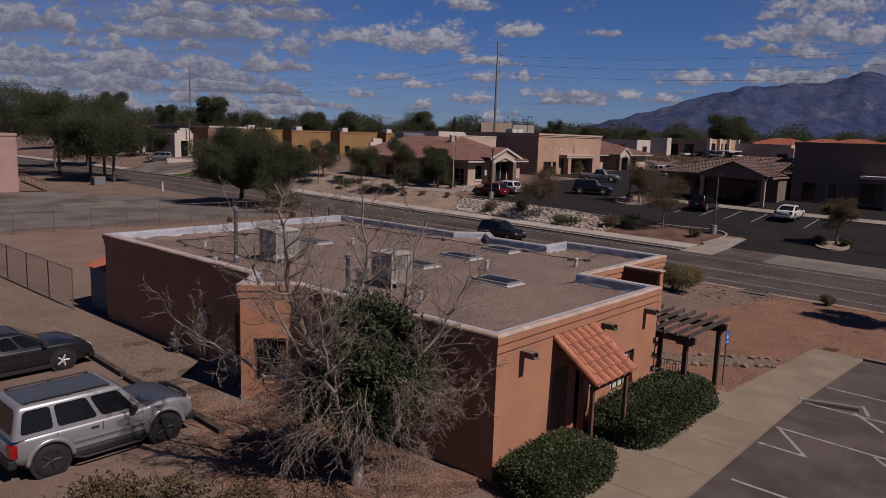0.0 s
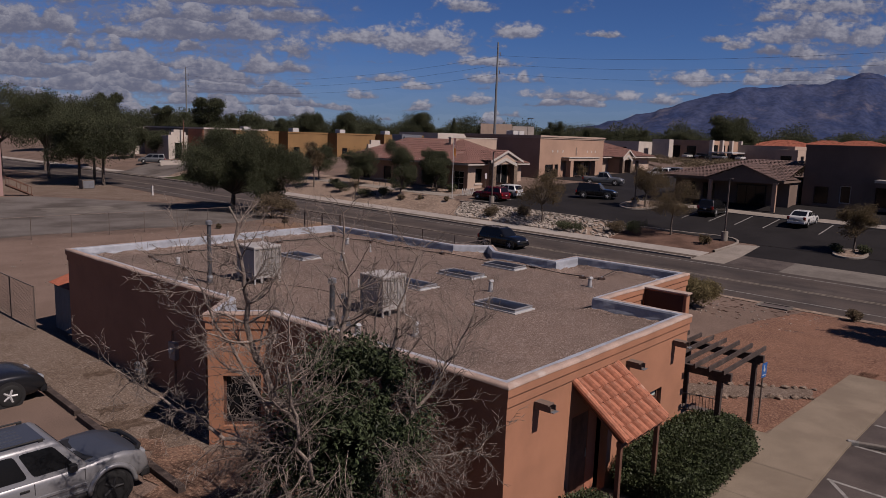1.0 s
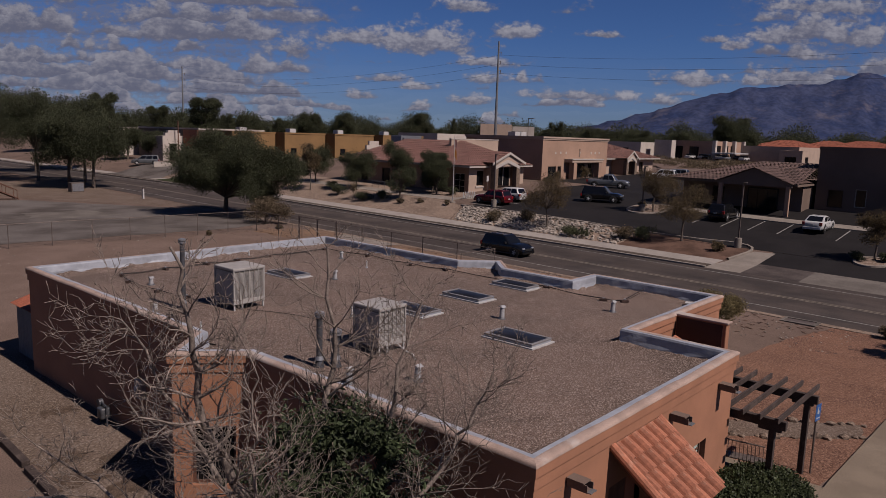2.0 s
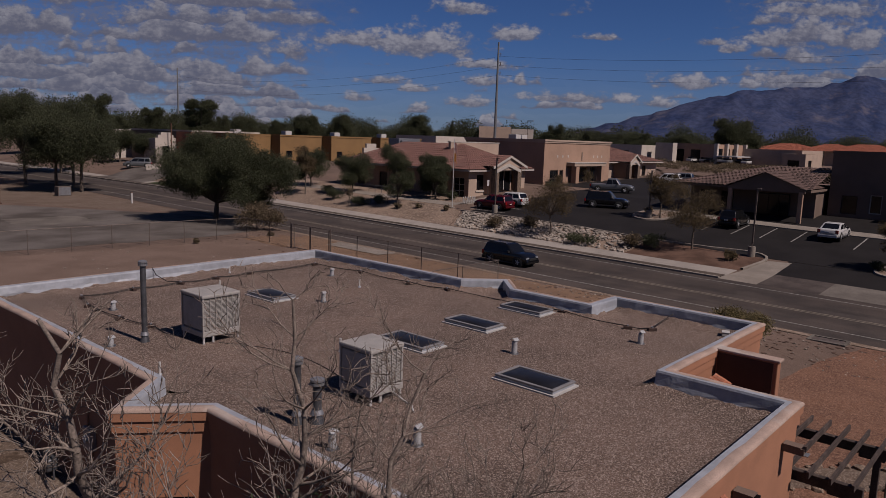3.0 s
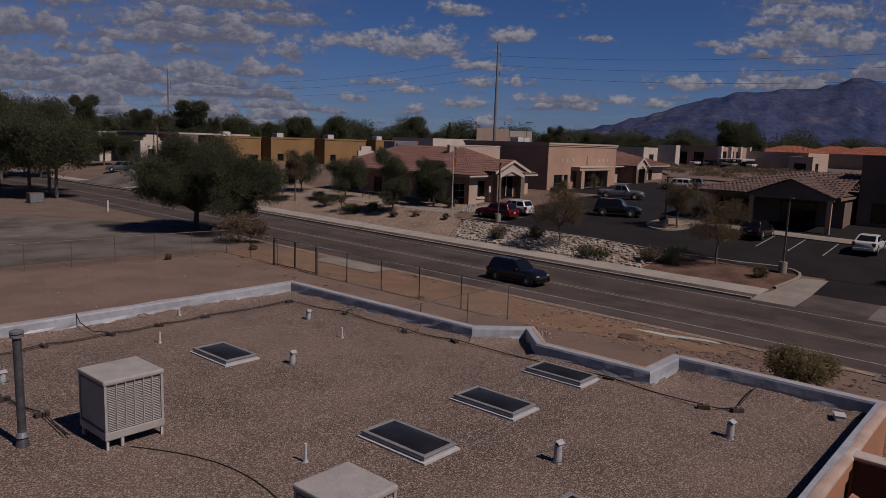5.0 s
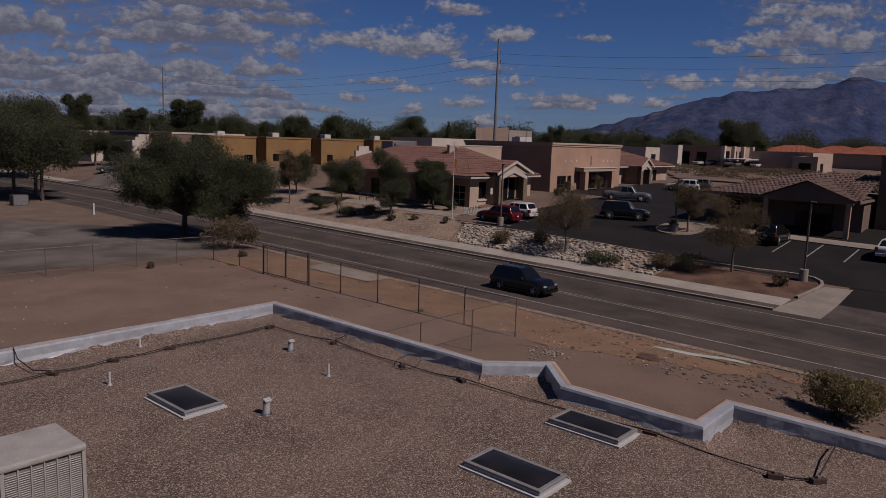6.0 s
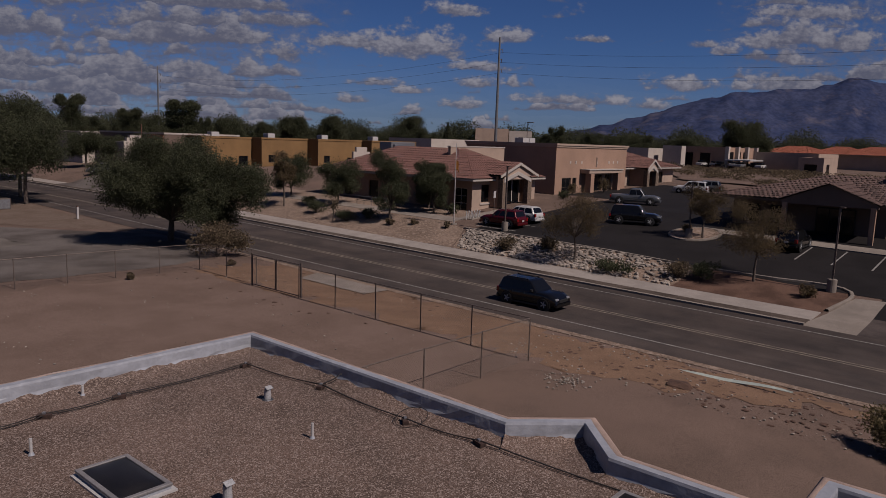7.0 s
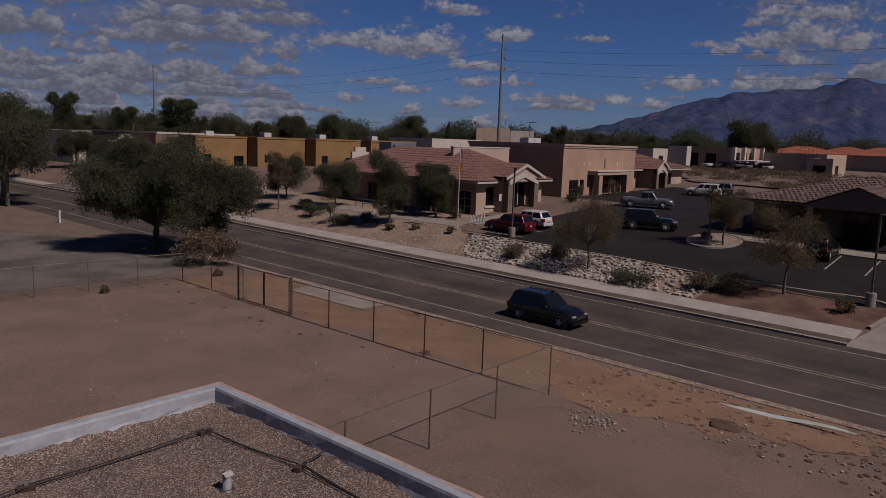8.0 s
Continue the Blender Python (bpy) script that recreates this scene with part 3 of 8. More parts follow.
    structure("kerb", sheet(20.4, 20.65, -40, -3.3, 0.12, 0.2), M["concrete_old"], "concrete kerb of the parking lot", "kerb")


    structure("soil_strip", rough_edge([(27.1, 17), (33.4, 8), (33.5, 48), (27.4, 49)], 0.012, 0.9, 0.45, 32), M["orange_soil"], "loose orange soil between the fence and the road", "soil")
    structure("corner_gravel", rough_edge([(27.5, 75), (33.5, 68.5), (33.5, 112), (18, 112), (20.5, 87)], 0.018, 0.3, 1.5, 33), M["gray_gravel"], "grey-tan gravel under the street trees", "gravel")
    structure("lawn", rough_edge([(47.2, 93), (60, 96), (61, 107), (47.2, 106)], 0.1, 0.2, 1.5, 31), M["lawn"], "small dull green lawn by the far road", "lawn")
    structure("gravel_path", rough_edge([(11.6, 1.9), (12.8, 2.9), (17.1, -1.3), (15.6, -1.6)], 0.028, 0.08, 0.6, 21), M["gray_gravel"], "grey gravel path between rows of stones", "path")


make_land()


def joints():
    # saw-cut joints of the walkway
    for x in (1.9, 4.0, 6.1, 8.2):
        structure("walk_joint", sheet(x, x + 0.02, -3.65, -1.78, 0.104), M["walk_joint"], "tooled joint in the concrete walk", "joint")


joints()


def make_mountain():
    """A long range, 3.6 to 4.4 km off, rising from left to right."""
    bm = bmesh.new()
    f, r = Vector((*FWD, 0)), Vector((*RIGHT, 0))
    cols, rows_ = 150, 26
    grid = []
    for j in range(rows_):
        q = j / (rows_ - 1)
        line = []
        for i in range(cols):
            s = i / (cols - 1)
            u = 0.12 + 0.95 * s
            dist = 3300 + 1000 * q
            crest = line_at(u, (0.12, 30), (0.16, 62), (0.215, 111), (0.27, 173), (0.33, 252), (0.40, 330), (0.485, 366), (0.54, 399), (0.572, 445), (0.61, 415), (0.68, 420), (0.8, 450), (1.1, 400))
            n1 = noise.fractal(Vector((u * 14, q * 1.5, 0.3)), 1.0, 2.0, 6)
            n2 = noise.ridged_multi_fractal(Vector((u * 30, q * 2.2, 4.3)), 0.9, 2.0, 5, 1.0, 2.0)
            rise = min(1, q / 0.85) ** 1.35
            h = crest * rise * (1 + 0.03 * n1) + (n2 - 1.0) * 46 * rise * (1 - rise * 0.75) * min(1, crest / 120)
            if q > 0.85:
                h *= 1 - (q - 0.85) * 1.5
            p = f * dist + r * (u * dist)
            line.append(bm.verts.new((p.x, p.y, h + 2)))
        grid.append(line)
    for a, b in zip(grid, grid[1:]):
        for i in range(cols - 1):
            bm.faces.new((a[i], a[i + 1], b[i + 1], b[i]))
    ob = structure("mountain_range", bm, M["mountain"], "desert mountain range on the horizon, coloured blue for haze", "mountain")
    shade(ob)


make_mountain()


# ---- walls, windows and buildings ----
def offset_outline(pts, d):
    """The outline moved inwards by d (anticlockwise outline)."""
    out = []
    n = len(pts)
    for i in range(n):
        a, b, c = Vector(pts[i - 1]), Vector(pts[i]), Vector(pts[(i + 1) % n])
        n1 = Vector((a.y - b.y, b.x - a.x)).normalized()
        n2 = Vector((b.y - c.y, c.x - b.x)).normalized()
        k = n1 + n2
        out.append(b + k * (d / max(0.3, k.dot(n1))))
    return [(p.x, p.y) for p in out]


def wall(parent, a, b, ai, bi, z0, z1, material, openings=(), label=""):
    """One wall between outer line a-b and inner line ai-bi, with openings (from, to, low, high) through it."""
    a, b, ai, bi = (Vector(p) for p in (a, b, ai, bi))
    ln = (b - a).length
    ops = [o[:4] for o in openings]
    ss = sorted({0.0, ln, *(o[0] for o in ops), *(o[1] for o in ops)})
    zs = sorted({z0, z1, *(o[2] for o in ops), *(o[3] for o in ops)})
    d = (b - a).normalized()
    nrm = Vector((-d.y, d.x))
    th = (ai - a).dot(nrm)
    bm = bmesh.new()

    def at(s, inner):
        if s == 0:
            p = ai if inner else a
        elif s == ln:
            p = bi if inner else b
        else:
            p = a + d * s + (nrm * th if inner else Vector((0, 0)))
        return p

    vs = {(i, k, w): bm.verts.new((*at(s, w), z)) for i, s in enumerate(ss) for k, z in enumerate(zs) for w in (False, True)}

    def solid(i, k):
        if not (0 <= i < len(ss) - 1 and 0 <= k < len(zs) - 1):
            return False
        s, z = (ss[i] + ss[i + 1]) / 2, (zs[k] + zs[k + 1]) / 2
        return not any(o[0] < s < o[1] and o[2] < z < o[3] for o in ops)

    for i in range(len(ss) - 1):
        for k in range(len(zs) - 1):
            if not solid(i, k):
                continue
            f, r = False, True
            bm.faces.new((vs[i, k, f], vs[i + 1, k, f], vs[i + 1, k + 1, f], vs[i, k + 1, f]))
            bm.faces.new((vs[i + 1, k, r], vs[i, k, r], vs[i, k + 1, r], vs[i + 1, k + 1, r]))
            if not solid(i - 1, k):
                bm.faces.new((vs[i, k, r], vs[i, k, f], vs[i, k + 1, f], vs[i, k + 1, r]))
            if not solid(i + 1, k):
                bm.faces.new((vs[i + 1, k, f], vs[i + 1, k, r], vs[i + 1, k + 1, r], vs[i + 1, k + 1, f]))
            if not solid(i, k - 1):
                bm.faces.new((vs[i, k, r], vs[i + 1, k, r], vs[i + 1, k, f], vs[i, k, f]))
            if not solid(i, k + 1):
                bm.faces.new((vs[i, k + 1, f], vs[i + 1, k + 1, f], vs[i + 1, k + 1, r], vs[i, k + 1, r]))
    bmesh.ops.delete(bm, geom=[v for v in bm.verts if not v.link_faces], context="VERTS")
    return part("wall", bm, material, parent, label)


def window(parent, a, b, s0, s1, zl, zh, inset=0.12, frame_mat="trim_white", pane_mat="glass_dark", cols=1, rows_=1, fw=0.07, name="window"):
    """A framed window set into the wall a-b."""
    a, b = Vector(a), Vector(b)
    d = (b - a).normalized()
    nrm = Vector((-d.y, d.x))
    base = a + d * s0 + nrm * inset
    m = Matrix(((d.x, nrm.x, 0, base.x), (d.y, nrm.y, 0, base.y), (0, 0, 1, zl), (0, 0, 0, 1)))
    w, h = s1 - s0, zh - zl
    win = new(name)
    win.parent = parent
    win.matrix_basis = m
    bm = bmesh.new()
    for lo, hi in (((0, 0, 0), (fw, 0.08, h)), ((w - fw, 0, 0), (w, 0.08, h)), ((fw, 0, h - fw), (w - fw, 0.08, h)), ((fw, 0, 0), (w - fw, 0.08, fw))):
        add_box(bm, lo, hi)
    bar = min(0.05, fw * 0.7)
    for i in range(1, cols):
        x = fw + (w - 2 * fw) * i / cols
        add_box(bm, (x - bar / 2, 0.01, fw), (x + bar / 2, 0.07, h - fw))
    for j in range(1, rows_):
        z = fw + (h - 2 * fw) * j / rows_
        add_box(bm, (fw, 0.012, z - bar / 2), (w - fw, 0.068, z + bar / 2))
    part("frame", bm, M[frame_mat], win)
    part("pane", box((fw, 0.035, fw), (w - fw, 0.05, h - fw)), M[pane_mat], win)
    return win


def shell(th_, outline, z0, z1, material, thick=0.3, openings=None, deck=None, deck_mat="roof_gravel", cap=None, cap_h=0.25, cap_out=0.06):
    """Walls round an outline under the thing th_, with a roof deck and a cap band. openings: edge -> list of
    (from, to, low, high, options for the window or None)."""
    openings = openings or {}
    inner = offset_outline(outline, thick)
    n = len(outline)
    for i in range(n):
        j = (i + 1) % n
        mt = material[i] if isinstance(material, dict) and i in material else (material["all"] if isinstance(material, dict) else material)
        wall(th_, outline[i], outline[j], inner[i], inner[j], z0, z1, M[mt], openings.get(i, ()))
        for o in openings.get(i, ()):
            if len(o) > 4 and o[4] is not None:
                window(th_, outline[i], outline[j], *o[:4], **o[4])
    if deck is not None:
        bm = bmesh.new()
        bm.faces.new([bm.verts.new((x, y, deck)) for x, y in offset_outline(outline, thick * 0.5)])
        bmesh.ops.triangulate(bm, faces=bm.faces[:])
        part("roof_deck", bm, M[deck_mat], th_)
    if cap:
        outer = offset_outline(outline, -cap_out)
        for i in range(n):
            j = (i + 1) % n
            part("parapet_band", prism([outer[i], outer[j], outline[j], outline[i]], z1 - cap_h, z1 - 0.004), M[cap], th_)


def hip_roof(th_, x0, x1, y0, y1, ze, zr, inset_x=None, tile="tile_far", over=0.0, fascia="trim_white", axis="y", gable0=False):
    """A hip roof with rolled tile rows; the ridge runs along the axis. gable0: a gable at the low end of the axis."""
    bm = bmesh.new()
    if axis == "y":
        half = (x1 - x0) / 2
        r0, r1 = (y0 if gable0 else y0 + half), y1 - half
        ra, rb = Vector(((x0 + x1) / 2, r0, zr)), Vector(((x0 + x1) / 2, r1, zr))
    else:
        half = (y1 - y0) / 2
        r0, r1 = (x0 if gable0 else x0 + half), x1 - half
        ra, rb = Vector((r0, (y0 + y1) / 2, zr)), Vector((r1, (y0 + y1) / 2, zr))
    c = [Vector((x0, y0, ze)), Vector((x1, y0, ze)), Vector((x1, y1, ze)), Vector((x0, y1, ze))]
    if axis == "y":
        faces = [(c[3], c[0], ra, rb), (c[1], c[2], rb, ra), (c[2], c[3], rb)] + ([] if gable0 else [(c[0], c[1], ra)])
    else:
        faces = [(c[0], c[1], rb, ra), (c[2], c[3], ra, rb), (c[1], c[2], rb)] + ([] if gable0 else [(c[3], c[0], ra)])
    for f in faces:
        tiled_face(bm, f)
    tagged(part("roof", bm, M[tile], th_, "mottled red-brown tile roof"), kind="stuff")
    # underside and fascia
    bm = bmesh.new()
    add_box(bm, (x0 + 0.05, y0 + 0.05, ze - 0.22), (x1 - 0.05, y1 - 0.05, ze - 0.03))
    part("fascia", bm, M[fascia], th_)


def tiled_face(bm, poly, pitch=0.42, course=0.6, rise=0.07):
    """Covers a planar polygon (its first edge is the eave) with rows of rolled tiles, each row a real strip."""
    o = poly[0]
    ex = (poly[1] - poly[0]).normalized()
    nrm = (poly[1] - poly[0]).cross(poly[-1] - poly[0]).normalized()
    ey = nrm.cross(ex)
    loc = [((p - o).dot(ex), (p - o).dot(ey)) for p in poly]
    top = max(y for _, y in loc)

    def span(y):
        xs = []
        n = len(loc)
        for i in range(n):
            (xa, ya), (xb, yb) = loc[i], loc[(i + 1) % n]
            if (ya - y) * (yb - y) <= 0 and abs(yb - ya) > 1e-9:
                xs.append(xa + (xb - xa) * (y - ya) / (yb - ya))
        return (min(xs), max(xs)) if len(xs) >= 2 else None

    rows_ = max(1, int(top / course))
    for r in range(rows_):
        ya, yb = top * r / rows_, top * (r + 1) / rows_
        sa, sb = span(ya + 1e-4), span(yb - 1e-4)
        if not sa or not sb:
            continue
        n = max(1, int((sa[1] - sa[0]) / pitch))
        for i in range(n):
            x0, x1 = sa[0] + (sa[1] - sa[0]) * i / n, sa[0] + (sa[1] - sa[0]) * (i + 1) / n
            u0, u1 = max(x0, min(sb[0], sb[1])), min(x1, sb[1])
            if u1 <= u0:
                # at a hip: a triangle to the edge
                u0 = u1 = min(max((x0 + x1) / 2, sb[0]), sb[1])
            prof = ((0.0, 0.0), (0.18, 0.75), (0.5, 1.0), (0.82, 0.75), (1.0, 0.0))
            lo = [bm.verts.new(o + ex * (x0 + (x1 - x0) * t) + ey * ya + nrm * (0.05 + rise * h)) for t, h in prof]
            hi = [bm.verts.new(o + ex * (u0 + (u1 - u0) * t) + ey * yb + nrm * (0.01 + rise * h)) for t, h in prof]
            for k in range(4):
                bm.faces.new((lo[k], lo[k + 1], hi[k + 1], hi[k]))


# ---- the clinic ----
OUT = [(0, 0), (8.42, 0), (8.42, 2.7), (14.62, 2.7), (14.62, 7.4), (13.0, 7.4), (13.0, 10.24), (14.16, 11.4), (13.0, 12.56), (13.0, 20.93),
       (0, 20.93), (0, 9.82), (-1.25, 8.74), (0, 7.66)]
TOP, DECK = 3.65, 3.27


def make_clinic():
    c = thing("clinic_building", "single-storey terracotta stucco clinic with flat gravel roof", "building")
    op = {0: [(2.45, 4.15, 0.02, 2.35, None), (5.62, 7.0, 0.78, 1.92, dict(frame_mat="wood_brown", pane_mat="glass_block", cols=4, rows_=5, fw=0.06))],
          12: [(0.38, 1.36, 0.55, 1.95, dict(frame_mat="wood_brown", cols=1, rows_=1))],
          8: [(2.0, 3.2, 1.0, 2.1, dict()), (5.0, 6.2, 1.0, 2.1, dict())],
          10: [(9.9, 10.6, 0.02, 2.1, None)]}
    shell(c, OUT, -0.6, TOP, "stucco", 0.2, op)
    n = len(OUT)
    o1, o2, o0 = offset_outline(OUT, -0.07), offset_outline(OUT, -0.035), OUT
    deck = offset_outline(OUT, 0.15)
    for i in range(n):
        j = (i + 1) % n
        # upper and lower bands of the parapet, the rounded coping, and the silver flashing inside
        part("parapet_band", prism([o1[i], o1[j], o0[j], o0[i]], 3.44, 3.62), M["stucco"], c)
        part("parapet_band", prism([o2[i], o2[j], o0[j], o0[i]], 3.22, 3.437), M["stucco"], c)
        bm = bmesh.new()
        inner_edge = 0.06 if i in (3, 4, 5, 6, 7, 8, 9) else 0.11
        prof = [(-0.08, 3.605), (-0.075, 3.65), (-0.03, 3.675), (inner_edge - 0.03, 3.675), (inner_edge, 3.668)]
        ring = [offset_outline(OUT, d) for d, _ in prof]
        cut = max(1, int((Vector(OUT[j]) - Vector(OUT[i])).length / 0.7))
        rows_ = []
        rnd = random.Random(i)
        for s in range(cut + 1):
            t = s / cut
            w = 0.0 if s in (0, cut) else rnd.uniform(-0.012, 0.012)
            rows_.append([bm.verts.new((r[i][0] + (r[j][0] - r[i][0]) * t, r[i][1] + (r[j][1] - r[i][1]) * t, z + w)) for r, (_, z) in zip(ring, prof)])
        for a, b in zip(rows_, rows_[1:]):
            for k in range(len(prof) - 1):
                bm.faces.new((a[k], b[k], b[k + 1], a[k + 1]))
        shade(part("coping", bm, M["stucco_cap"], c, "sun-bleached coping of the parapet"))
        bm = bmesh.new()
        prof = [(inner_edge - 0.03, 3.671), (0.205, 3.669), (0.222, 3.62), (0.228, 3.44), (0.24, 3.36), (0.275, DECK + 0.012)]
        ring = [offset_outline(OUT, d) for d, _ in prof]
        cut = max(2, int((Vector(OUT[j]) - Vector(OUT[i])).length / 0.35))
        rows_ = []
        for s in range(cut + 1):
            t = s / cut
            row = []
            for k, (r, (_, z)) in enumerate(zip(ring, prof)):
                p = Vector((r[i][0] + (r[j][0] - r[i][0]) * t, r[i][1] + (r[j][1] - r[i][1]) * t, z))
                if 0 < s < cut and k in (3, 4, 5):
                    dd = Vector((OUT[j][0] - OUT[i][0], OUT[j][1] - OUT[i][1], 0)).normalized()
                    p += Vector((-dd.y, dd.x, 0)) * rnd.uniform(-0.012, 0.025)
                row.append(bm.verts.new(p))
            rows_.append(row)
        for a, b in zip(rows_, rows_[1:]):
            for k in range(len(prof) - 1):
                bm.faces.new((a[k], b[k], b[k + 1], a[k + 1]))
        part("flashing", bm, M["membrane"], c, "crinkled silver-painted roof flashing")
    # gravel heaped against the flashing, with a ragged upper edge
    rnd = random.Random(77)
    lines = [offset_outline(OUT, d) for d in (0.215, 0.26, 0.42, 0.75)]
    for i in range(n):
        j = (i + 1) % n
        cut = max(4, int((Vector(OUT[j]) - Vector(OUT[i])).length / 0.11))
        bm = bmesh.new()
        rows_ = []
        drift = 0.0
        for s in range(cut + 1):
            t = s / cut
            drift = 0.8 * drift + rnd.gauss(0, 0.016)
            hs = (3.385 + drift + rnd.gauss(0, 0.010), 3.365 + drift, 3.31 + 0.4 * drift, DECK + 0.002)
            rows_.append([bm.verts.new((r[i][0] + (r[j][0] - r[i][0]) * t, r[i][1] + (r[j][1] - r[i][1]) * t, max(h, DECK + 0.002))) for r, h in zip(lines, hs)])
        for a, b in zip(rows_, rows_[1:]):
            for k in range(3):
                bm.faces.new((a[k], b[k], b[k + 1], a[k + 1]))
        shade(part("gravel_edge", bm, M["roof_gravel"], c, "loose gravel heaped along the flashing"))
    # gravel deck, slightly uneven
    bm = bmesh.new()
    f = bm.faces.new([bm.verts.new((x, y, DECK)) for x, y in deck])
    bmesh.ops.triangulate(bm, faces=[f])
    part("roof_deck", bm, M["roof_gravel"], c, "flat roof of mixed tan gravel")
    return c


CLINIC = make_clinic()


def make_entry():
    """Tiled door canopy, door, window, spouts."""
    c = thing("door_canopy", "sloping red clay tile canopy on wooden posts over the clinic door", "canopy")
    x0, x1, zt, zf, yf = 2.42, 4.38, 3.12, 2.16, -1.3
    part("rafter", rod((x0 + 0.12, -0.02, zt - 0.12), (x0 + 0.12, yf + 0.05, zf - 0.1), 0.07, seg=4), M["wood_brown"], c)
    part("rafter", rod((x1 - 0.12, -0.02, zt - 0.12), (x1 - 0.12, yf + 0.05, zf - 0.1), 0.07, seg=4), M["wood_brown"], c)
    up = Vector((0, -yf, zt - zf))
    nrm = Vector((0, -(zt - zf), -yf)).normalized()
    bm = bmesh.new()
    p = [Vector((x0, 0, zt)), Vector((x1, 0, zt)), Vector((x1, yf, zf)), Vector((x0, yf, zf))]
    a = [bm.verts.new(v - nrm * 0.005) for v in p]
    b = [bm.verts.new(v - nrm * 0.05) for v in p]
    bm.faces.new(a[::-1]), bm.faces.new(b)
    for i in range(4):
        j = (i + 1) % 4
        bm.faces.new((a[i], a[j], b[j], b[i]))
    roof = part("roof", bm, M["wood_brown"], c)
    # one shared tile mesh, laid in rows
    rows_, cols = 5, 6
    tw, tl = (x1 - x0) / cols, up.length / rows_
    bm = bmesh.new()
    prof = [(0, 0.0), (0.1, 0.0), (0.2, 0.055), (0.34, 0.1), (0.5, 0.115), (0.66, 0.1), (0.8, 0.055), (0.9, 0.0), (1.0, 0.0)]
    lo = [bm.verts.new((t * tw, -0.05, h + 0.055)) for t, h in prof]
    lo2 = [bm.verts.new((t * tw, -0.05, h + 0.012)) for t, h in prof]
    hi = [bm.verts.new((t * tw, tl + 0.02, h + 0.008)) for t, h in prof]
    for k in range(len(prof) - 1):
        bm.faces.new((lo[k], lo[k + 1], hi[k + 1], hi[k]))
        bm.faces.new((lo2[k], lo2[k + 1], lo[k + 1], lo[k]))
    tile = mesh_of("tile", bm, M["tile"])
    uy = up.normalized()
    for r in range(rows_):
        for k in range(cols):
            o = new("tile", tile)
            o.parent = roof
            q = Vector((x0 + k * tw, yf, zf)) + uy * (r * tl)
            o.matrix_basis = Matrix(((1, 0, 0, q.x), (0, uy.y, nrm.y, q.y), (0, uy.z, nrm.z, q.z), (0, 0, 0, 1)))
    for x in (x0 + 0.03, x1 - 0.03):
        q0, q1 = Vector((x, yf - 0.03, zf + 0.05)), Vector((x, 0, zt + 0.05))
        part("edge_tile", rod(q0, q1, 0.085, seg=10), M["tile"], roof)
    for x in (x0 + 0.1, x1 - 0.1):
        part("post", box((x - 0.05, yf + 0.1, 0), (x + 0.05, yf + 0.2, zf - 0.08), 0.01), M["wood_brown"], c, "slim stained wooden post")
    part("beam", box((x0 + 0.02, yf + 0.08, zf - 0.16), (x1 - 0.02, yf + 0.2, zf - 0.04), 0.01), M["wood_brown"], c)

    d = thing("front_door", "closed brown clinic door in a deep stucco niche", "door")
    part("leaf", box((2.75, 0.3, 0.02), (3.7, 0.35, 2.08), 0.01), M["wood_brown"], d)
    part("frame", box((2.5, 0.29, 0.02), (2.75, 0.36, 2.3), 0.01), M["salmon"], d)
    part("frame", box((3.7, 0.29, 0.02), (4.12, 0.36, 2.3), 0.01), M["salmon"], d)
    part("frame", box((2.75, 0.29, 2.08), (3.7, 0.36, 2.3), 0.01), M["salmon"], d)
    part("handle", rod((3.62, 0.27, 0.95), (3.62, 0.27, 1.15), 0.012), M["galv"], d, "steel pull handle")
    # back door
    d = thing("side_door", "closed grey steel side door of the clinic", "door")
    part("leaf", box((0.1, 10.36, 0.02), (0.15, 11.0, 2.08), 0.005), M["brown_stucco"], d)
    part("handle", rod((0.08, 10.45, 1.0), (0.08, 10.55, 1.0), 0.012), M["galv"], d)
    for x in (1.03, 4.95, 7.56):
        s = thing("roof_spout", "boxed stucco roof spout with a sheet metal lip", "spout", (x, 0, 2.98), group="roof spouts on the front wall")
        bm = bmesh.new()
        add_box(bm, (-0.10, -0.40, -0.02), (0.10, -0.02, 0.0))
        add_box(bm, (-0.10, -0.40, 0.0), (-0.085, -0.02, 0.11))
        add_box(bm, (0.085, -0.40, 0.0), (0.10, -0.02, 0.11))
        add_box(bm, (-0.115, -0.34, 0.11), (0.115, -0.02, 0.135))
        part("trough", bm, M["brown_stucco"], s)
        part("lip", box((-0.095, -0.47, -0.012), (0.095, -0.39, 0.002)), M["galv"], s, "bent galvanised lip")
    # tiled side porch behind its screen wall
    pc = thing("side_porch", "small clay-tiled porch with a terracotta screen wall", "porch")
    part("screen_wall", box((11.1, 1.2, -0.7), (11.36, 2.66, 3.6), 0.02), M["stucco"], pc)
    # thin panel added to darken the west face, where shade falls
    part("inner_face", box((11.085, 1.3, -0.3), (11.098, 2.62, 3.56)), M["shade_stucco"], pc, "thin dark panel standing for shade on the screen wall")
    part("screen_cap", box((11.05, 1.15, 3.604), (11.41, 2.66, 3.66), 0.015), M["stucco_cap"], pc)
    e0, e1, ez = Vector((8.5, 1.0, 2.1)), Vector((1.0, 0, 0)), Vector((0, 1.6, 0.85))
    n2 = Vector((0, -0.85, 1.6)).normalized()
    bm = bmesh.new()
    q = [e0, e0 + e1 * 2.55, e0 + e1 * 2.55 + ez, e0 + ez]
    f = [bm.verts.new(v) for v in q]
    g = [bm.verts.new(v - n2 * 0.06) for v in q]
    bm.faces.new(f), bm.faces.new(g[::-1])
    for i in range(4):
        j = (i + 1) % 4
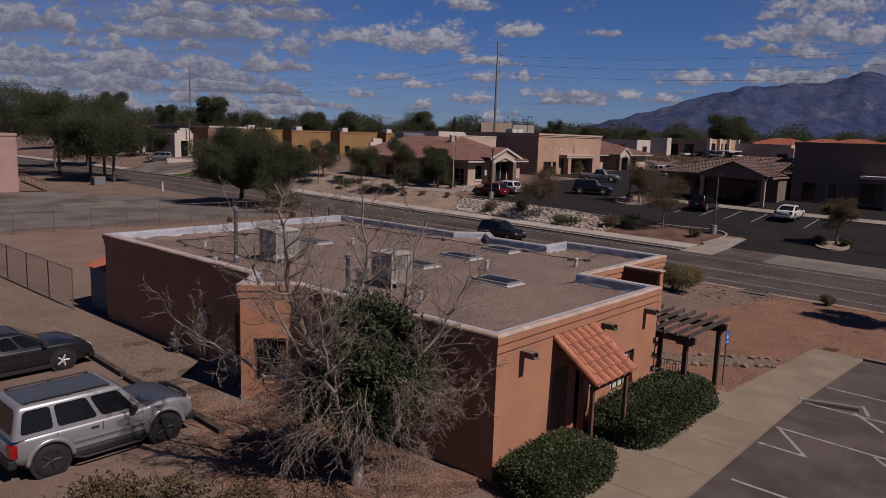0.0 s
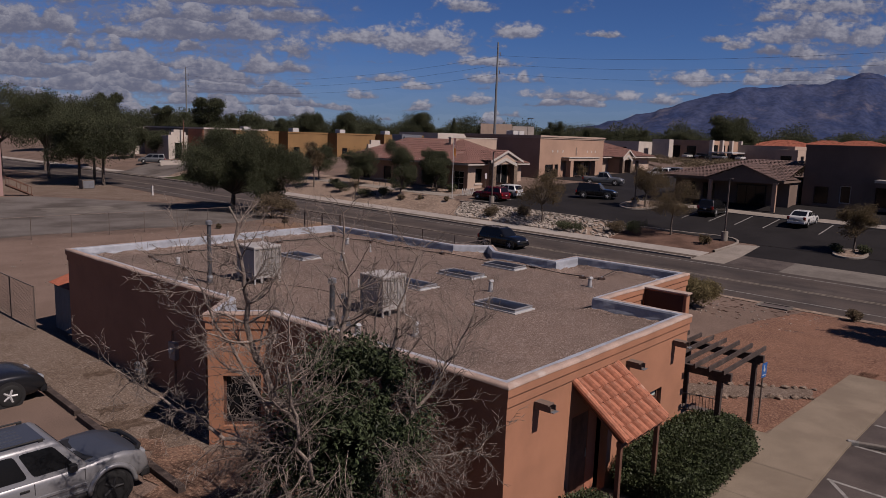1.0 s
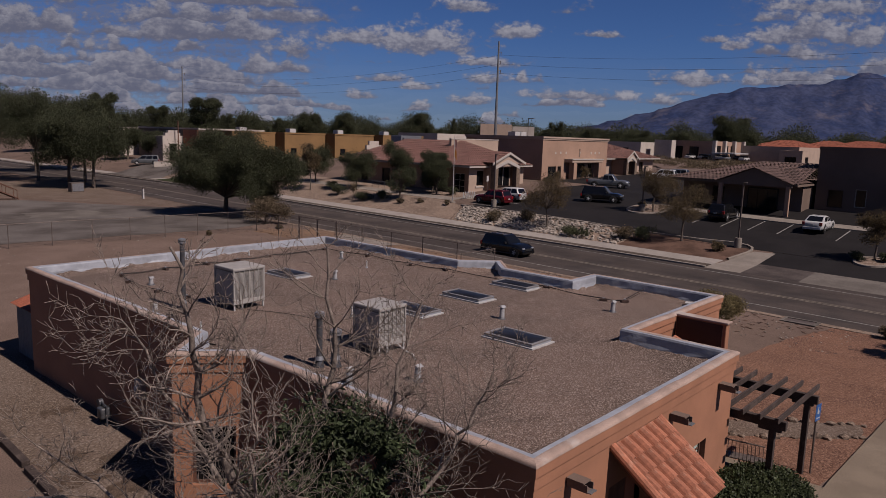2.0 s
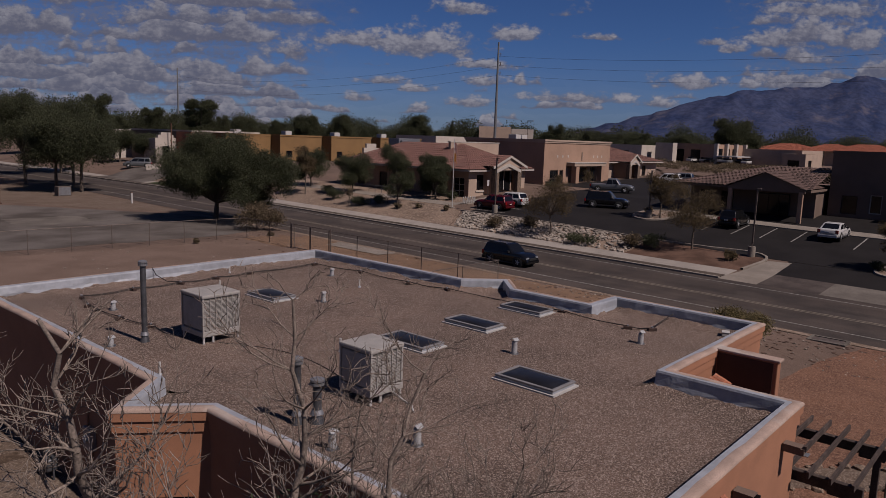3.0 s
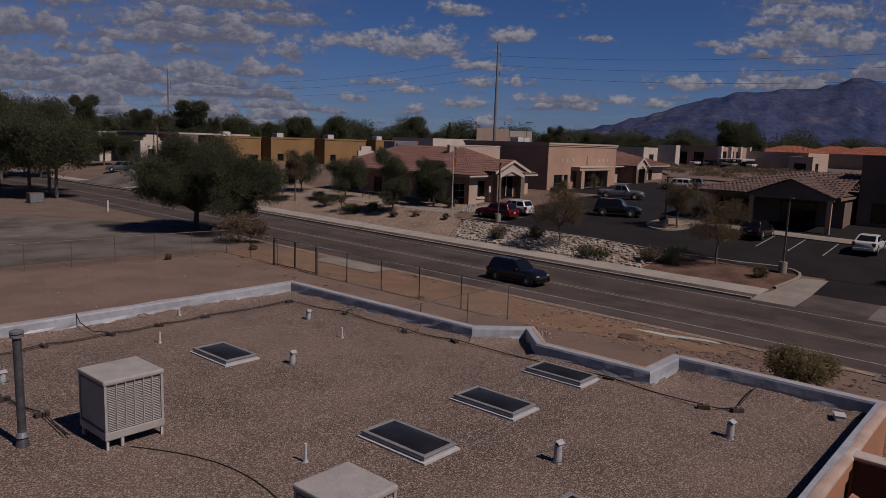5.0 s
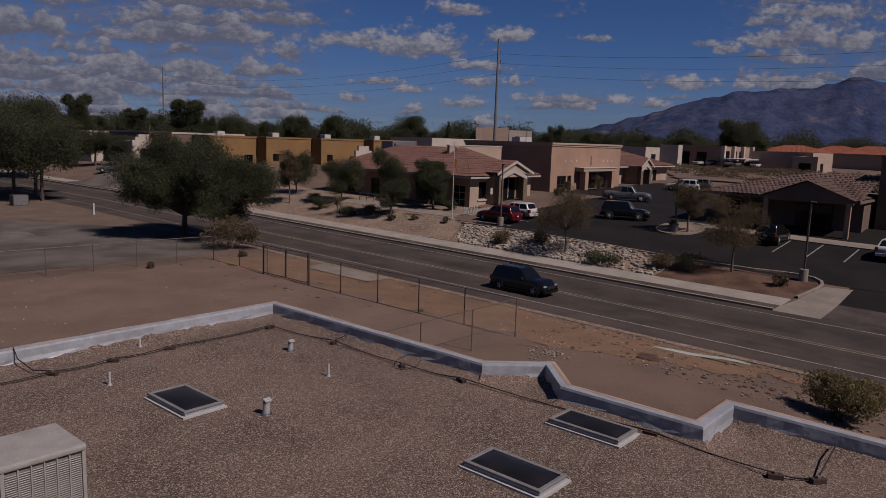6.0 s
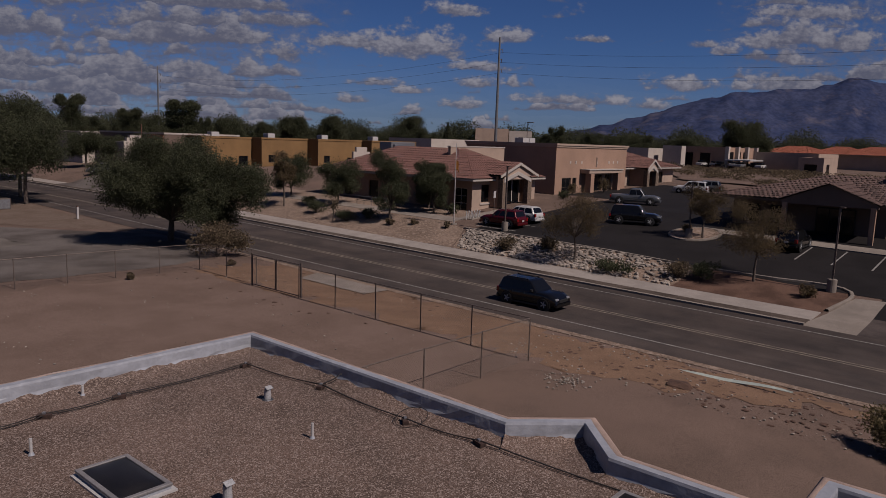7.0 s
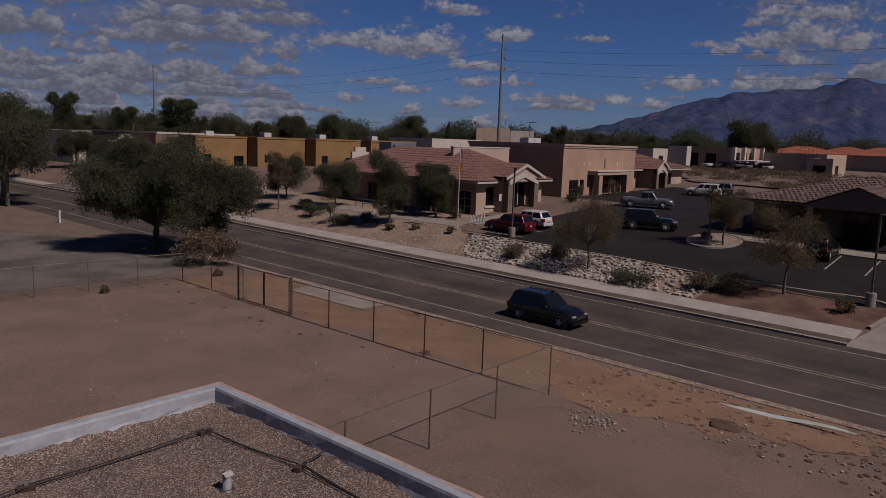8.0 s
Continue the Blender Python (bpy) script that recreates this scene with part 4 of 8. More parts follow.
        bm.faces.new((f[j], f[i], g[i], g[j]))
    proof = part("porch_roof", bm, M["wood_brown"], pc)
    ey = ez.normalized()
    for r in range(5):
        for k in range(8):
            o = new("tile", tile)
            o.parent = proof
            w_ = e0 + e1 * (k * tw * 0.976) + ey * (r * ez.length / 5)
            o.matrix_basis = Matrix(((0.976, 0, 0, w_.x), (0, ey.y * 1.12, n2.y, w_.y), (0, ey.z * 1.12, n2.z, w_.z), (0, 0, 0, 1)))
    part("porch_post", box((8.9, 1.1, -0.3), (9.02, 1.22, 2.08), 0.01), M["wood_brown"], pc)


make_entry()


def make_pergola():
    p = thing("pergola", "dark weathered wooden pergola at the clinic corner", "pergola")
    for x, y in ((8.62, -0.95), (11.1, -1.05), (11.1, 1.0)):
        z = land(x, y)
        part("post", box((x - 0.07, y - 0.07, z - 0.1), (x + 0.07, y + 0.07, 2.02), 0.01), M["wood_dark"], p)
    for x, ya, yb in ((8.62, -1.25, 0.7), (11.1, -1.3, 1.4)):
        bm = box((x - 0.07, ya, 1.98), (x + 0.07, yb, 2.2), 0.012)
        add_box(bm, (x - 0.06, ya + 0.1, 1.9), (x + 0.06, ya + 0.62, 1.99), 0.02)
        part("beam", bm, M["wood_dark"], p)
    for i in range(7):
        y = -1.12 + i * 0.4
        bm = box((8.3, y - 0.025, 2.2), (11.75, y + 0.025, 2.34), 0.006)
        part("rafter", bm, M["wood_dark"], p, "")
    b = thing("garden_bench", "dark wrought-iron bench with a mesh back under the pergola", "bench", (10.0, 0.15, land(10, 0.1) + 0.02), 100)
    part("seat", box((-0.6, -0.2, 0.4), (0.6, 0.2, 0.43), 0.008), M["steel_dark"], b)
    bm = bmesh.new()
    for i in range(13):
        tube(bm, (-0.57 + i * 0.095, 0.22, 0.43), (-0.57 + i * 0.095, 0.27, 0.92), 0.008, seg=5)
    tube(bm, (-0.6, 0.275, 0.93), (0.6, 0.275, 0.93), 0.018, seg=6)
    part("backrest", bm, M["steel_dark"], b)
    for x in (-0.56, 0.56):
        for y in (-0.17, 0.2):
            part("leg", rod((x, y, 0), (x, y, 0.4), 0.018), M["steel_dark"], b)
    s = thing("parking_sign", "blue disabled parking sign on a steel post", "sign", (11.3, -1.25, land(11.3, -1.25)), -8)
    part("post", rod((0, 0, 0), (0, 0, 1.95), 0.025), M["steel_dark"], s)
    blue = mat("sign_blue", (0.03, 0.16, 0.5), 0.4, var=0.1, bump=0)
    part("plate", box((-0.15, -0.035, 1.5), (0.15, -0.028, 1.95), 0.003), blue, s, "blue sign plate with pale marks")
    part("wheel_mark", rod((-0.01, -0.042, 1.74), (-0.01, -0.037, 1.74), 0.06, seg=14), M["white_metal"], s, "white round mark")
    part("figure_mark", box((-0.04, -0.042, 1.8), (0.0, -0.037, 1.88)), M["white_metal"], s)
    part("text_bar", box((-0.1, -0.042, 1.56), (0.1, -0.037, 1.59)), M["white_metal"], s, "white bar of lettering")
    s2 = thing("row_of_stones", "row of dark border stones across the gravel", "border stones")
    rnd = random.Random(4)
    for i in range(32):
        t = (i % 16) / 15
        x, y = (12.0 + 3.7 * t, 1.6 - 3.2 * t) if i < 16 else (13.0 + 4.1 * t, 2.8 - 4.1 * t)
        x, y = x + rnd.uniform(-0.1, 0.1), y + rnd.uniform(-0.1, 0.1)
        part("stone", boulder((x, y, land(x, y)), rnd.uniform(0.09, 0.19), rnd), M["stone"], s2)


def boulder(at, r, rnd, bm=None, flat=0.65):
    bm = bm or bmesh.new()
    vs = bmesh.ops.create_icosphere(bm, subdivisions=1, radius=r)["verts"]
    for v in vs:
        v.co *= rnd.uniform(0.75, 1.2)
        v.co.z *= flat
    bmesh.ops.rotate(bm, verts=vs, matrix=Matrix.Rotation(rnd.uniform(0, 6.28), 3, "Z"))
    bmesh.ops.translate(bm, verts=vs, vec=(at[0], at[1], at[2] + r * 0.3))
    return bm


make_pergola()


# ---- on the roof ----
def make_cooler(at, label, w, d, h):
    c = thing("swamp_cooler", label, "evaporative cooler", at, group="coolers on the roof")
    z0 = 0.22
    part("body", box((0.03, 0.03, z0), (w - 0.03, d - 0.03, z0 + h - 0.1)), M["cooler_dark"], c)
    part("top", box((-0.015, -0.015, z0 + h - 0.09), (w + 0.015, d + 0.015, z0 + h), 0.03), M["cooler"], c, "flat beige lid with rounded corners")
    part("pan", box((-0.005, -0.005, z0 - 0.04), (w + 0.005, d + 0.005, z0 + 0.1), 0.012), M["cooler"], c)
    for x in (0, w - 0.05):
        for y in (0, d - 0.05):
            part("corner_post", box((x, y, z0 + 0.1), (x + 0.05, y + 0.05, z0 + h - 0.09), 0.006), M["cooler"], c)
    cell = (w - 0.1) / 6
    louvre = mesh_of("louvre", box((0, -0.004, -0.006), (cell - 0.018, 0.008, 0.006)), M["cooler"])
    # front panel with six bays of louvres, plain pad panels on the other sides
    bm = bmesh.new()
    for i in range(1, 6):
        add_box(bm, (0.05 + i * cell - 0.009, 0.0, z0 + 0.1), (0.05 + i * cell + 0.009, 0.03, z0 + h - 0.09))
    grille = part("grille", bm, M["cooler"], c, "louvred pad panel")
    rows_ = int((h - 0.24) / 0.031)
    for i in range(6):
        for k in range(rows_):
            o = new("louvre", louvre)
            o.parent = grille
            o.matrix_basis = Matrix.Translation((0.05 + i * cell + 0.009, 0.018, z0 + 0.125 + k * 0.031)) @ Matrix.Rotation(radians(32), 4, "X")
    for lo, hi in (((0.012, 0.07, z0 + 0.14), (0.03, d - 0.07, z0 + h - 0.13)), ((w - 0.03, 0.07, z0 + 0.14), (w - 0.012, d - 0.07, z0 + h - 0.13)), ((0.07, d - 0.03, z0 + 0.14), (w - 0.07, d - 0.012, z0 + h - 0.13))):
        part("side_panel", box(lo, hi, 0.006), M["cooler"], c, "plain beige side panel")
    for x in (0.02, w - 0.06):
        for y in (0.02, d - 0.06):
            part("leg", box((x, y, 0), (x + 0.045, y + 0.045, z0 + 0.12), 0.004), M["white_metal"], c)
    part("drain", rod((0.3, 0.03, 0.02), (0.3, 0.03, 0.26), 0.03), M["white_metal"], c, "pale plastic drain pipe")
    return c


C1 = make_cooler((2.62, 12.4, DECK), "beige louvred evaporative cooler on short legs", 1.07, 1.05, 1.04)
C2 = make_cooler((2.78, 6.4, DECK), "beige louvred evaporative cooler with a water line", 0.91, 0.95, 0.94)


def make_vents():
    rnd = random.Random(2)
    # capped vents: (x, y, height, radius)
    for x, y, h in ((7.94, 14.2, 0.34), (10.95, 17.4, 0.3), (7.93, 6.6, 0.40), (11.28, 4.79, 0.36), (2.58, 17.36, 0.28), (0.94, 13.82, 0.26), (2.17, 4.53, 0.38), (1.01, 5.44, 0.36)):
        v = thing("roof_vent", "galvanised roof vent with a bent sheet cap", "roof vent", (x, y, DECK), rnd.uniform(-8, 8), group="vents on the roof")
        part("pipe", rod((0, 0, 0), (0, 0, h * 0.8), 0.078, 0.068, 16), M["vent_metal"], v)
        part("collar", rod((0, 0, 0), (0, 0, 0.025), 0.125, 0.105, 16), M["galv_dark"], v)
        bm = bmesh.new()
        for s in (-1, 1):
            a = add_box(bm, (-0.085, -0.1, 0), (0.085, 0.0, 0.006))
            bmesh.ops.transform(bm, matrix=Matrix.Translation((0, 0, h)) @ Matrix.Rotation(math.pi * (s < 0), 4, "Z") @ Matrix.Rotation(radians(32), 4, "X"), verts=a)
        part("cap", bm, M["vent_metal"], v, "folded bright metal cap")
    for x, y, h in ((4.8, 9.68, 0.34), (10.35, 15.15, 0.3), (6.49, 17.97, 0.3), (0.75, 10.98, 0.3), (8.31, 20.27, 0.22)):
        v = thing("vent_pipe", "short pale plumbing vent pipe", "vent pipe", (x, y, DECK), group="plumbing pipes on the roof")
        part("pipe", rod((0, 0, 0), (0, 0, h), 0.027, 0.027, 12), M["white_metal"], v)
        part("collar", rod((0, 0, 0), (0, 0, 0.05), 0.055, 0.032, 12), M["membrane"], v)
    for x, y, h, r in ((1.72, 13.64, 2.1, 0.07), (1.25, 6.74, 1.3, 0.07), (1.55, 6.53, 0.88, 0.085)):
        f = thing("flue_pipe", "tall galvanised flue pipe with a banded cap", "flue", (x, y, DECK), group="flues on the roof")
        part("pipe", rod((0, 0, 0), (0, 0, h - 0.1), r, r, 16), M["galv_dark"], f)
        part("collar", rod((0, 0, 0), (0, 0, 0.16), r * 1.7, r * 1.1, 16), M["galv_dark"], f)
        bm = bmesh.new()
        tube(bm, (0, 0, h - 0.14), (0, 0, h - 0.09), r * 1.6, r * 1.6, 16)
        tube(bm, (0, 0, h - 0.07), (0, 0, h - 0.03), r * 1.6, r * 1.6, 16)
        tube(bm, (0, 0, h - 0.03), (0, 0, h), r * 1.6, r * 0.7, 16)
        part("cap", bm, M["galv"], f)
        part("storm_ring", rod((0, 0, 0.17), (0, 0, 0.26), r * 1.55, r * 1.1, 16), M["galv"], f)


make_vents()


def ring(x0, y0, x1, y1, wide, z0, z1):
    """A closed rectangular rim, of that width inwards."""
    bm = bmesh.new()
    loops = []
    for k, z in ((0.0, z0), (0.0, z1), (wide, z1), (wide, z0)):
        loops.append([bm.verts.new((x, y, z)) for x, y in ((x0 + k, y0 + k), (x1 - k, y0 + k), (x1 - k, y1 - k), (x0 + k, y1 - k))])
    for a, b in zip(loops, loops[1:] + loops[:1]):
        for i in range(4):
            bm.faces.new((a[i], a[(i + 1) % 4], b[(i + 1) % 4], b[i]))
    bmesh.ops.recalc_face_normals(bm, faces=bm.faces[:])
    return bm


def make_skylight(x0, y0, x1, y1):
    s = thing("skylight", "low white curb skylight with a dark smoked pane", "skylight", (x0, y0, DECK), group="skylights on the roof")
    w, d = x1 - x0, y1 - y0
    part("kerb", ring(0, 0, w, d, 0.07, 0, 0.09), M["membrane"], s, "white membrane-clad upstand")
    part("kerb_lip", ring(-0.07, -0.07, w + 0.07, d + 0.07, 0.068, 0, 0.035), M["white_metal"], s)
    rim = ring(-0.02, -0.02, w + 0.02, d + 0.02, 0.08, 0.09, 0.135)
    bmesh.ops.bevel(rim, geom=rim.edges[:], offset=0.008, segments=1, affect="EDGES")
    part("frame", rim, M["skylight_frame"], s)
    bm = bmesh.new()
    n = 8
    g = [[bm.verts.new((0.05 + (w - 0.1) * i / n, 0.05 + (d - 0.1) * j / n, 0.115 + 0.06 * (math.sin(math.pi * i / n) * math.sin(math.pi * j / n)) ** 0.5)) for i in range(n + 1)] for j in range(n + 1)]
    for a, b in zip(g, g[1:]):
        for i in range(n):
            bm.faces.new((a[i], a[i + 1], b[i + 1], b[i]))
    shade(part("pane", bm, M["skylight"], s, "smoked domed pane"))


for q in ((6.68, 15.12, 7.52, 16.6), (6.0, 4.2, 6.88, 5.72), (8.93, 8.29, 9.72, 9.84), (6.2, 8.2, 7.02, 9.78), (11.65, 8.34, 12.4, 9.85)):
    make_skylight(*q)


def cable_line(name, label, pts, r=0.016, mt="cable", cat="cable"):
    cu = bpy.data.curves.new(name, "CURVE")
    cu.dimensions, cu.bevel_depth, cu.bevel_resolution = "3D", r, 1
    sp = cu.splines.new("POLY")
    sp.points.add(len(pts) - 1)
    for p, q in zip(sp.points, pts):
        p.co = (*q, 1)
    ob = new(name, cu)
    dg = bpy.context.evaluated_depsgraph_get()
    me = bpy.data.meshes.new_from_object(ob.evaluated_get(dg))
    bpy.data.objects.remove(ob)
    me.materials.clear()
    me.materials.append(M[mt])
    ob = new(name, me)
    return tagged(ob, label, cat)


def make_cables():
    z = DECK + 0.1
    route = [(2.35, 13.4), (2.45, 14.8), (2.21, 16.15), (2.17, 18.15), (2.5, 19.4), (4.2, 19.51), (5.87, 19.48), (7.27, 19.52), (8.76, 19.56), (11.86, 19.58), (12.2, 17.14), (12.12, 14.44), (12.33, 12.73), (12.6, 8.12), (12.43, 5.76), (12.78, 5.17)]
    for k in (0, 1):
        pts = []
        for (xa, ya), (xb, yb) in zip(route, route[1:]):
            for i in range(6):
                t = i / 6
                pts.append((xa + (xb - xa) * t + 0.05 * k, ya + (yb - ya) * t - 0.04 * k, z - 0.05 * math.sin(math.pi * t) - 0.02 * k))
        cable_line("roof_conduit", "black conduit run held on small wooden blocks", pts, 0.011)
    for i, (x, y) in enumerate(route[1:]):
        b = thing("cable_block", "dark wooden block carrying the roof conduit", "block", (x, y, DECK), i * 23, group="blocks under the conduit")
        part("block", box((-0.13, -0.06, 0), (0.13, 0.06, 0.09), 0.008), M["rust_block"], b)
        part("clip", box((-0.03, -0.03, 0.09), (0.03, 0.03, 0.13), 0.004), M["galv"], b)
    cable_line("roof_conduit", "black conduit run up to the parapet", [(12.78, 5.17, z), (13.7, 5.2, z + 0.1), (14.3, 5.23, 3.5)], 0.014)
    cable_line("roof_conduit", "black conduit run up to the parapet", [(12.2, 17.14, z), (12.5, 17.1, 3.42), (12.72, 17.05, 3.52)], 0.014)
    cable_line("roof_conduit", "black conduit looping over the parapet", [(5.87, 19.48, z), (5.6, 19.9, 3.35), (5.5, 20.5, 3.5), (5.5, 20.75, 3.72)], 0.014)
    # water line between the coolers
    pts = []
    for i in range(25):
        t = i / 24
        pts.append((3.0 + 0.9 * math.sin(t * 3.0) * (1 - t * 0.55) + 0.3 * t, 12.3 - 4.85 * t, DECK + 0.015))
    cable_line("water_line", "thin black water tube lying on the gravel", pts, 0.008)
    cable_line("water_line", "white drain hose by the cooler", [(3.4, 6.4, 3.45), (3.5, 6.2, 3.3), (3.45, 5.9, 3.285), (3.2, 5.6, 3.285)], 0.018, "white_metal", "hose")
    ring = [(12.2 + 0.33 * math.cos(a), 14.35 + 0.33 * math.sin(a), DECK + 0.03 + 0.1 * (1 + math.cos(a))) for a in (i * 0.33 for i in range(20))]
    cable_line("wire_loop", "loose loop of wire on the roof", ring, 0.008)
    b = thing("junction_box", "small white weathered junction box on the roof", "junction box", (13.9, 3.45, DECK), 20)
    part("case", box((-0.14, -0.1, 0), (0.14, 0.1, 0.12), 0.015), M["white_metal"], b)
    part("lid", box((-0.15, -0.11, 0.12), (0.15, 0.11, 0.135), 0.004), M["white_metal"], b)


make_cables()


def make_west_side():
    m = thing("electric_meter", "electric meter box with conduit on the clinic wall, coloured pale as sunlit", "meter", (0, 12.8, 0))
    # sunlight on the case is put into its paler colour
    part("case", box((-0.14, -0.2, 1.2), (0.0, 0.2, 1.75), 0.015), M["light_stucco"], m)
    part("dial", rod((-0.2, 0, 1.5), (-0.14, 0, 1.5), 0.09, seg=16), M["white_metal"], m)
    part("conduit", rod((-0.05, 0, 0.0), (-0.05, 0, 1.2), 0.03), M["stucco"], m)
    part("conduit", rod((-0.05, 0.12, 1.75), (-0.05, 0.12, 2.1), 0.03), M["stucco"], m)
    g = thing("gas_meter", "grey gas meter with bent pipes by the wall", "gas meter", (-0.35, 14.5, 0))
    bm = box((-0.14, -0.16, 0.22), (0.14, 0.16, 0.55), 0.05)
    shade(part("case", bm, M["galv_dark"], g))
    part("riser", rod((0.0, 0.22, 0.0), (0.0, 0.22, 0.7), 0.025), M["galv_dark"], g)
    part("riser", rod((0.0, -0.2, 0.0), (0.0, -0.2, 0.6), 0.025), M["galv_dark"], g)
    part("crosspipe", rod((0.0, -0.2, 0.6), (0.0, 0.22, 0.68), 0.025), M["galv_dark"], g)
    part("regulator", rod((-0.06, 0.22, 0.62), (0.06, 0.22, 0.62), 0.11, 0.11, 14), M["galv_dark"], g)
    s = thing("garden_shed", "small grey-blue shed with a ribbed red metal roof", "shed", (0.35, 21.3, 0))
    blue = mat("grey_blue_siding", (0.2, 0.22, 0.25), 0.7, var=0.15, bump=0.1)
    bm = prism([(0, 0), (3.4, 0), (3.4, 2.1), (0, 2.1)], 0, 1.85)
    part("body", bm, blue, s)
    for i in range(12):
        part("siding", box((-0.02, 0.06 + i * 0.17, 0.02), (0.0, 0.06 + i * 0.17 + 0.155, 1.84), 0.004), blue, s)
    bm = bmesh.new()
    tiled_face(bm, [Vector((-0.15, 2.3, 1.85)), Vector((-0.15, -0.15, 1.85)), Vector((1.7, -0.15, 2.5)), Vector((1.7, 2.3, 2.5))], 0.2, 2.0, 0.04)
    tiled_face(bm, [Vector((3.55, -0.15, 1.85)), Vector((3.55, 2.3, 1.85)), Vector((1.7, 2.3, 2.5)), Vector((1.7, -0.15, 2.5))], 0.2, 2.0, 0.04)
    part("roof", bm, M["tile_red"], s)
    # wheel stops
    for x, ya, yb in ((-2.75, 15.9, 13.2), (-2.9, 12.9, 9.1), (-2.95, 8.9, 6.9)):
        t = thing("wheel_stop", "old timber beam laid as a wheel stop", "wheel stop", (x, ya, 0), -2, group="timber wheel stops")
        part("timber", box((-0.1, -(ya - yb), 0), (0.1, 0, 0.17), 0.02), M["wood_dark"], t)
        part("spike", rod((0, -0.3, 0.1), (0, -0.3, 0.2), 0.015), M["steel_dark"], t)


make_west_side()


# ---- fences ----
def chain_link(pts, h=1.83, spacing=2.9, top_rail=True, heavy=(), label="rusty chain-link fence on thin steel posts"):
    """A chain-link fence along a line on the land: posts, top rail, and a woven mesh for each bay."""
    f = thing("chain_link_fence", label, "fence", group="chain-link fences")
    stations = []
    for (xa, ya), (xb, yb) in zip(pts, pts[1:]):
        a, b = Vector((xa, ya)), Vector((xb, yb))
        n = max(1, round((b - a).length / spacing))
        for i in range(n):
            stations.append(a.lerp(b, i / n))
    stations.append(Vector(pts[-1]))
    P3 = [Vector((p.x, p.y, land(p.x, p.y))) for p in stations]
    corners = {tuple(p) for p in pts}
    for p in P3:
        r = 0.042 if (p.x, p.y) in corners else 0.028
        part("post", rod(p - Vector((0, 0, 0.1)), p + Vector((0, 0, h + 0.03)), r, r, 8), M["steel_dark"], f)
    for a, b in zip(P3, P3[1:]):
        if top_rail:
            part("top_rail", rod(a + Vector((0, 0, h)), b + Vector((0, 0, h)), 0.021, seg=6), M["steel_dark"], f)
        vs, fs = [], []
        ln = (b - a).length
        d = (b - a) / ln
        side = Vector((-d.y, d.x, 0)).normalized() * 0.0028
        step = 0.14
        n = int((ln + h) / step)
        for sgn in (1, -1):
            for i in range(n + 1):
                s = i * step - (h if sgn > 0 else 0)
                z0, z1 = 0.05, h
                s0, s1 = (s, s + h) if sgn > 0 else (s, s - h)
                # clip to the bay
                lo, hi = 0.0, 1.0
                if s1 != s0:
                    t0, t1 = (0 - s0) / (s1 - s0), (ln - s0) / (s1 - s0)
                    lo, hi = max(lo, min(t0, t1)), min(hi, max(t0, t1))
                if hi - lo < 0.02:
                    continue
                q0 = a + d * (s0 + (s1 - s0) * lo) + Vector((0, 0, z0 + (z1 - z0) * lo))
                q1 = a + d * (s0 + (s1 - s0) * hi) + Vector((0, 0, z0 + (z1 - z0) * hi))
                k = len(vs)
                up = Vector((0, 0, 0.0032))
                vs += [q0 + side, q0 - side, q0 + up, q1 + side, q1 - side, q1 + up]
                fs += [(k, k + 1, k + 4, k + 3), (k + 1, k + 2, k + 5, k + 4), (k + 2, k, k + 3, k + 5)]
        me = bpy.data.meshes.new("mesh_panel")
        me.from_pydata(vs, [], fs)
        me.materials.append(M["wire"])
        o = new("mesh_panel", me)
        o.parent = f
    return f


chain_link([(26.75, 36.7), (26.6, 21.15), (13.3, 20.9)], spacing=3.25)
chain_link([(27.2, 41.4), (27.3, 48.0), (-0.4, 48.8)], h=1.7)
chain_link([(-0.45, 23.4), (-0.45, 48.8)])
chain_link([(-40, 50.8), (-0.45, 48.8)], h=1.7)


def make_gate():
    g = thing("chain_link_gate", "double-leaf chain-link gate in the lot fence", "gate")
    ya, yb, x = 36.75, 41.35, 26.9
    z = land(x, 39)
    for y0, y1 in ((ya, 39.0), (39.1, yb)):
        leaf = new("leaf")
        leaf.parent = g
        bm = bmesh.new()
        for q0, q1 in (((x, y0, z + 0.1), (x, y0, z + 1.9)), ((x, y1, z + 0.1), (x, y1, z + 1.9)), ((x, y0, z + 1.9), (x, y1, z + 1.9)), ((x, y0, z + 0.1), (x, y1, z + 0.1))):
            tube(bm, q0, q1, 0.03, seg=6)
        part("gate_frame", bm, M["steel_dark"], leaf)
        bm = bmesh.new()
        n = 16
        for i in range(n):
            t = y0 + (y1 - y0) * i / n
            tube(bm, (x, t, z + 0.1), (x, min(y1, t + 1.5), z + 0.1 + min(y1 - t, 1.5) * 1.15), 0.003, seg=3)
            tube(bm, (x, t, z + 1.85), (x, min(y1, t + 1.5), z + 1.85 - min(y1 - t, 1.5) * 1.15), 0.003, seg=3)
        part("mesh_panel", bm, M["wire"], leaf)
    for y in (ya - 0.06, yb + 0.06):
        part("post", rod((x, y, z - 0.1), (x, y, z + 2.0), 0.05), M["steel_dark"], g)


make_gate()


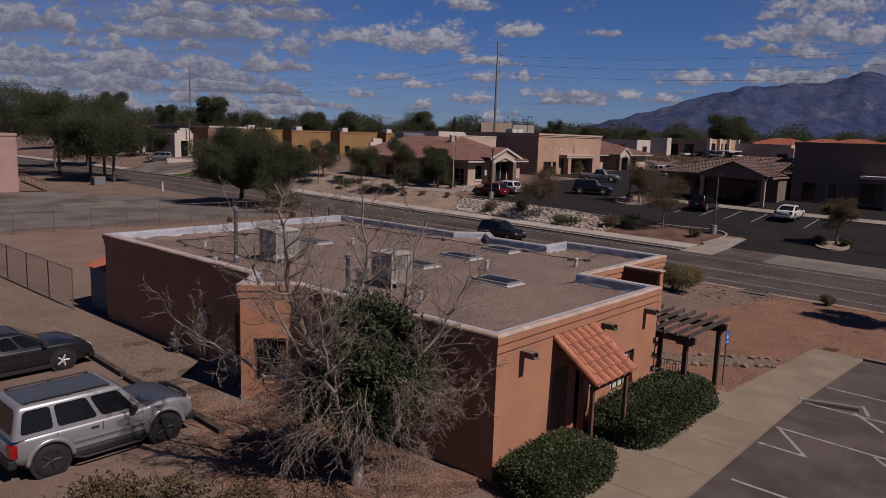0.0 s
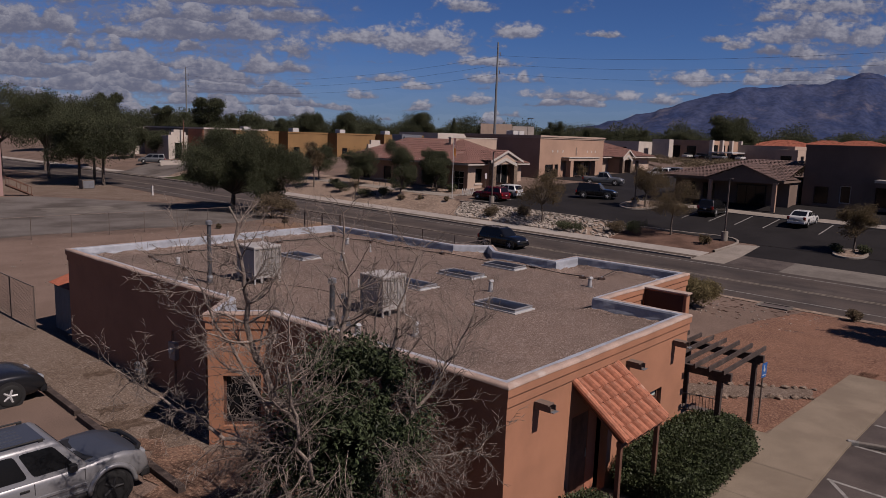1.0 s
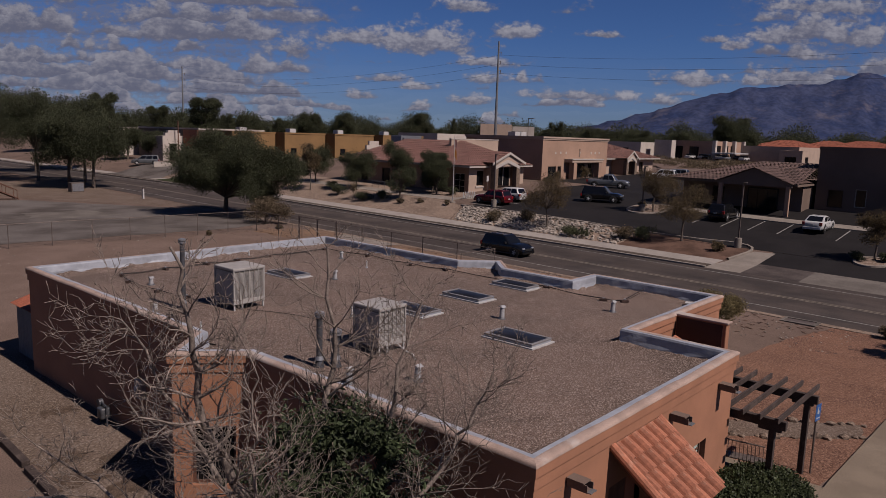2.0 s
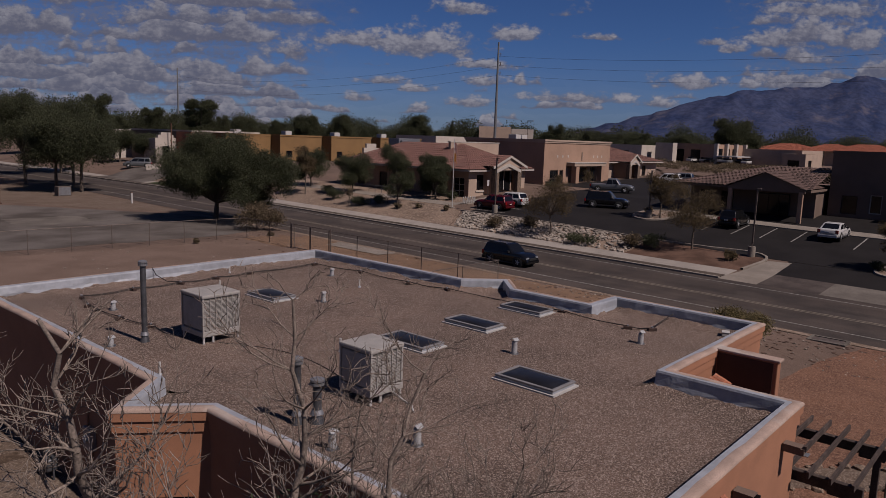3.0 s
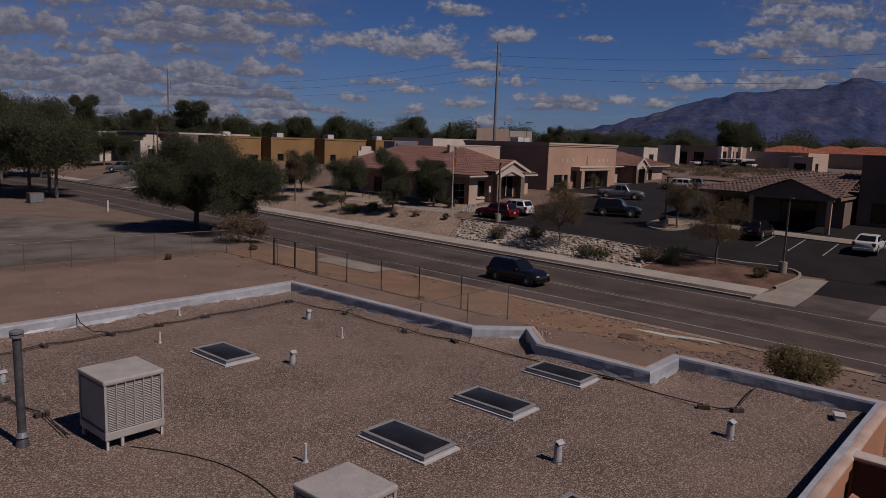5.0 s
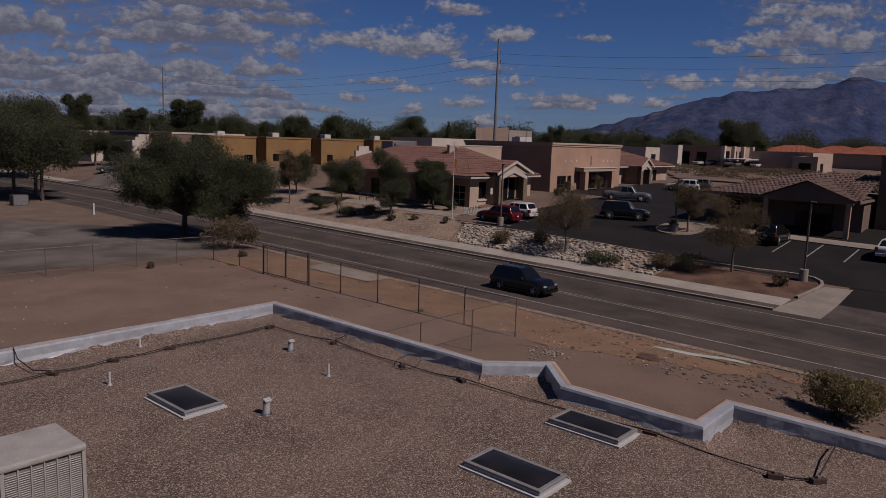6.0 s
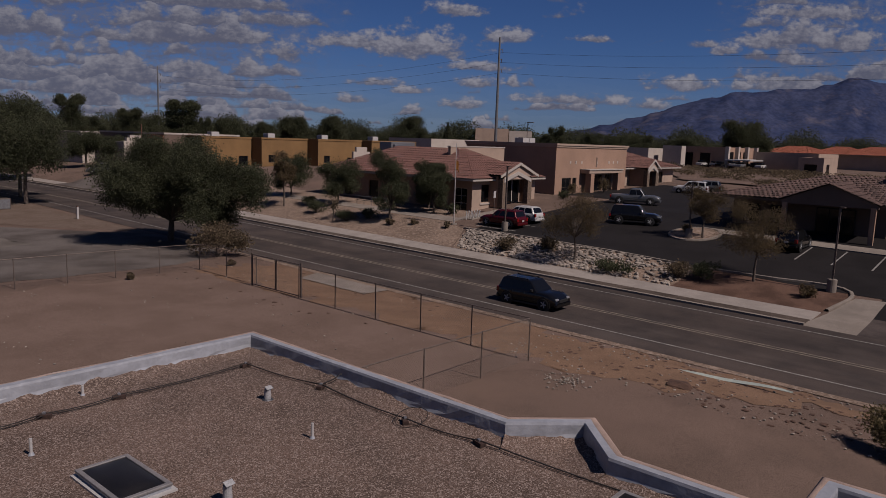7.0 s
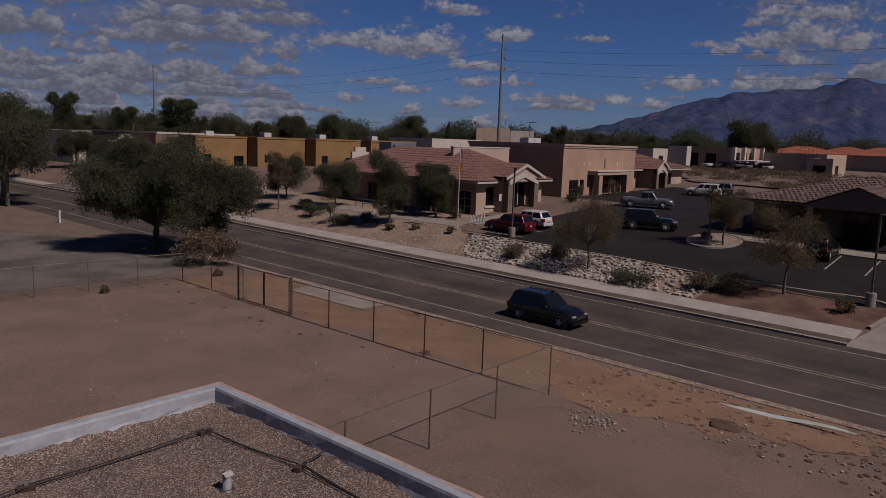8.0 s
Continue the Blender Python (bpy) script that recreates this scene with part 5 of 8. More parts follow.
# ---- plants ----
def leaf_mesh(name, lobes, count, size, material, seed, shell_bias=0.45, gap=0.0, droop=0.0, jitter=0.16):
    """Many small bent leaf sprays through a set of lobes (middle, radii), with gaps where a noise is low."""
    rg = np.random.default_rng(seed)
    vols = np.array([r[0] * r[1] * r[2] for _, r in lobes]) ** 0.67
    pick = rg.choice(len(lobes), size=count, p=vols / vols.sum())
    cen = np.array([c for c, _ in lobes])[pick]
    rad = np.array([r for _, r in lobes])[pick]
    d = rg.normal(size=(count, 3))
    d /= np.linalg.norm(d, axis=1)[:, None]
    rr = rg.random(count) ** shell_bias
    p = cen + d * rad * rr[:, None] * (1 + jitter * rg.normal(size=count))[:, None]
    if gap:
        keep = np.array([noise.noise(Vector(q) * 1.1) + 0.5 * noise.noise(Vector(q) * 2.9) > -0.45 + gap for q in p])
        p, d = p[keep], d[keep]
    n = len(p)
    s = size * (0.55 + 0.9 * rg.random(n))
    a = rg.normal(size=(n, 3)) + d * 0.6
    a[:, 2] -= droop
    a /= np.linalg.norm(a, axis=1)[:, None]
    b = np.cross(a, rg.normal(size=(n, 3)))
    b /= np.linalg.norm(b, axis=1)[:, None]
    nn = np.cross(a, b)
    v = np.empty((n, 4, 3))
    v[:, 0] = p - a * s[:, None]
    v[:, 1] = p + b * (s * 0.5)[:, None] + nn * (s * 0.22)[:, None]
    v[:, 2] = p + a * s[:, None] - nn * (s * 0.3)[:, None]
    v[:, 3] = p - b * (s * 0.5)[:, None] + nn * (s * 0.22)[:, None]
    me = bpy.data.meshes.new(name)
    k = np.arange(n)[:, None] * 4
    f = np.concatenate([k + np.array([[0, 1, 2]]), k + np.array([[0, 2, 3]])])
    me.from_pydata(v.reshape(-1, 3).tolist(), [], f.tolist())
    me.materials.append(material)
    return me


class Limbs:
    """Collects tapered branch pieces into one mesh."""

    def __init__(self):
        self.v, self.f = [], []

    def piece(self, p0, p1, r0, r1, seg=6):
        d = p1 - p0
        if d.length < 1e-5:
            return
        q = d.to_track_quat("Z", "Y").to_matrix()
        k = len(self.v)
        for p, r in ((p0, r0), (p1, r1)):
            for i in range(seg):
                a = 2 * math.pi * i / seg
                self.v.append(tuple(p + q @ Vector((r * math.cos(a), r * math.sin(a), 0))))
        for i in range(seg):
            j = (i + 1) % seg
            self.f.append((k + i, k + j, k + seg + j, k + seg + i))

    def mesh(self, name, material):
        me = bpy.data.meshes.new(name)
        me.from_pydata(self.v, [], self.f)
        me.materials.append(material)
        for p in me.polygons:
            p.use_smooth = True
        return me


def make_tree(name, label, at, h, w, seed, leaf="leaf_far", count=5000, size=0.2, clear=0.22, lobes=9, gap=0.1, trunk=0.16, shape="round", group="", droop=0.0, stems=1, custom=None, jitter=0.16):
    """A tree: tapered trunk and limbs, crown of many small leaf sprays with an uneven outline."""
    rnd = random.Random(seed)
    t = thing(name, label, "tree", at, rnd.uniform(0, 360) if shape == "round" and not custom else 0, group)
    lb = []
    ch = h * (1 - clear)
    for i in range(lobes):
        a = 2.4 * i + rnd.uniform(-0.5, 0.5)
        if shape == "cone":
            q = (i + 0.5) / lobes
            z = h * clear + ch * q
            rad = w / 2 * (1.05 - q) * 0.9
            lb.append(((math.cos(a) * rad * 0.35, math.sin(a) * rad * 0.35, z), (rad * 0.8 + 0.15, rad * 0.8 + 0.15, ch / lobes * 1.5)))
        else:
            q = rnd.random()
            rr = w / 2 * (0.62 if i else 0.0) * rnd.uniform(0.6, 1.05)
            z = h * clear + ch * (0.3 + 0.42 * q) if i else h * clear + ch * 0.55
            s = w / 2 * rnd.uniform(0.24, 0.5) * (1.0 if lobes < 14 else 0.85) if i else w / 2 * 0.62
            lb.append(((math.cos(a) * rr, math.sin(a) * rr, z), (s, s, min(s * 0.85, ch * 0.45))))
    if custom:
        lb = custom
    elif shape != "cone":
        top = max(z + r[2] for (_, _, z), r in lb)
        low = min(z - r[2] for (_, _, z), r in lb)
        lb = [((x, y, h * clear + (z - low) * (h - h * clear) / (top - low)), r) for (x, y, z), r in lb]
    L = Limbs()
    for s in range(stems):
        lean = Vector((rnd.uniform(-1, 1), rnd.uniform(-1, 1), 0)) * (0.25 if stems > 1 else 0.08)
        base = Vector((lean.x * 0.5, lean.y * 0.5, -0.15))
        fork = Vector((lean.x * h * 0.3, lean.y * h * 0.3, h * (clear + 0.12)))
        mid = base.lerp(fork, 0.5) + Vector((rnd.uniform(-0.1, 0.1), rnd.uniform(-0.1, 0.1), 0))
        L.piece(base, mid, trunk * 1.25, trunk, 9)
        L.piece(mid, fork, trunk, trunk * 0.8, 9)
        for i, (c, r) in enumerate(lb):
            if i % stems != s:
                continue
            c = Vector(c)
            k = fork.lerp(c, 0.5) + Vector((rnd.uniform(-0.3, 0.3), rnd.uniform(-0.3, 0.3), 0.1 * h * rnd.random()))
            L.piece(fork, k, trunk * 0.5, trunk * 0.3, 6)
            L.piece(k, c, trunk * 0.3, trunk * 0.1, 5)
            for _ in range(5):
                e = c + Vector([rnd.uniform(-0.9, 0.9) * r[j] for j in range(3)])
                L.piece(k.lerp(c, rnd.uniform(0.3, 1)), e, trunk * 0.12, 0.01, 4)
    o = new("trunk", L.mesh("trunk", M["bark"]))
    o.parent = t
    o = new("crown", leaf_mesh("crown", lb, count, size, M[leaf], seed, gap=gap, droop=droop, jitter=jitter))
    o.parent = t
    return t


def on_land(x, y, dz=0.0):
    return (x, y, land(x, y) + dz)


def make_roadside_trees():
    # the broad dark tree at the side street and its undergrowth
    rnd = random.Random(12)
    lb = []
    while len(lb) < 85:
        a, d, z = rnd.uniform(-1, 1), rnd.uniform(-1, 1), rnd.uniform(-1, 1)
        k = a * a + d * d + z * z
        if k > 1 or (k < 0.25 and rnd.random() < 0.5) or (z < -0.25 and abs(a) < 0.3 and d < 0.3):
            continue
        a, d = 1.7 + a * 6.5, d * 5.0 - 1.5
        z = 4.7 + z * (3.6 if z > 0 else 3.2 + 0.5 * abs(a - 1.7) / 7)
        r = rnd.uniform(1.0, 1.7)
        lb.append(((RIGHT[0] * a + FWD[0] * d, RIGHT[1] * a + FWD[1] * d, z), (r, r, r * 0.85)))
    make_tree("roadside_tree", "broad dark green desert tree with low drooping branches", on_land(32.6, 61.7), 9.3, 14.5, 11, "leaf_far", 190000, 0.07, 0.07, 44, 0.06, 0.26, droop=0.6, custom=lb)
    for i, (x, y, h, w) in enumerate(((33.2, 95.5, 10.0, 11.0), (31.2, 98.5, 10.5, 10.0), (35.5, 104, 12.0, 11.0), (32.0, 112, 13, 12), (29, 124, 14.5, 13.0), (24.5, 131, 15.0, 13.0), (38.4, 131.7, 13.5, 11), (20, 118, 12, 12), (46, 136, 11, 11), (60, 143, 6.5, 8), (63.5, 137, 5.5, 7))):
        make_tree("street_tree", "dark green street tree with a dense crown beside the side street", on_land(x, y), h * 1.12, w * 1.05, 30 + i, "leaf_far", 30000, 0.11, 0.2, 22, 0.05, 0.2, group="trees by the side street")
    spec = ((53.9, 56.9, 7.8, 4.2, "pine"), (59.2, 55.6, 6.0, 4.0, "pine"), (53.1, 73.5, 6.9, 4.0, "leaf"), (56.5, 68.0, 5.8, 5.0, "pine"), (57.5, 78, 6.0, 5.0, "pine"), (61.2, 58.2, 5.6, 3.6, "pine"))
    for i, (x, y, h, w, kind) in enumerate(spec):
        if kind == "pine":
            make_tree("young_pine", "dark bushy young pine in the gravel bed", on_land(x, y), h, w * 1.2, 60 + i, "leaf_far", 26000, 0.065, 0.06, 18, 0.06, 0.1, group="pines before the offices")
        else:
            make_tree("young_tree", "slender light green tree in the gravel bed", on_land(x, y), h, w, 60 + i, "leaf_autumn", 6000, 0.08, 0.3, 12, 0.12, 0.08)
    for i, (x, y, h, w) in enumerate(((51.3, 33.6, 5.9, 5.6), (53.9, 20.8, 6.4, 5.4), (63.9, 28.4, 5.2, 3.8), (56.2, 5.9, 4.6, 3.6))):
        make_tree("ash_tree", "thin olive-brown young tree with half-bare branches", on_land(x, y), h, w * 1.1, 80 + i, "leaf_autumn", 14000, 0.05, 0.2, 16, 0.16, 0.085, group="thin trees by the car park", stems=1)
    make_tree("desert_willow", "small red-brown leafless willow in the gravel bed", on_land(51.6, 63.0), 2.6, 2.2, 97, "scrub", 500, 0.08, 0.3, 6, 0.2, 0.04)


make_roadside_trees()


def make_yard_corner():
    # an unseen tree, added so that its shade falls on the gravel yard; a dry clump and an inlet by the road
    make_tree("yard_tree", "tall thin-leaved tree out of view, shading the gravel yard", on_land(30.6, -8.2), 10.5, 5.0, 140, "leaf_far", 9000, 0.14, 0.3, 14, 0.05, 0.16)
    make_shrub(on_land(33.3, 0.8), 1.1, 0.75, 141, "dark dry tuft at the edge of the gravel", "scrub", 1200, 0.06)
    t = thing("drain_inlet", "low concrete drain inlet with an iron cover by the road", "drain inlet", on_land(33.4, 5.0))
    bm = bmesh.new()
    for lo, hi in (((-0.6, -0.9, -0.1), (0.6, -0.75, 0.09)), ((-0.6, 0.75, -0.1), (0.6, 0.9, 0.09)), ((-0.6, -0.75, -0.1), (-0.45, 0.75, 0.09)), ((0.45, -0.75, -0.1), (0.6, 0.75, 0.09))):
        add_box(bm, lo, hi)
    part("rim", bm, M["concrete_old"], t)
    part("cover", box((-0.45, -0.75, 0.0), (0.45, 0.75, 0.05), 0.01), M["steel_dark"], t)
    w = thing("low_wall", "low white wall at the far driveway", "wall", on_land(57.2, 119.0), -27)
    part("wall", box((-3.2, -0.15, -0.2), (3.2, 0.15, 0.75), 0.03), M["white_stucco"], w)
    part("coping", box((-3.25, -0.2, 0.754), (3.25, 0.2, 0.82), 0.02), M["trim_white"], w)


def make_skyline():
    """Tree tops over the far roofs."""
    spec = ((84.8, 210.3, 18.6, 9.5, "round"), (47.2, 139.2, 12.8, 9.5, "round"), (102.7, 213.1, 15.7, 9.5, "round"), (125, 223.9, 19.8, 15.4, "round"),
            (132, 207.8, 14, 11.8, "round"), (146.9, 209.8, 13.3, 8.2, "round"), (142.4, 188.2, 15.1, 11.3, "round"), (150.8, 181.3, 15.8, 9.5, "round"),
            (157.8, 175.2, 12.1, 7.6, "round"), (140.1, 136.6, 15.4, 12.6, "round"), (169.6, 148.7, 13.4, 4.5, "cone"), (214.5, 138.5, 15.5, 8.2, "round"),
            (255, 148, 14.2, 14, "round"), (264, 132, 14.1, 16.5, "round"), (240.9, 84.2, 18.9, 18.4, "round"), (290, 124, 13.8, 15, "round"), (120.7, 203.1, 14, 5.7, "round"))
    ground_z = 3.4
    spec += ((72, 205, 13.5, 14, "round"), (95, 225, 13.0, 14, "round"), (112, 222, 14.5, 12, "round"), (165, 195, 12.5, 12, "round"), (178, 165, 11.5, 9, "round"), (225, 150, 13.0, 9, "round"), (236, 128, 13.2, 12, "round"), (250, 90, 15.5, 12, "round"), (60, 190, 13.0, 14, "round"))
    protos = {}
    for i, (x, y, top, w, shape) in enumerate(spec):
        h = (top - ground_z) * 1.06
        if shape not in protos or i in (4, 9):
            protos[shape] = make_tree("distant_tree", "distant dark green tree over the far roofs", (x, y, ground_z), h, w, 120 + i, "leaf_far", 48000, 0.165, 0.1, 20, 0.1, 0.25, shape, "trees along the skyline", jitter=0.24), h, w
            continue
        p, ph, pw = protos[shape]
        copy_thing(p, Matrix.Translation((x, y, ground_z)) @ Matrix.Rotation(i * 1.3, 4, "Z") @ Matrix.Diagonal((w / pw, w / pw, h / ph, 1)))
    # the far woods behind everything
    lb = []
    rnd = random.Random(5)
    for i in range(150):
        u = -0.62 + 1.3 * i / 149 + rnd.uniform(-0.004, 0.004)
        dist = rnd.uniform(300, 420)
        x, y = FWD[0] * dist + RIGHT[0] * u * dist, FWD[1] * dist + RIGHT[1] * u * dist
        h = rnd.uniform(10.5, 14.0) * (1 + 0.2 * math.sin(i * 0.7))
        lb.append(((x, y, 3.5 + h * 0.45), (rnd.uniform(5, 9), rnd.uniform(5, 9), h * 0.55)))
    o = new("far_woods", leaf_mesh("far_woods", lb, 300000, 0.38, M["leaf_far"], 77, shell_bias=0.5, gap=0.0, jitter=0.08))
    tagged(o, "distant belt of dark green trees on the horizon", "woods", kind="stuff")
    lb = []
    for i in range(170):
        x, y = rnd.uniform(118, 196), rnd.uniform(30, 104)
        if y > 40 + (x - 118) * 0.85 or (x < 126 and y > 50):
            continue
        h = rnd.uniform(0.5, 1.7)
        lb.append(((x, y, land(x, y) + 0.25 + h * 0.4), (rnd.uniform(1.5, 3.6), rnd.uniform(1.5, 3.6), h * 0.55)))
    o = new("scrub_slope", leaf_mesh("scrub_slope", lb, 16000, 0.2, M["scrub"], 78))
    tagged(o, "dark weedy scrub on the slope behind the car park", "scrub", kind="stuff")


make_skyline()


def make_bare_tree():
    """The half-dead tree before the clinic: upright bare leaders, a haze of fine twigs, some dark leaves in the middle."""
    t = thing("half_bare_tree", "half-dead tree with pale bare branches and a green core", "tree", (-2.3, 2.2, 0))
    rnd = random.Random(21)
    trunk, fine = Limbs(), Limbs()
    r3, f3, up = Vector((*RIGHT, 0)), Vector((*FWD, 0)), Vector((0, 0, 1))

    def at(a, b, z):
        return r3 * a + f3 * b + up * z

    def wobble(k):
        return Vector((rnd.gauss(0, k), rnd.gauss(0, k), rnd.gauss(0, k)))

    def twig(p, d, ln, r, depth, lift):
        n = 4 if depth == 0 else 3 if depth == 1 else 2
        for i in range(n):
            d = (d + wobble(0.2) + up * lift).normalized()
            q = p + d * (ln / n)
            if q.z > 7.25 or q.z < 0.15:
                return
            fine.piece(p, q, r, r * 0.78, 4 if depth == 0 else 3)
            p, r = q, r * 0.78
            if depth < 2:
                for _ in range(2 if rnd.random() < 0.75 else 1):
                    side = d.cross(wobble(1)).normalized()
                    twig(p, (d * 0.75 + side * rnd.uniform(0.45, 0.9)).normalized(), ln * rnd.uniform(0.3, 0.55), max(0.0048, r * 0.6), depth + 1, lift)

    base, fork = Vector((0, 0, -0.1)), at(0.03, 0.0, 1.25)
    trunk.piece(base, at(-0.03, 0, 0.6), 0.17, 0.145, 12)
    trunk.piece(at(-0.03, 0, 0.6), fork, 0.145, 0.15, 12)
    # leaders: way points (across, away, up) and thickness at the fork
    leaders = [([(-0.5, -0.3, 2.3), (-0.95, -0.9, 3.6), (-1.3, -1.4, 4.9), (-1.4, -1.7, 6.1), (-1.45, -1.8, 7.15)], 0.105), ([(-0.1, 0.1, 2.6), (-0.05, 0.2, 4.2), (0.1, 0.3, 5.4), (0.0, 0.3, 6.85)], 0.095),
               ([(0.35, 0.2, 2.4), (0.8, 0.3, 3.6), (1.0, 0.3, 4.8), (1.3, 0.3, 6.1)], 0.08), ([(0.6, -0.2, 2.1), (1.3, -0.2, 3.1), (2.0, 0, 4.1), (2.5, 0.2, 5.1)], 0.07),
               ([(-0.9, -0.3, 2.0), (-1.8, -0.5, 2.7), (-2.9, -0.4, 3.3), (-4.1, -0.2, 3.9)], 0.07), ([(-0.8, -0.1, 2.5), (-1.7, -0.3, 3.9), (-2.3, -0.5, 5.2), (-2.6, -0.6, 6.0)], 0.055),
               ([(0.8, 0.1, 1.9), (1.7, 0.2, 2.3), (2.8, 0.3, 2.4)], 0.05), ([(-0.3, -0.9, 2.2), (-0.5, -1.5, 3.3), (-0.6, -1.7, 4.6), (-0.5, -1.8, 5.6)], 0.055), ([(0.3, 0.8, 2.5), (0.5, 1.2, 3.8), (0.6, 1.4, 5.4)], 0.05)]
    for pts, r in leaders:
        p = fork
        stops = [fork] + [at(*q) for q in pts]
        total = len(pts) * 4
        for i in range(total):
            s = (i + 1) / 4
            k = min(int(s), len(pts) - 1)
            q = stops[k].lerp(stops[k + 1], s - k) + wobble(0.045)
            g = i / total
            r1 = max(0.013, r * (1 - 0.85 * (i + 1) / total))
            trunk.piece(p, q, max(0.013, r * (1 - 0.85 * g)), r1, 6)
            d = (q - p).normalized()
            p = q
            if g > 0.25:
                for _ in range(2):
                    side = d.cross(wobble(1)).normalized()
                    twig(p, (d * 0.6 + side).normalized(), rnd.uniform(0.7, 1.35) * (1.15 - 0.5 * g), max(0.009, r1 * 0.5), 0, 0.1 if pts[-1][2] > 4 else -0.02)
    # drooping twigs round the lower crown
    for i in range(125):
        a = rnd.uniform(0, 2 * math.pi)
        w = at(math.cos(a) * 1.25, math.sin(a) * 1.15, rnd.uniform(1.3, 3.3))
        p = fork.lerp(w, 0.35) + up * 0.4
        trunk.piece(p, w, 0.016, 0.01, 4)
        twig(w, (at(math.cos(a), math.sin(a), 0) + up * rnd.uniform(-0.5, 0.35)).normalized(), rnd.uniform(0.6, 1.2), 0.0095, 0, -0.12)
    o = new("trunk", trunk.mesh("trunk", M["twig"]))
    o.parent = t
    o = new("bare_branchwork", fine.mesh("bare_branchwork", M["twig"]))
    o.parent = t
    tagged(o, "haze of fine bare grey twigs")
    lb = [(tuple(at(*c)), (s, s, s * 0.9)) for c, s in (((0.1, -0.2, 3.2), 1.15), ((0.8, -0.1, 3.0), 0.95), ((-0.6, -0.2, 3.2), 0.8), ((0.2, 0, 4.0), 0.8), ((0.8, 0.1, 3.8), 0.6), ((-0.4, 0.1, 4.0), 0.55), ((0.4, 0, 2.1), 1.05), ((-0.7, 0, 2.0), 0.95), ((1.1, 0.1, 2.5), 0.6))]
    o = new("foliage", leaf_mesh("foliage", lb, 46000, 0.048, M["leaf"], 8, shell_bias=0.6, gap=0.3))
    o.parent = t


make_bare_tree()


def make_hedge(at, lx, ly, h, seed, label, count):
    """A clipped shrub: a dark inner mass with a skin of small leaves."""
    t = thing("hedge", label, "hedge", at, group="clipped hedges by the clinic")
    bm = bmesh.new()
    bmesh.ops.create_icosphere(bm, subdivisions=4, radius=1)
    pts = []
    for v in bm.verts:
        n = v.co.normalized()
        k = 1 / max(1e-6, (abs(n.x) ** 5 + abs(n.y) ** 5 + abs(n.z) ** 5) ** (1 / 5))
        k *= 1 + 0.09 * noise.noise(Vector((n.x * 2.3 + seed, n.y * 2.3, n.z * 2.3)))
        v.co = Vector((n.x * k * lx / 2, n.y * k * ly / 2, h * 0.46 + n.z * k * h * 0.5))
        v.co.z = max(v.co.z, -0.05)
    bm.verts.ensure_lookup_table()
    faces = [(f.calc_center_median().copy(), f.normal.copy(), f.calc_area()) for f in bm.faces if f.normal.z > -0.6]
    for v in bm.verts:
        v.co = Vector((v.co.x * 0.93, v.co.y * 0.93, v.co.z * 0.95))
    shade(part("inner_growth", bm, M["leaf_hedge"], t))
    rnd = random.Random(seed)
    ws = [f[2] for f in faces]
    vs, fs = [], []
    for c, n, a in rnd.choices(faces, ws, k=count):
        p = c + Vector((rnd.gauss(0, 0.05), rnd.gauss(0, 0.05), rnd.gauss(0, 0.04))) + n * rnd.uniform(-0.07, 0.035)
        d = (n + Vector((rnd.gauss(0, 0.7), rnd.gauss(0, 0.7), rnd.gauss(0, 0.7)))).normalized()
        e = d.cross(Vector((rnd.gauss(0, 1), rnd.gauss(0, 1), rnd.gauss(0, 1)))).normalized()
        s = rnd.uniform(0.018, 0.042)
        k = len(vs)
        vs += [p - d * s * 0.4, p + e * s * 0.6 + d * s * 0.5, p + d * s * 1.6, p - e * s * 0.6 + d * s * 0.5]
        fs += [(k, k + 1, k + 2, k + 3)]
    me = bpy.data.meshes.new("foliage")
    me.from_pydata(vs, [], fs)
    me.materials.append(M["leaf_hedge"])
    o = new("foliage", me)
    o.parent = t


make_hedge((1.15, -1.15, 0), 2.9, 1.75, 0.9, 3, "rounded dark green clipped hedge by the clinic corner", 20000)
make_hedge((6.6, -1.05, 0), 5.1, 1.95, 0.99, 4, "long dark green clipped hedge under the clinic window", 34000)


def make_shrub(at, w, h, seed, label, leaf="scrub", count=1400, size=0.07, name="shrub"):
    t = thing(name, label, "shrub", at, group="shrubs in the beds")
    rnd = random.Random(seed)
    L = Limbs()
    lb = []
    for i in range(9):
        a = rnd.uniform(0, 6.28)
        r = w / 2 * rnd.uniform(0.1, 0.72)
        c = Vector((math.cos(a) * r, math.sin(a) * r, h * rnd.uniform(0.35, 0.68)))
        lb.append((tuple(c), (w * 0.24, w * 0.24, h * 0.33)))
        for _ in range(4):
            e = c + Vector((rnd.gauss(0, w * 0.14), rnd.gauss(0, w * 0.14), rnd.uniform(0.05, 0.3) * h))
            m_ = c * 0.55 + Vector((rnd.gauss(0, 0.04), rnd.gauss(0, 0.04), 0))
            L.piece(Vector((rnd.gauss(0, 0.06), rnd.gauss(0, 0.06), -0.05)), m_, 0.018, 0.012, 4)
            L.piece(m_, e, 0.012, 0.004, 3)
    o = new("woody_base", L.mesh("woody_base", M["bark"]))
    o.parent = t
    o = new("foliage", leaf_mesh("foliage", lb, count, size, M[leaf], seed, gap=0.05))
    o.parent = t


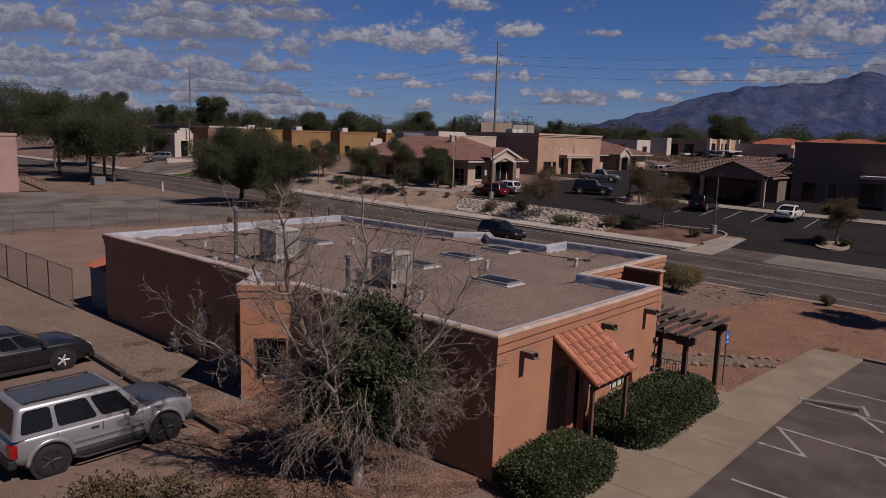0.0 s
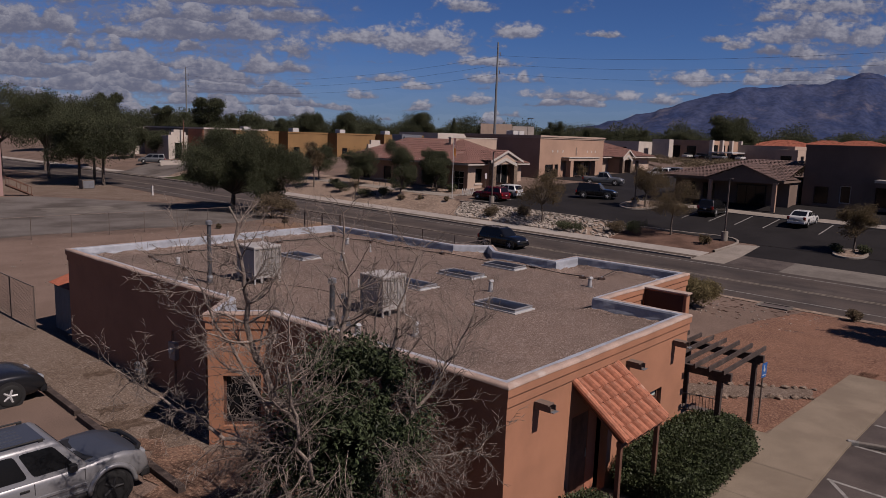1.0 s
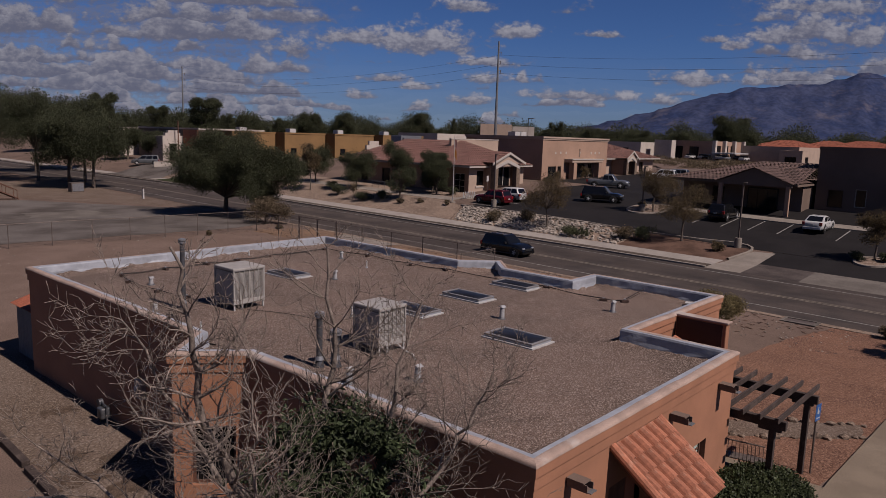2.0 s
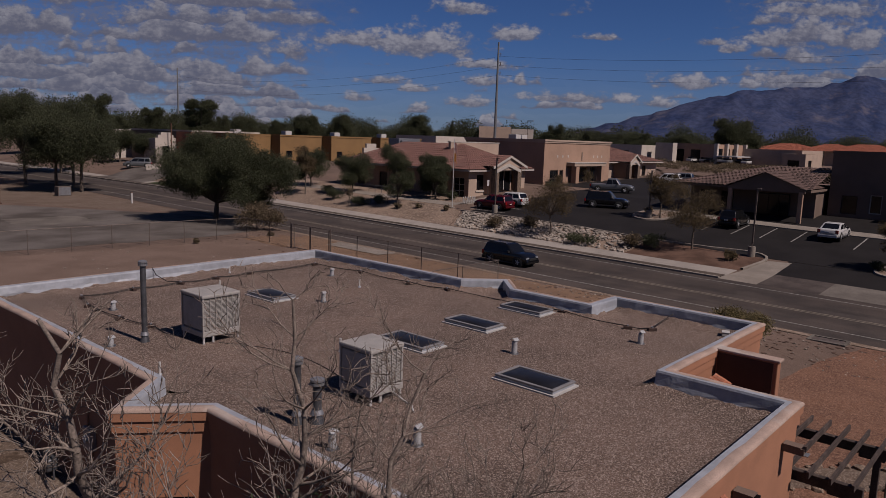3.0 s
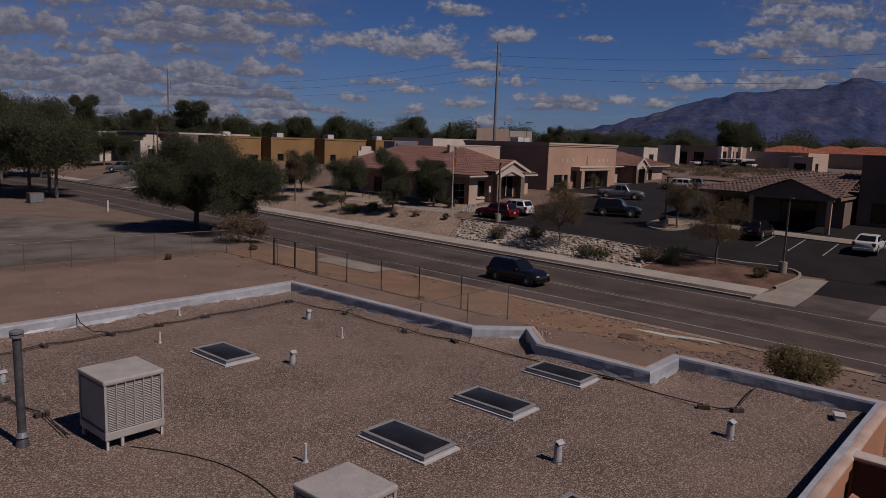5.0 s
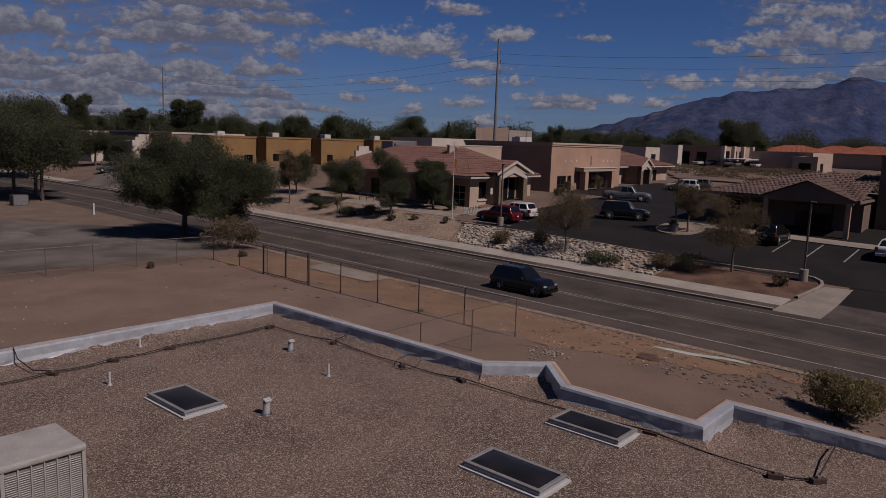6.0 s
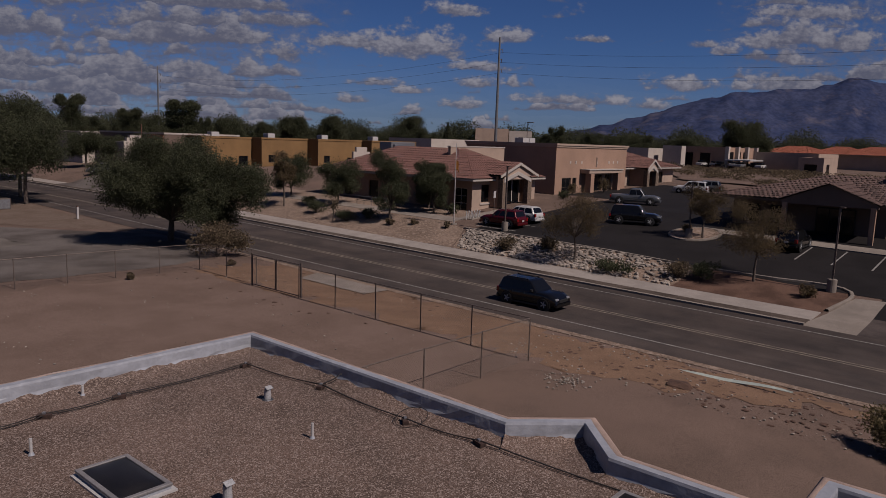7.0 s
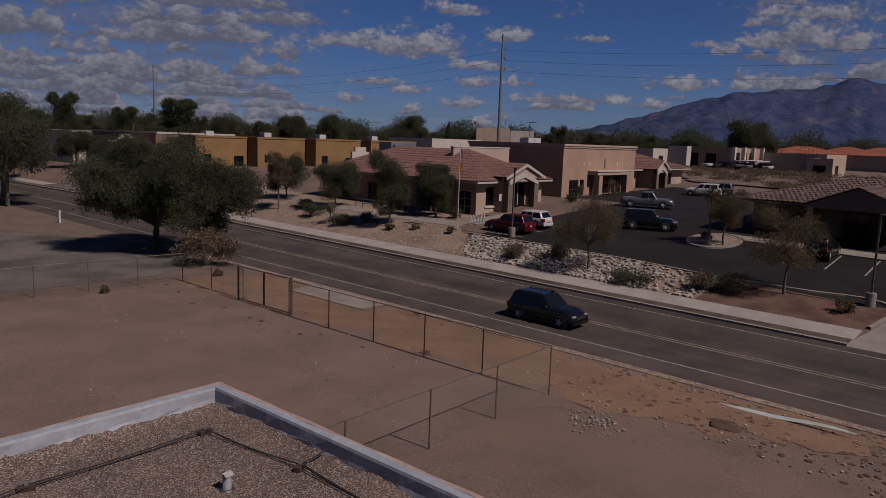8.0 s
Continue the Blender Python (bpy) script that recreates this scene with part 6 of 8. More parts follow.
def make_shrubs():
    rnd = random.Random(9)
    make_shrub(on_land(27.6, 7.8), 2.9, 1.65, 1, "sprawling yellowish olive desert shrub near the road", "scrub_yellow", 20000, 0.045)
    make_shrub(on_land(31.5, 52.6), 4.6, 2.6, 2, "grey-brown dry scrub under the roadside tree", "scrub", 4200, 0.1)
    make_shrub(on_land(-7.0, 4.3), 3.6, 0.9, 3, "dry olive-grey grassy shrub beside the parked car", "leaf_autumn", 6000, 0.06)
    make_shrub(on_land(-5.0, 2.6), 1.6, 0.6, 4, "dry olive-grey grassy shrub under the tree", "leaf_autumn", 1800, 0.05)
    make_shrub(on_land(0.1, -0.9), 0.9, 0.45, 5, "small flowering border plant by the wall", "leaf_autumn", 700, 0.04)
    beds = ((51.0, 40.0, 2.2, 1.4, "scrub"), (50.6, 30.0, 3.6, 1.0, "leaf_far"), (51.7, 25.2, 2.4, 1.3, "scrub"), (52.4, 23.6, 2.2, 1.4, "leaf_far"), (52.4, 16.8, 1.3, 0.9, "leaf_autumn"),
            (51.9, 61.2, 2.6, 1.3, "leaf_far"), (53.3, 59.6, 2.8, 1.2, "leaf_far"), (52.6, 67.0, 2.6, 1.5, "leaf_far"), (54.6, 70.5, 2.2, 1.2, "leaf_far"), (52.6, 55.4, 1.0, 0.7, "scrub"), (53.6, 53.2, 0.9, 0.6, "scrub"),
            (54.0, 49.2, 0.8, 0.7, "scrub"), (52.5, 36.8, 2.4, 1.3, "scrub"), (55.4, 6.9, 1.2, 0.9, "leaf_far"), (55.9, 5.0, 1.2, 0.9, "leaf_far"), (57.5, 60, 3.0, 1.7, "leaf_far"), (59.5, 53.5, 2.2, 1.3, "leaf_far"),
            (30.1, 48.6, 0.7, 0.5, "scrub"), (22.2, 47.2, 0.6, 0.45, "scrub"), (83.5, 53.2, 1.6, 1.5, "leaf_autumn"), (90, 52.2, 2.0, 2.2, "leaf_autumn"), (76.5, 50.4, 1.6, 1.2, "leaf_far"), (65.5, 30.5, 1.4, 0.9, "scrub"))
    for i, (x, y, w, h, leaf) in enumerate(beds):
        make_shrub(on_land(x, y), w, h, 20 + i, "dusty rounded shrub in the landscaping bed", leaf, int(500 + 500 * w), 0.07)
    # riprap: pale rocks on the bank
    bed = thing("riprap_bed", "bank of loose pale riprap stones", "rocks")
    protos = []
    for i in range(8):
        bm = boulder((0, 0, 0), 0.2, rnd)
        protos.append(mesh_of("rock", bm, M["rock"]))
    spots = []
    while len(spots) < 1500:
        x, y = rnd.uniform(49.9, 54.4), rnd.uniform(25.2, 47.0)
        if y > 44.6 + (x - 49.8) * 0.5 or (y < 29 and rnd.random() < 0.6):
            continue
        spots.append((x, y))
    spots.sort(key=lambda p: p[0])
    for x, y in spots[:300]:
        o = new("rock", protos[rnd.randrange(8)])
        o.parent = bed
        s = rnd.uniform(0.6, 1.25)
        o.matrix_basis = Matrix.Translation(on_land(x, y, 0.0)) @ Matrix.Rotation(rnd.uniform(0, 6), 4, "Z") @ Matrix.Diagonal((s, s * rnd.uniform(0.7, 1.2), s, 1))
    vs, fs = [], []
    for x, y in spots[300:]:
        me = protos[rnd.randrange(8)]
        s = rnd.uniform(0.6, 1.25)
        m = Matrix.Translation(on_land(x, y, 0.0)) @ Matrix.Rotation(rnd.uniform(0, 6), 4, "Z") @ Matrix.Diagonal((s, s * rnd.uniform(0.7, 1.2), s, 1))
        k = len(vs)
        vs += [tuple(m @ v.co) for v in me.vertices]
        fs += [tuple(k + i for i in p.vertices) for p in me.polygons]
    me = bpy.data.meshes.new("rock_fill")
    me.from_pydata(vs, [], fs)
    me.materials.append(M["rock"])
    o = new("rock_fill", me)
    o.parent = bed
    tagged(o, kind="stuff")
    # pebbles and dark droppings of earth by the road, and a small pile
    vs, fs = [], []
    src = [mesh_of("pebble", boulder((0, 0, 0), 0.06, rnd), M["rock"]) for _ in range(4)]
    for i in range(900):
        if i < 120:
            x, y = rnd.gauss(25.5, 0.45), rnd.gauss(18.7, 0.45)
        elif i < 560:
            x, y = rnd.uniform(26.5, 33.8), rnd.uniform(2, 24)
        else:
            x, y = rnd.uniform(3, 33), rnd.uniform(22, 52)
        s = rnd.uniform(0.25, 1.15) if i < 560 else rnd.uniform(0.3, 0.9)
        me = src[rnd.randrange(4)]
        m = Matrix.Translation(on_land(x, y, 0.01)) @ Matrix.Diagonal((s, s, s, 1))
        k = len(vs)
        vs += [tuple(m @ v.co) for v in me.vertices]
        fs += [tuple(k + j for j in p.vertices) for p in me.polygons]
    me = bpy.data.meshes.new("pebbles")
    me.from_pydata(vs, [], fs)
    me.materials.append(M["rock"])
    tagged(new("pebbles", me), "scattered pale pebbles on the bare dirt", "pebbles", kind="stuff")
    clods = mat("dark_earth_clods", (0.15, 0.085, 0.058), 0.95, var=0.3, scale=3, bump=0.3)
    vs, fs = [], []
    src = [mesh_of("clod", boulder((0, 0, 0), 0.11, rnd, None, 0.2), clods) for _ in range(4)]
    for i in range(520):
        x, y = (rnd.uniform(26.8, 33.2), rnd.uniform(1.5, 22)) if i < 420 else (rnd.uniform(24, 33), rnd.uniform(30, 50))
        s = rnd.uniform(0.3, 1.5)
        me = src[rnd.randrange(4)]
        m = Matrix.Translation(on_land(x, y, -0.01)) @ Matrix.Rotation(rnd.uniform(0, 6), 4, "Z") @ Matrix.Diagonal((s, s * 0.7, s * 0.7, 1))
        k = len(vs)
        vs += [tuple(m @ v.co) for v in me.vertices]
        fs += [tuple(k + j for j in p.vertices) for p in me.polygons]
    me = bpy.data.meshes.new("earth_clods")
    me.from_pydata(vs, [], fs)
    me.materials.append(clods)
    tagged(new("earth_clods", me), "dark clods and tufts on the bare dirt", "clods", kind="stuff")
    o = new("earth_mound", mesh_of("earth_mound", boulder((28.8, 15.5, land(28.8, 15.5) - 0.12), 0.6, rnd, None, 0.22), clods))
    tagged(o, "low dark heap of dug earth", "earth heap")
    bm = bmesh.new()
    rim = []
    for k in range(13):
        t = k / 12
        w = 0.02 + 0.11 * math.sin(math.pi * t) ** 0.8
        rim.append([bm.verts.new((s * w + 0.08 * math.sin(t * 5), -2.4 + 4.8 * t, 0.05 + dz + 0.03 * math.sin(t * 9))) for s, dz in ((-1, 0.0), (1, 0.05), (1, 0.035), (-1, -0.015))])
    for a, b in zip(rim, rim[1:]):
        for i in range(4):
            j = (i + 1) % 4
            bm.faces.new((a[i], a[j], b[j], b[i]))
    bm.faces.new(rim[0][::-1]), bm.faces.new(rim[-1])
    bmesh.ops.recalc_face_normals(bm, faces=bm.faces[:])
    o = new("fallen_board", mesh_of("fallen_board", bm, mat("pale_green_plastic", (0.62, 0.7, 0.62), 0.6, var=0.15, scale=3, bump=0.05)))
    o.matrix_basis = Matrix.Translation(on_land(32.0, 14.6, 0.02)) @ Matrix.Rotation(-0.04, 4, "X")
    tagged(o, "long pale bent strip lying on the dirt by the road", "board")
    structure("ramp_slab", rough_edge([(31.2, 36.2), (33.7, 36.6), (33.7, 43.6), (31.2, 42.4)], 0.05, 0.05, 1.0, 12), M["concrete"], "pale concrete crossing slab by the road", "slab")


make_shrubs()
make_yard_corner()


# ---- vehicles ----
def paint(name, col, metal=0.35, rough=0.28):
    return mat(name, col, rough, metal, var=0.06, scale=1.5, fine=30, bump=0, spec=0.6)


TAIL = mat("red_tail_lamp", (0.35, 0.01, 0.012), 0.2, var=0.1, bump=0, spec=0.6)
LAMP = mat("clear_headlamp", (0.4, 0.41, 0.43), 0.1, var=0.1, bump=0, spec=0.7)
TRIM = mat("black_plastic_trim", (0.025, 0.025, 0.026), 0.6, var=0.1, bump=0)
RIM = mat("alloy_rim", (0.8, 0.8, 0.8), 0.35, metal=0.2, var=0.1, bump=0)


def make_wheel(car, x, y, r, rim_mat=None):
    w = new("wheel")
    w.parent = car
    w.matrix_basis = Matrix.Translation((x, y, r))
    s = 1 if y > 0 else -1
    bm = bmesh.new()
    ring = [(0.0, -0.11, 0.62), (0.0, -0.115, 0.9), (0, -0.09, 1.0), (0, 0.09, 1.0), (0, 0.115, 0.9), (0, 0.115, 0.62)]
    n = 22
    g = [[bm.verts.new((math.cos(a) * r * k, yy, math.sin(a) * r * k)) for _, yy, k in ring] for a in (2 * math.pi * i / n for i in range(n))]
    for i in range(n):
        a, b = g[i], g[(i + 1) % n]
        for k in range(len(ring) - 1):
            bm.faces.new((a[k], a[k + 1], b[k + 1], b[k]))
    bmesh.ops.recalc_face_normals(bm, faces=bm.faces[:])
    shade(part("tyre", bm, M["black"], w))
    bm = bmesh.new()
    tube(bm, (0, s * 0.02, 0), (0, s * 0.06, 0), r * 0.63, r * 0.63, 22)
    for i in range(5):
        a = 2 * math.pi * i / 5
        tube(bm, (0, s * 0.075, 0), (math.cos(a) * r * 0.6, s * 0.085, math.sin(a) * r * 0.6), r * 0.12, r * 0.09, 6)
    tube(bm, (0, s * 0.06, 0), (0, s * 0.1, 0), r * 0.16, r * 0.13, 10)
    part("rim", bm, rim_mat or RIM, w)


def make_car(name, label, at, rz, col, L=4.6, W=1.82, H=1.5, belt=0.92, hood=0.88, nose=0.68, cab=(-1.7, 0.95), roof=(-1.25, 0.2), deck=0.9, clear=0.2, r=0.33,
             axles=(-1.35, 1.38), splits=(0.0,), rails=False, spare_black=False, bed=None, rim_mat=None, arch=None, cat="car", roof_mat=None):
    """A car facing +x: rounded lower body, cabin with glass panels, wheels, lamps and trims.
    cab: where the cabin meets the belt (back, front); roof: back and front of the roof; deck: height of the tail."""
    c = thing(name, label, cat, at, rz)
    h = L / 2
    # body: cross-sections lofted from tail to nose
    tops = ((-h, deck - 0.2), (-h + 0.05, deck - 0.06), (-h + 0.16, deck), (max(cab[0], -h + 0.2), belt), (cab[1], belt), (cab[1] + 0.22, hood + 0.015), (h - 0.55, (hood + nose) / 2 + 0.07), (h - 0.2, nose), (h - 0.06, nose - 0.07), (h, nose - 0.2))
    xs = sorted({-h, -h + 0.03, -h + 0.09, -h + 0.2, h - 0.2, h - 0.1, h - 0.04, h, cab[1] + 0.02, cab[1] + 0.12, cab[1] + 0.22, *(-h + 0.35 + k * (L - 0.7) / 16 for k in range(17))})
    bm = bmesh.new()
    rings = []
    for x in xs:
        e = max(0.0, (abs(x) - (h - 0.6)) / 0.6)
        w = W / 2 * (1 - 0.16 * e ** 2.4)
        t = line_at(x, *tops)
        b = clear + 0.02 + 0.16 * e ** 2
        mid = b + (t - b) * 0.55
        crown = 0.035 * (1 - e)
        half = [(0.0, b), (w * 0.84, b), (w * 0.955, b + 0.07), (w * 0.99, b + (mid - b) * 0.6), (w, mid), (w * 0.985, t - 0.12), (w * 0.95, t - 0.035), (w * 0.88, t), (w * 0.5, t + crown), (0.0, t + crown * 1.25)]
        rings.append([bm.verts.new((x, y, z)) for y, z in half] + [bm.verts.new((x, -y, z)) for y, z in half[-2:0:-1]])
    n = len(rings[0])
    for a, b, x in zip(rings, rings[1:], xs):
        for i in range(n):
            f = bm.faces.new((a[i], a[(i + 1) % n], b[(i + 1) % n], b[i]))
            # the bonnet, coloured like the roof panel
            if roof_mat and x > cab[1] and 7 <= i <= 10:
                f.material_index = 1
    bm.faces.new(rings[0][::-1]), bm.faces.new(rings[-1])
    bmesh.ops.recalc_face_normals(bm, faces=bm.faces[:])
    shade(part("body", bm, [col, roof_mat] if roof_mat else col, c))
    # cabin
    wb, wt = W / 2 - 0.045, W / 2 - 0.2
    q = {}
    for i, (xb, xr) in enumerate(zip(cab, roof)):
        for s in (-1, 1):
            q[i, s, 0] = Vector((xb, s * wb, belt - 0.04))
            q[i, s, 1] = Vector((xr, s * wt, H))
    bm = bmesh.new()
    rings = []
    for u, inset in ((0.0, 0.0), (0.5, 0.0), (0.86, 0.0), (0.95, 0.02), (0.985, 0.07), (1.0, 0.16), (1.012, 0.4)):
        k = min(u, 1.0)
        x0, x1 = cab[0] + (roof[0] - cab[0]) * k + inset, cab[1] + (roof[1] - cab[1]) * k - inset
        w = wb + (wt - wb) * k - inset
        z = belt - 0.04 + (H - belt + 0.04) * u
        ring = []
        for sx, sy, a0 in ((x1, w, 0.0), (x0, w, 0.5), (x0, -w, 1.0), (x1, -w, 1.5)):
            rad = 0.1
            cx, cy = sx + (-rad if sx == x1 else rad), sy + (-rad if sy > 0 else rad)
            for k_ in range(5):
                an = math.pi * (a0 + 0.125 * k_)
                ring.append(bm.verts.new((cx + rad * math.cos(an), cy + rad * math.sin(an), z)))
        rings.append(ring)
    for a, b in zip(rings, rings[1:]):
        for i in range(20):
            bm.faces.new((a[i], a[(i + 1) % 20], b[(i + 1) % 20], b[i]))
    bm.faces.new(rings[-1])
    shade(part("cabin", bm, col, c))
    part("roof_panel", box((roof[0] + 0.14, -wt + 0.14, H - 0.004), (roof[1] - 0.14, wt - 0.14, H + 0.014), 0.012), roof_mat or col, c)
    if roof_mat:
        for i in range(5):
            y = -0.36 + i * 0.18
            part("roof_rib", box((roof[0] + 0.3, y - 0.015, H + 0.012), (roof[1] - 0.45, y + 0.015, H + 0.024), 0.004), roof_mat, c)
        part("cowl", box((cab[1] - 0.06, -W / 2 + 0.25, belt + 0.005), (cab[1] + 0.16, W / 2 - 0.25, belt + 0.045), 0.015), TRIM, c)
        part("bonnet_guard", sweep([(h - 0.2, -W / 2 + 0.22, nose + 0.02), (h - 0.08, -W / 2 + 0.4, nose + 0.03), (h - 0.04, 0, nose + 0.03), (h - 0.08, W / 2 - 0.4, nose + 0.03), (h - 0.2, W / 2 - 0.22, nose + 0.02)], 0.05, 8), TRIM, c, "black bonnet guard")

    def pane(name_, a, b, c2, d, lift, mt=None):
        nrm = (b - a).cross(d - a).normalized()
        # rounded corners
        ps = (a, b, c2, d)
        line = []
        for i, p in enumerate(ps):
            e0, e1 = ps[i - 1] - p, ps[(i + 1) % 4] - p
            r0 = min(0.07, e0.length * 0.3, e1.length * 0.3)
            p0, p1 = p + e0.normalized() * r0, p + e1.normalized() * r0
            line += [p0, p0.lerp(p1, 0.5).lerp(p, 0.42), p1]
        bm_ = bmesh.new()
        lo = [bm_.verts.new(p - nrm * 0.02) for p in line]
        hi = [bm_.verts.new(p + nrm * lift) for p in line]
        bm_.faces.new(lo[::-1]), bm_.faces.new(hi)
        for i in range(len(line)):
            j = (i + 1) % len(line)
            bm_.faces.new((lo[i], lo[j], hi[j], hi[i]))
        part(name_, bm_, mt or M["glass_dark"], c)

    for s in (-1, 1):
        a0, b0, b1, a1 = q[0, s, 0], q[1, s, 0], q[1, s, 1], q[0, s, 1]
        cuts = [0.0, *[(x - cab[0]) / (cab[1] - cab[0]) for x in splits], 1.0]
        for k in range(len(cuts) - 1):
            t0, t1 = cuts[k] + (0.05 if k == 0 else 0.018), cuts[k + 1] - (0.07 if k == len(cuts) - 2 else 0.018)

            def pt(t, u):
                lo_, hi_ = a0.lerp(b0, t), a1.lerp(b1, t)
                return lo_.lerp(hi_, u)
            corners = [pt(t0, 0.14), pt(t1, 0.14), pt(t1, 0.84), pt(t0, 0.84)]
            if s > 0:
                corners = [corners[1], corners[0], corners[3], corners[2]]
            pane("side_window", *corners, 0.006)
        part("mirror", box((cab[1] - 0.45, s * (W / 2 + 0.02) - 0.08, belt - 0.02), (cab[1] - 0.3, s * (W / 2 + 0.02) + 0.08, belt + 0.14), 0.03), TRIM, c)
        for x in (*splits, cab[1] - 0.12):
            part("door_seam", box((x - 0.005, s * (W / 2 - 0.008) - 0.006, clear + 0.16), (x + 0.007, s * (W / 2 - 0.004) + 0.006, belt - 0.06)), TRIM, c)
        for x in splits:
            part("door_handle", box((x - 0.28, s * (W / 2 + 0.004) - 0.012, belt - 0.18), (x - 0.1, s * (W / 2 + 0.004) + 0.012, belt - 0.14), 0.006), TRIM if spare_black else col, c)
        part("rub_strip", box((axles[0] + r + 0.1, s * (W / 2 - 0.005) - 0.012, 0.5), (axles[1] - r - 0.1, s * (W / 2 - 0.005) + 0.012, 0.56), 0.005), col, c)
        part("sill", box((axles[0] + r + 0.05, s * (W / 2 - 0.03) - 0.02, clear - 0.02), (axles[1] - r - 0.05, s * (W / 2 - 0.03) + 0.02, clear + 0.1), 0.01), TRIM, c)
        if arch:
            part("running_board", sweep([(axles[0] + r + 0.12, s * (W / 2 - 0.02), clear + 0.02), (axles[0] + r + 0.3, s * (W / 2 + 0.1), clear - 0.02), (axles[1] - r - 0.3, s * (W / 2 + 0.1), clear - 0.02), (axles[1] - r - 0.12, s * (W / 2 - 0.02), clear + 0.02)], 0.035, 8), TRIM, c, "black tubular running board")
            part("side_moulding", box((axles[0] + r + 0.15, s * (W / 2 + 0.012) - 0.012, 0.66), (axles[1] - r - 0.15, s * (W / 2 + 0.012) + 0.012, 0.72), 0.008), col, c)
        part("headlight", box((h - 0.3, s * (W / 2 - 0.32) - 0.15, nose - 0.16), (h - 0.025, s * (W / 2 - 0.32) + 0.15, nose - 0.03), 0.045), LAMP, c)
        part("tail_light", box((-h - 0.012, s * (W / 2 - 0.17) - 0.12, deck - 0.36), (-h + 0.16, s * (W / 2 - 0.17) + 0.13, deck - 0.06), 0.03), TAIL, c)
        for x in axles:
            bm = bmesh.new()
            tube(bm, (x, s * (W / 2 - 0.24), r), (x, s * (W / 2 + 0.003), r), r + 0.085, r + 0.085, 24)
            part("wheel_arch", bm, TRIM, c)
            if arch:
                rr = r + 0.12
                bm = sweep([(x + math.cos(math.pi * k / 16) * rr, s * (W / 2 + 0.012), r + math.sin(math.pi * k / 16) * rr) for k in range(17)], 0.06, 8)
                shade(part("arch_flare", bm, arch, c))
            make_wheel(c, x, s * (W / 2 - 0.09), r, rim_mat)
        if rails:
            bm = rod((roof[0] + 0.2, s * (wt - 0.1), H + 0.045), (roof[1] - 0.2, s * (wt - 0.1), H + 0.045), 0.02)
            for x in (roof[0] + 0.22, (roof[0] + roof[1]) / 2, roof[1] - 0.25):
                add_box(bm, (x - 0.05, s * (wt - 0.1) - 0.02, H - 0.02), (x + 0.05, s * (wt - 0.1) + 0.02, H + 0.045))
            part("roof_rail", bm, TRIM, c)
    # windscreen and rear glass
    def face_pane(name_, i, sgn, lo_, hi_, inset):
        a, b = q[i, -sgn, 0], q[i, sgn, 0]
        d, e = q[i, -sgn, 1], q[i, sgn, 1]

        def pt(t, u):
            return a.lerp(b, t).lerp(d.lerp(e, t), u)
        pane(name_, pt(inset, lo_), pt(1 - inset, lo_), pt(1 - inset, hi_), pt(inset, hi_), 0.006)
    face_pane("windscreen", 1, 1, 0.1, 0.9, 0.07)
    face_pane("rear_window", 0, -1, 0.16, 0.88, 0.09)
    part("front_bumper", box((h - 0.18, -W / 2 + 0.12, clear + 0.04), (h + 0.04, W / 2 - 0.12, clear + 0.26), 0.05), TRIM if spare_black else col, c)
    part("rear_bumper", box((-h - 0.05, -W / 2 + 0.1, clear + 0.06), (-h + 0.14, W / 2 - 0.1, clear + 0.3), 0.05), TRIM if spare_black else col, c)
    part("grille", box((h - 0.05, -0.45, clear + 0.3), (h + 0.015, 0.45, nose - 0.1), 0.02), TRIM, c)
    part("number_plate", box((-h - 0.06, -0.16, clear + 0.42), (-h - 0.03, 0.16, clear + 0.55), 0.004), M["white_metal"], c, "blank pale plate")
    if bed:
        part("load_bed", box((-h + 0.12, -W / 2 + 0.12, belt - 0.02), (cab[0] - 0.08, W / 2 - 0.12, belt + 0.012)), TRIM, c)
    return c


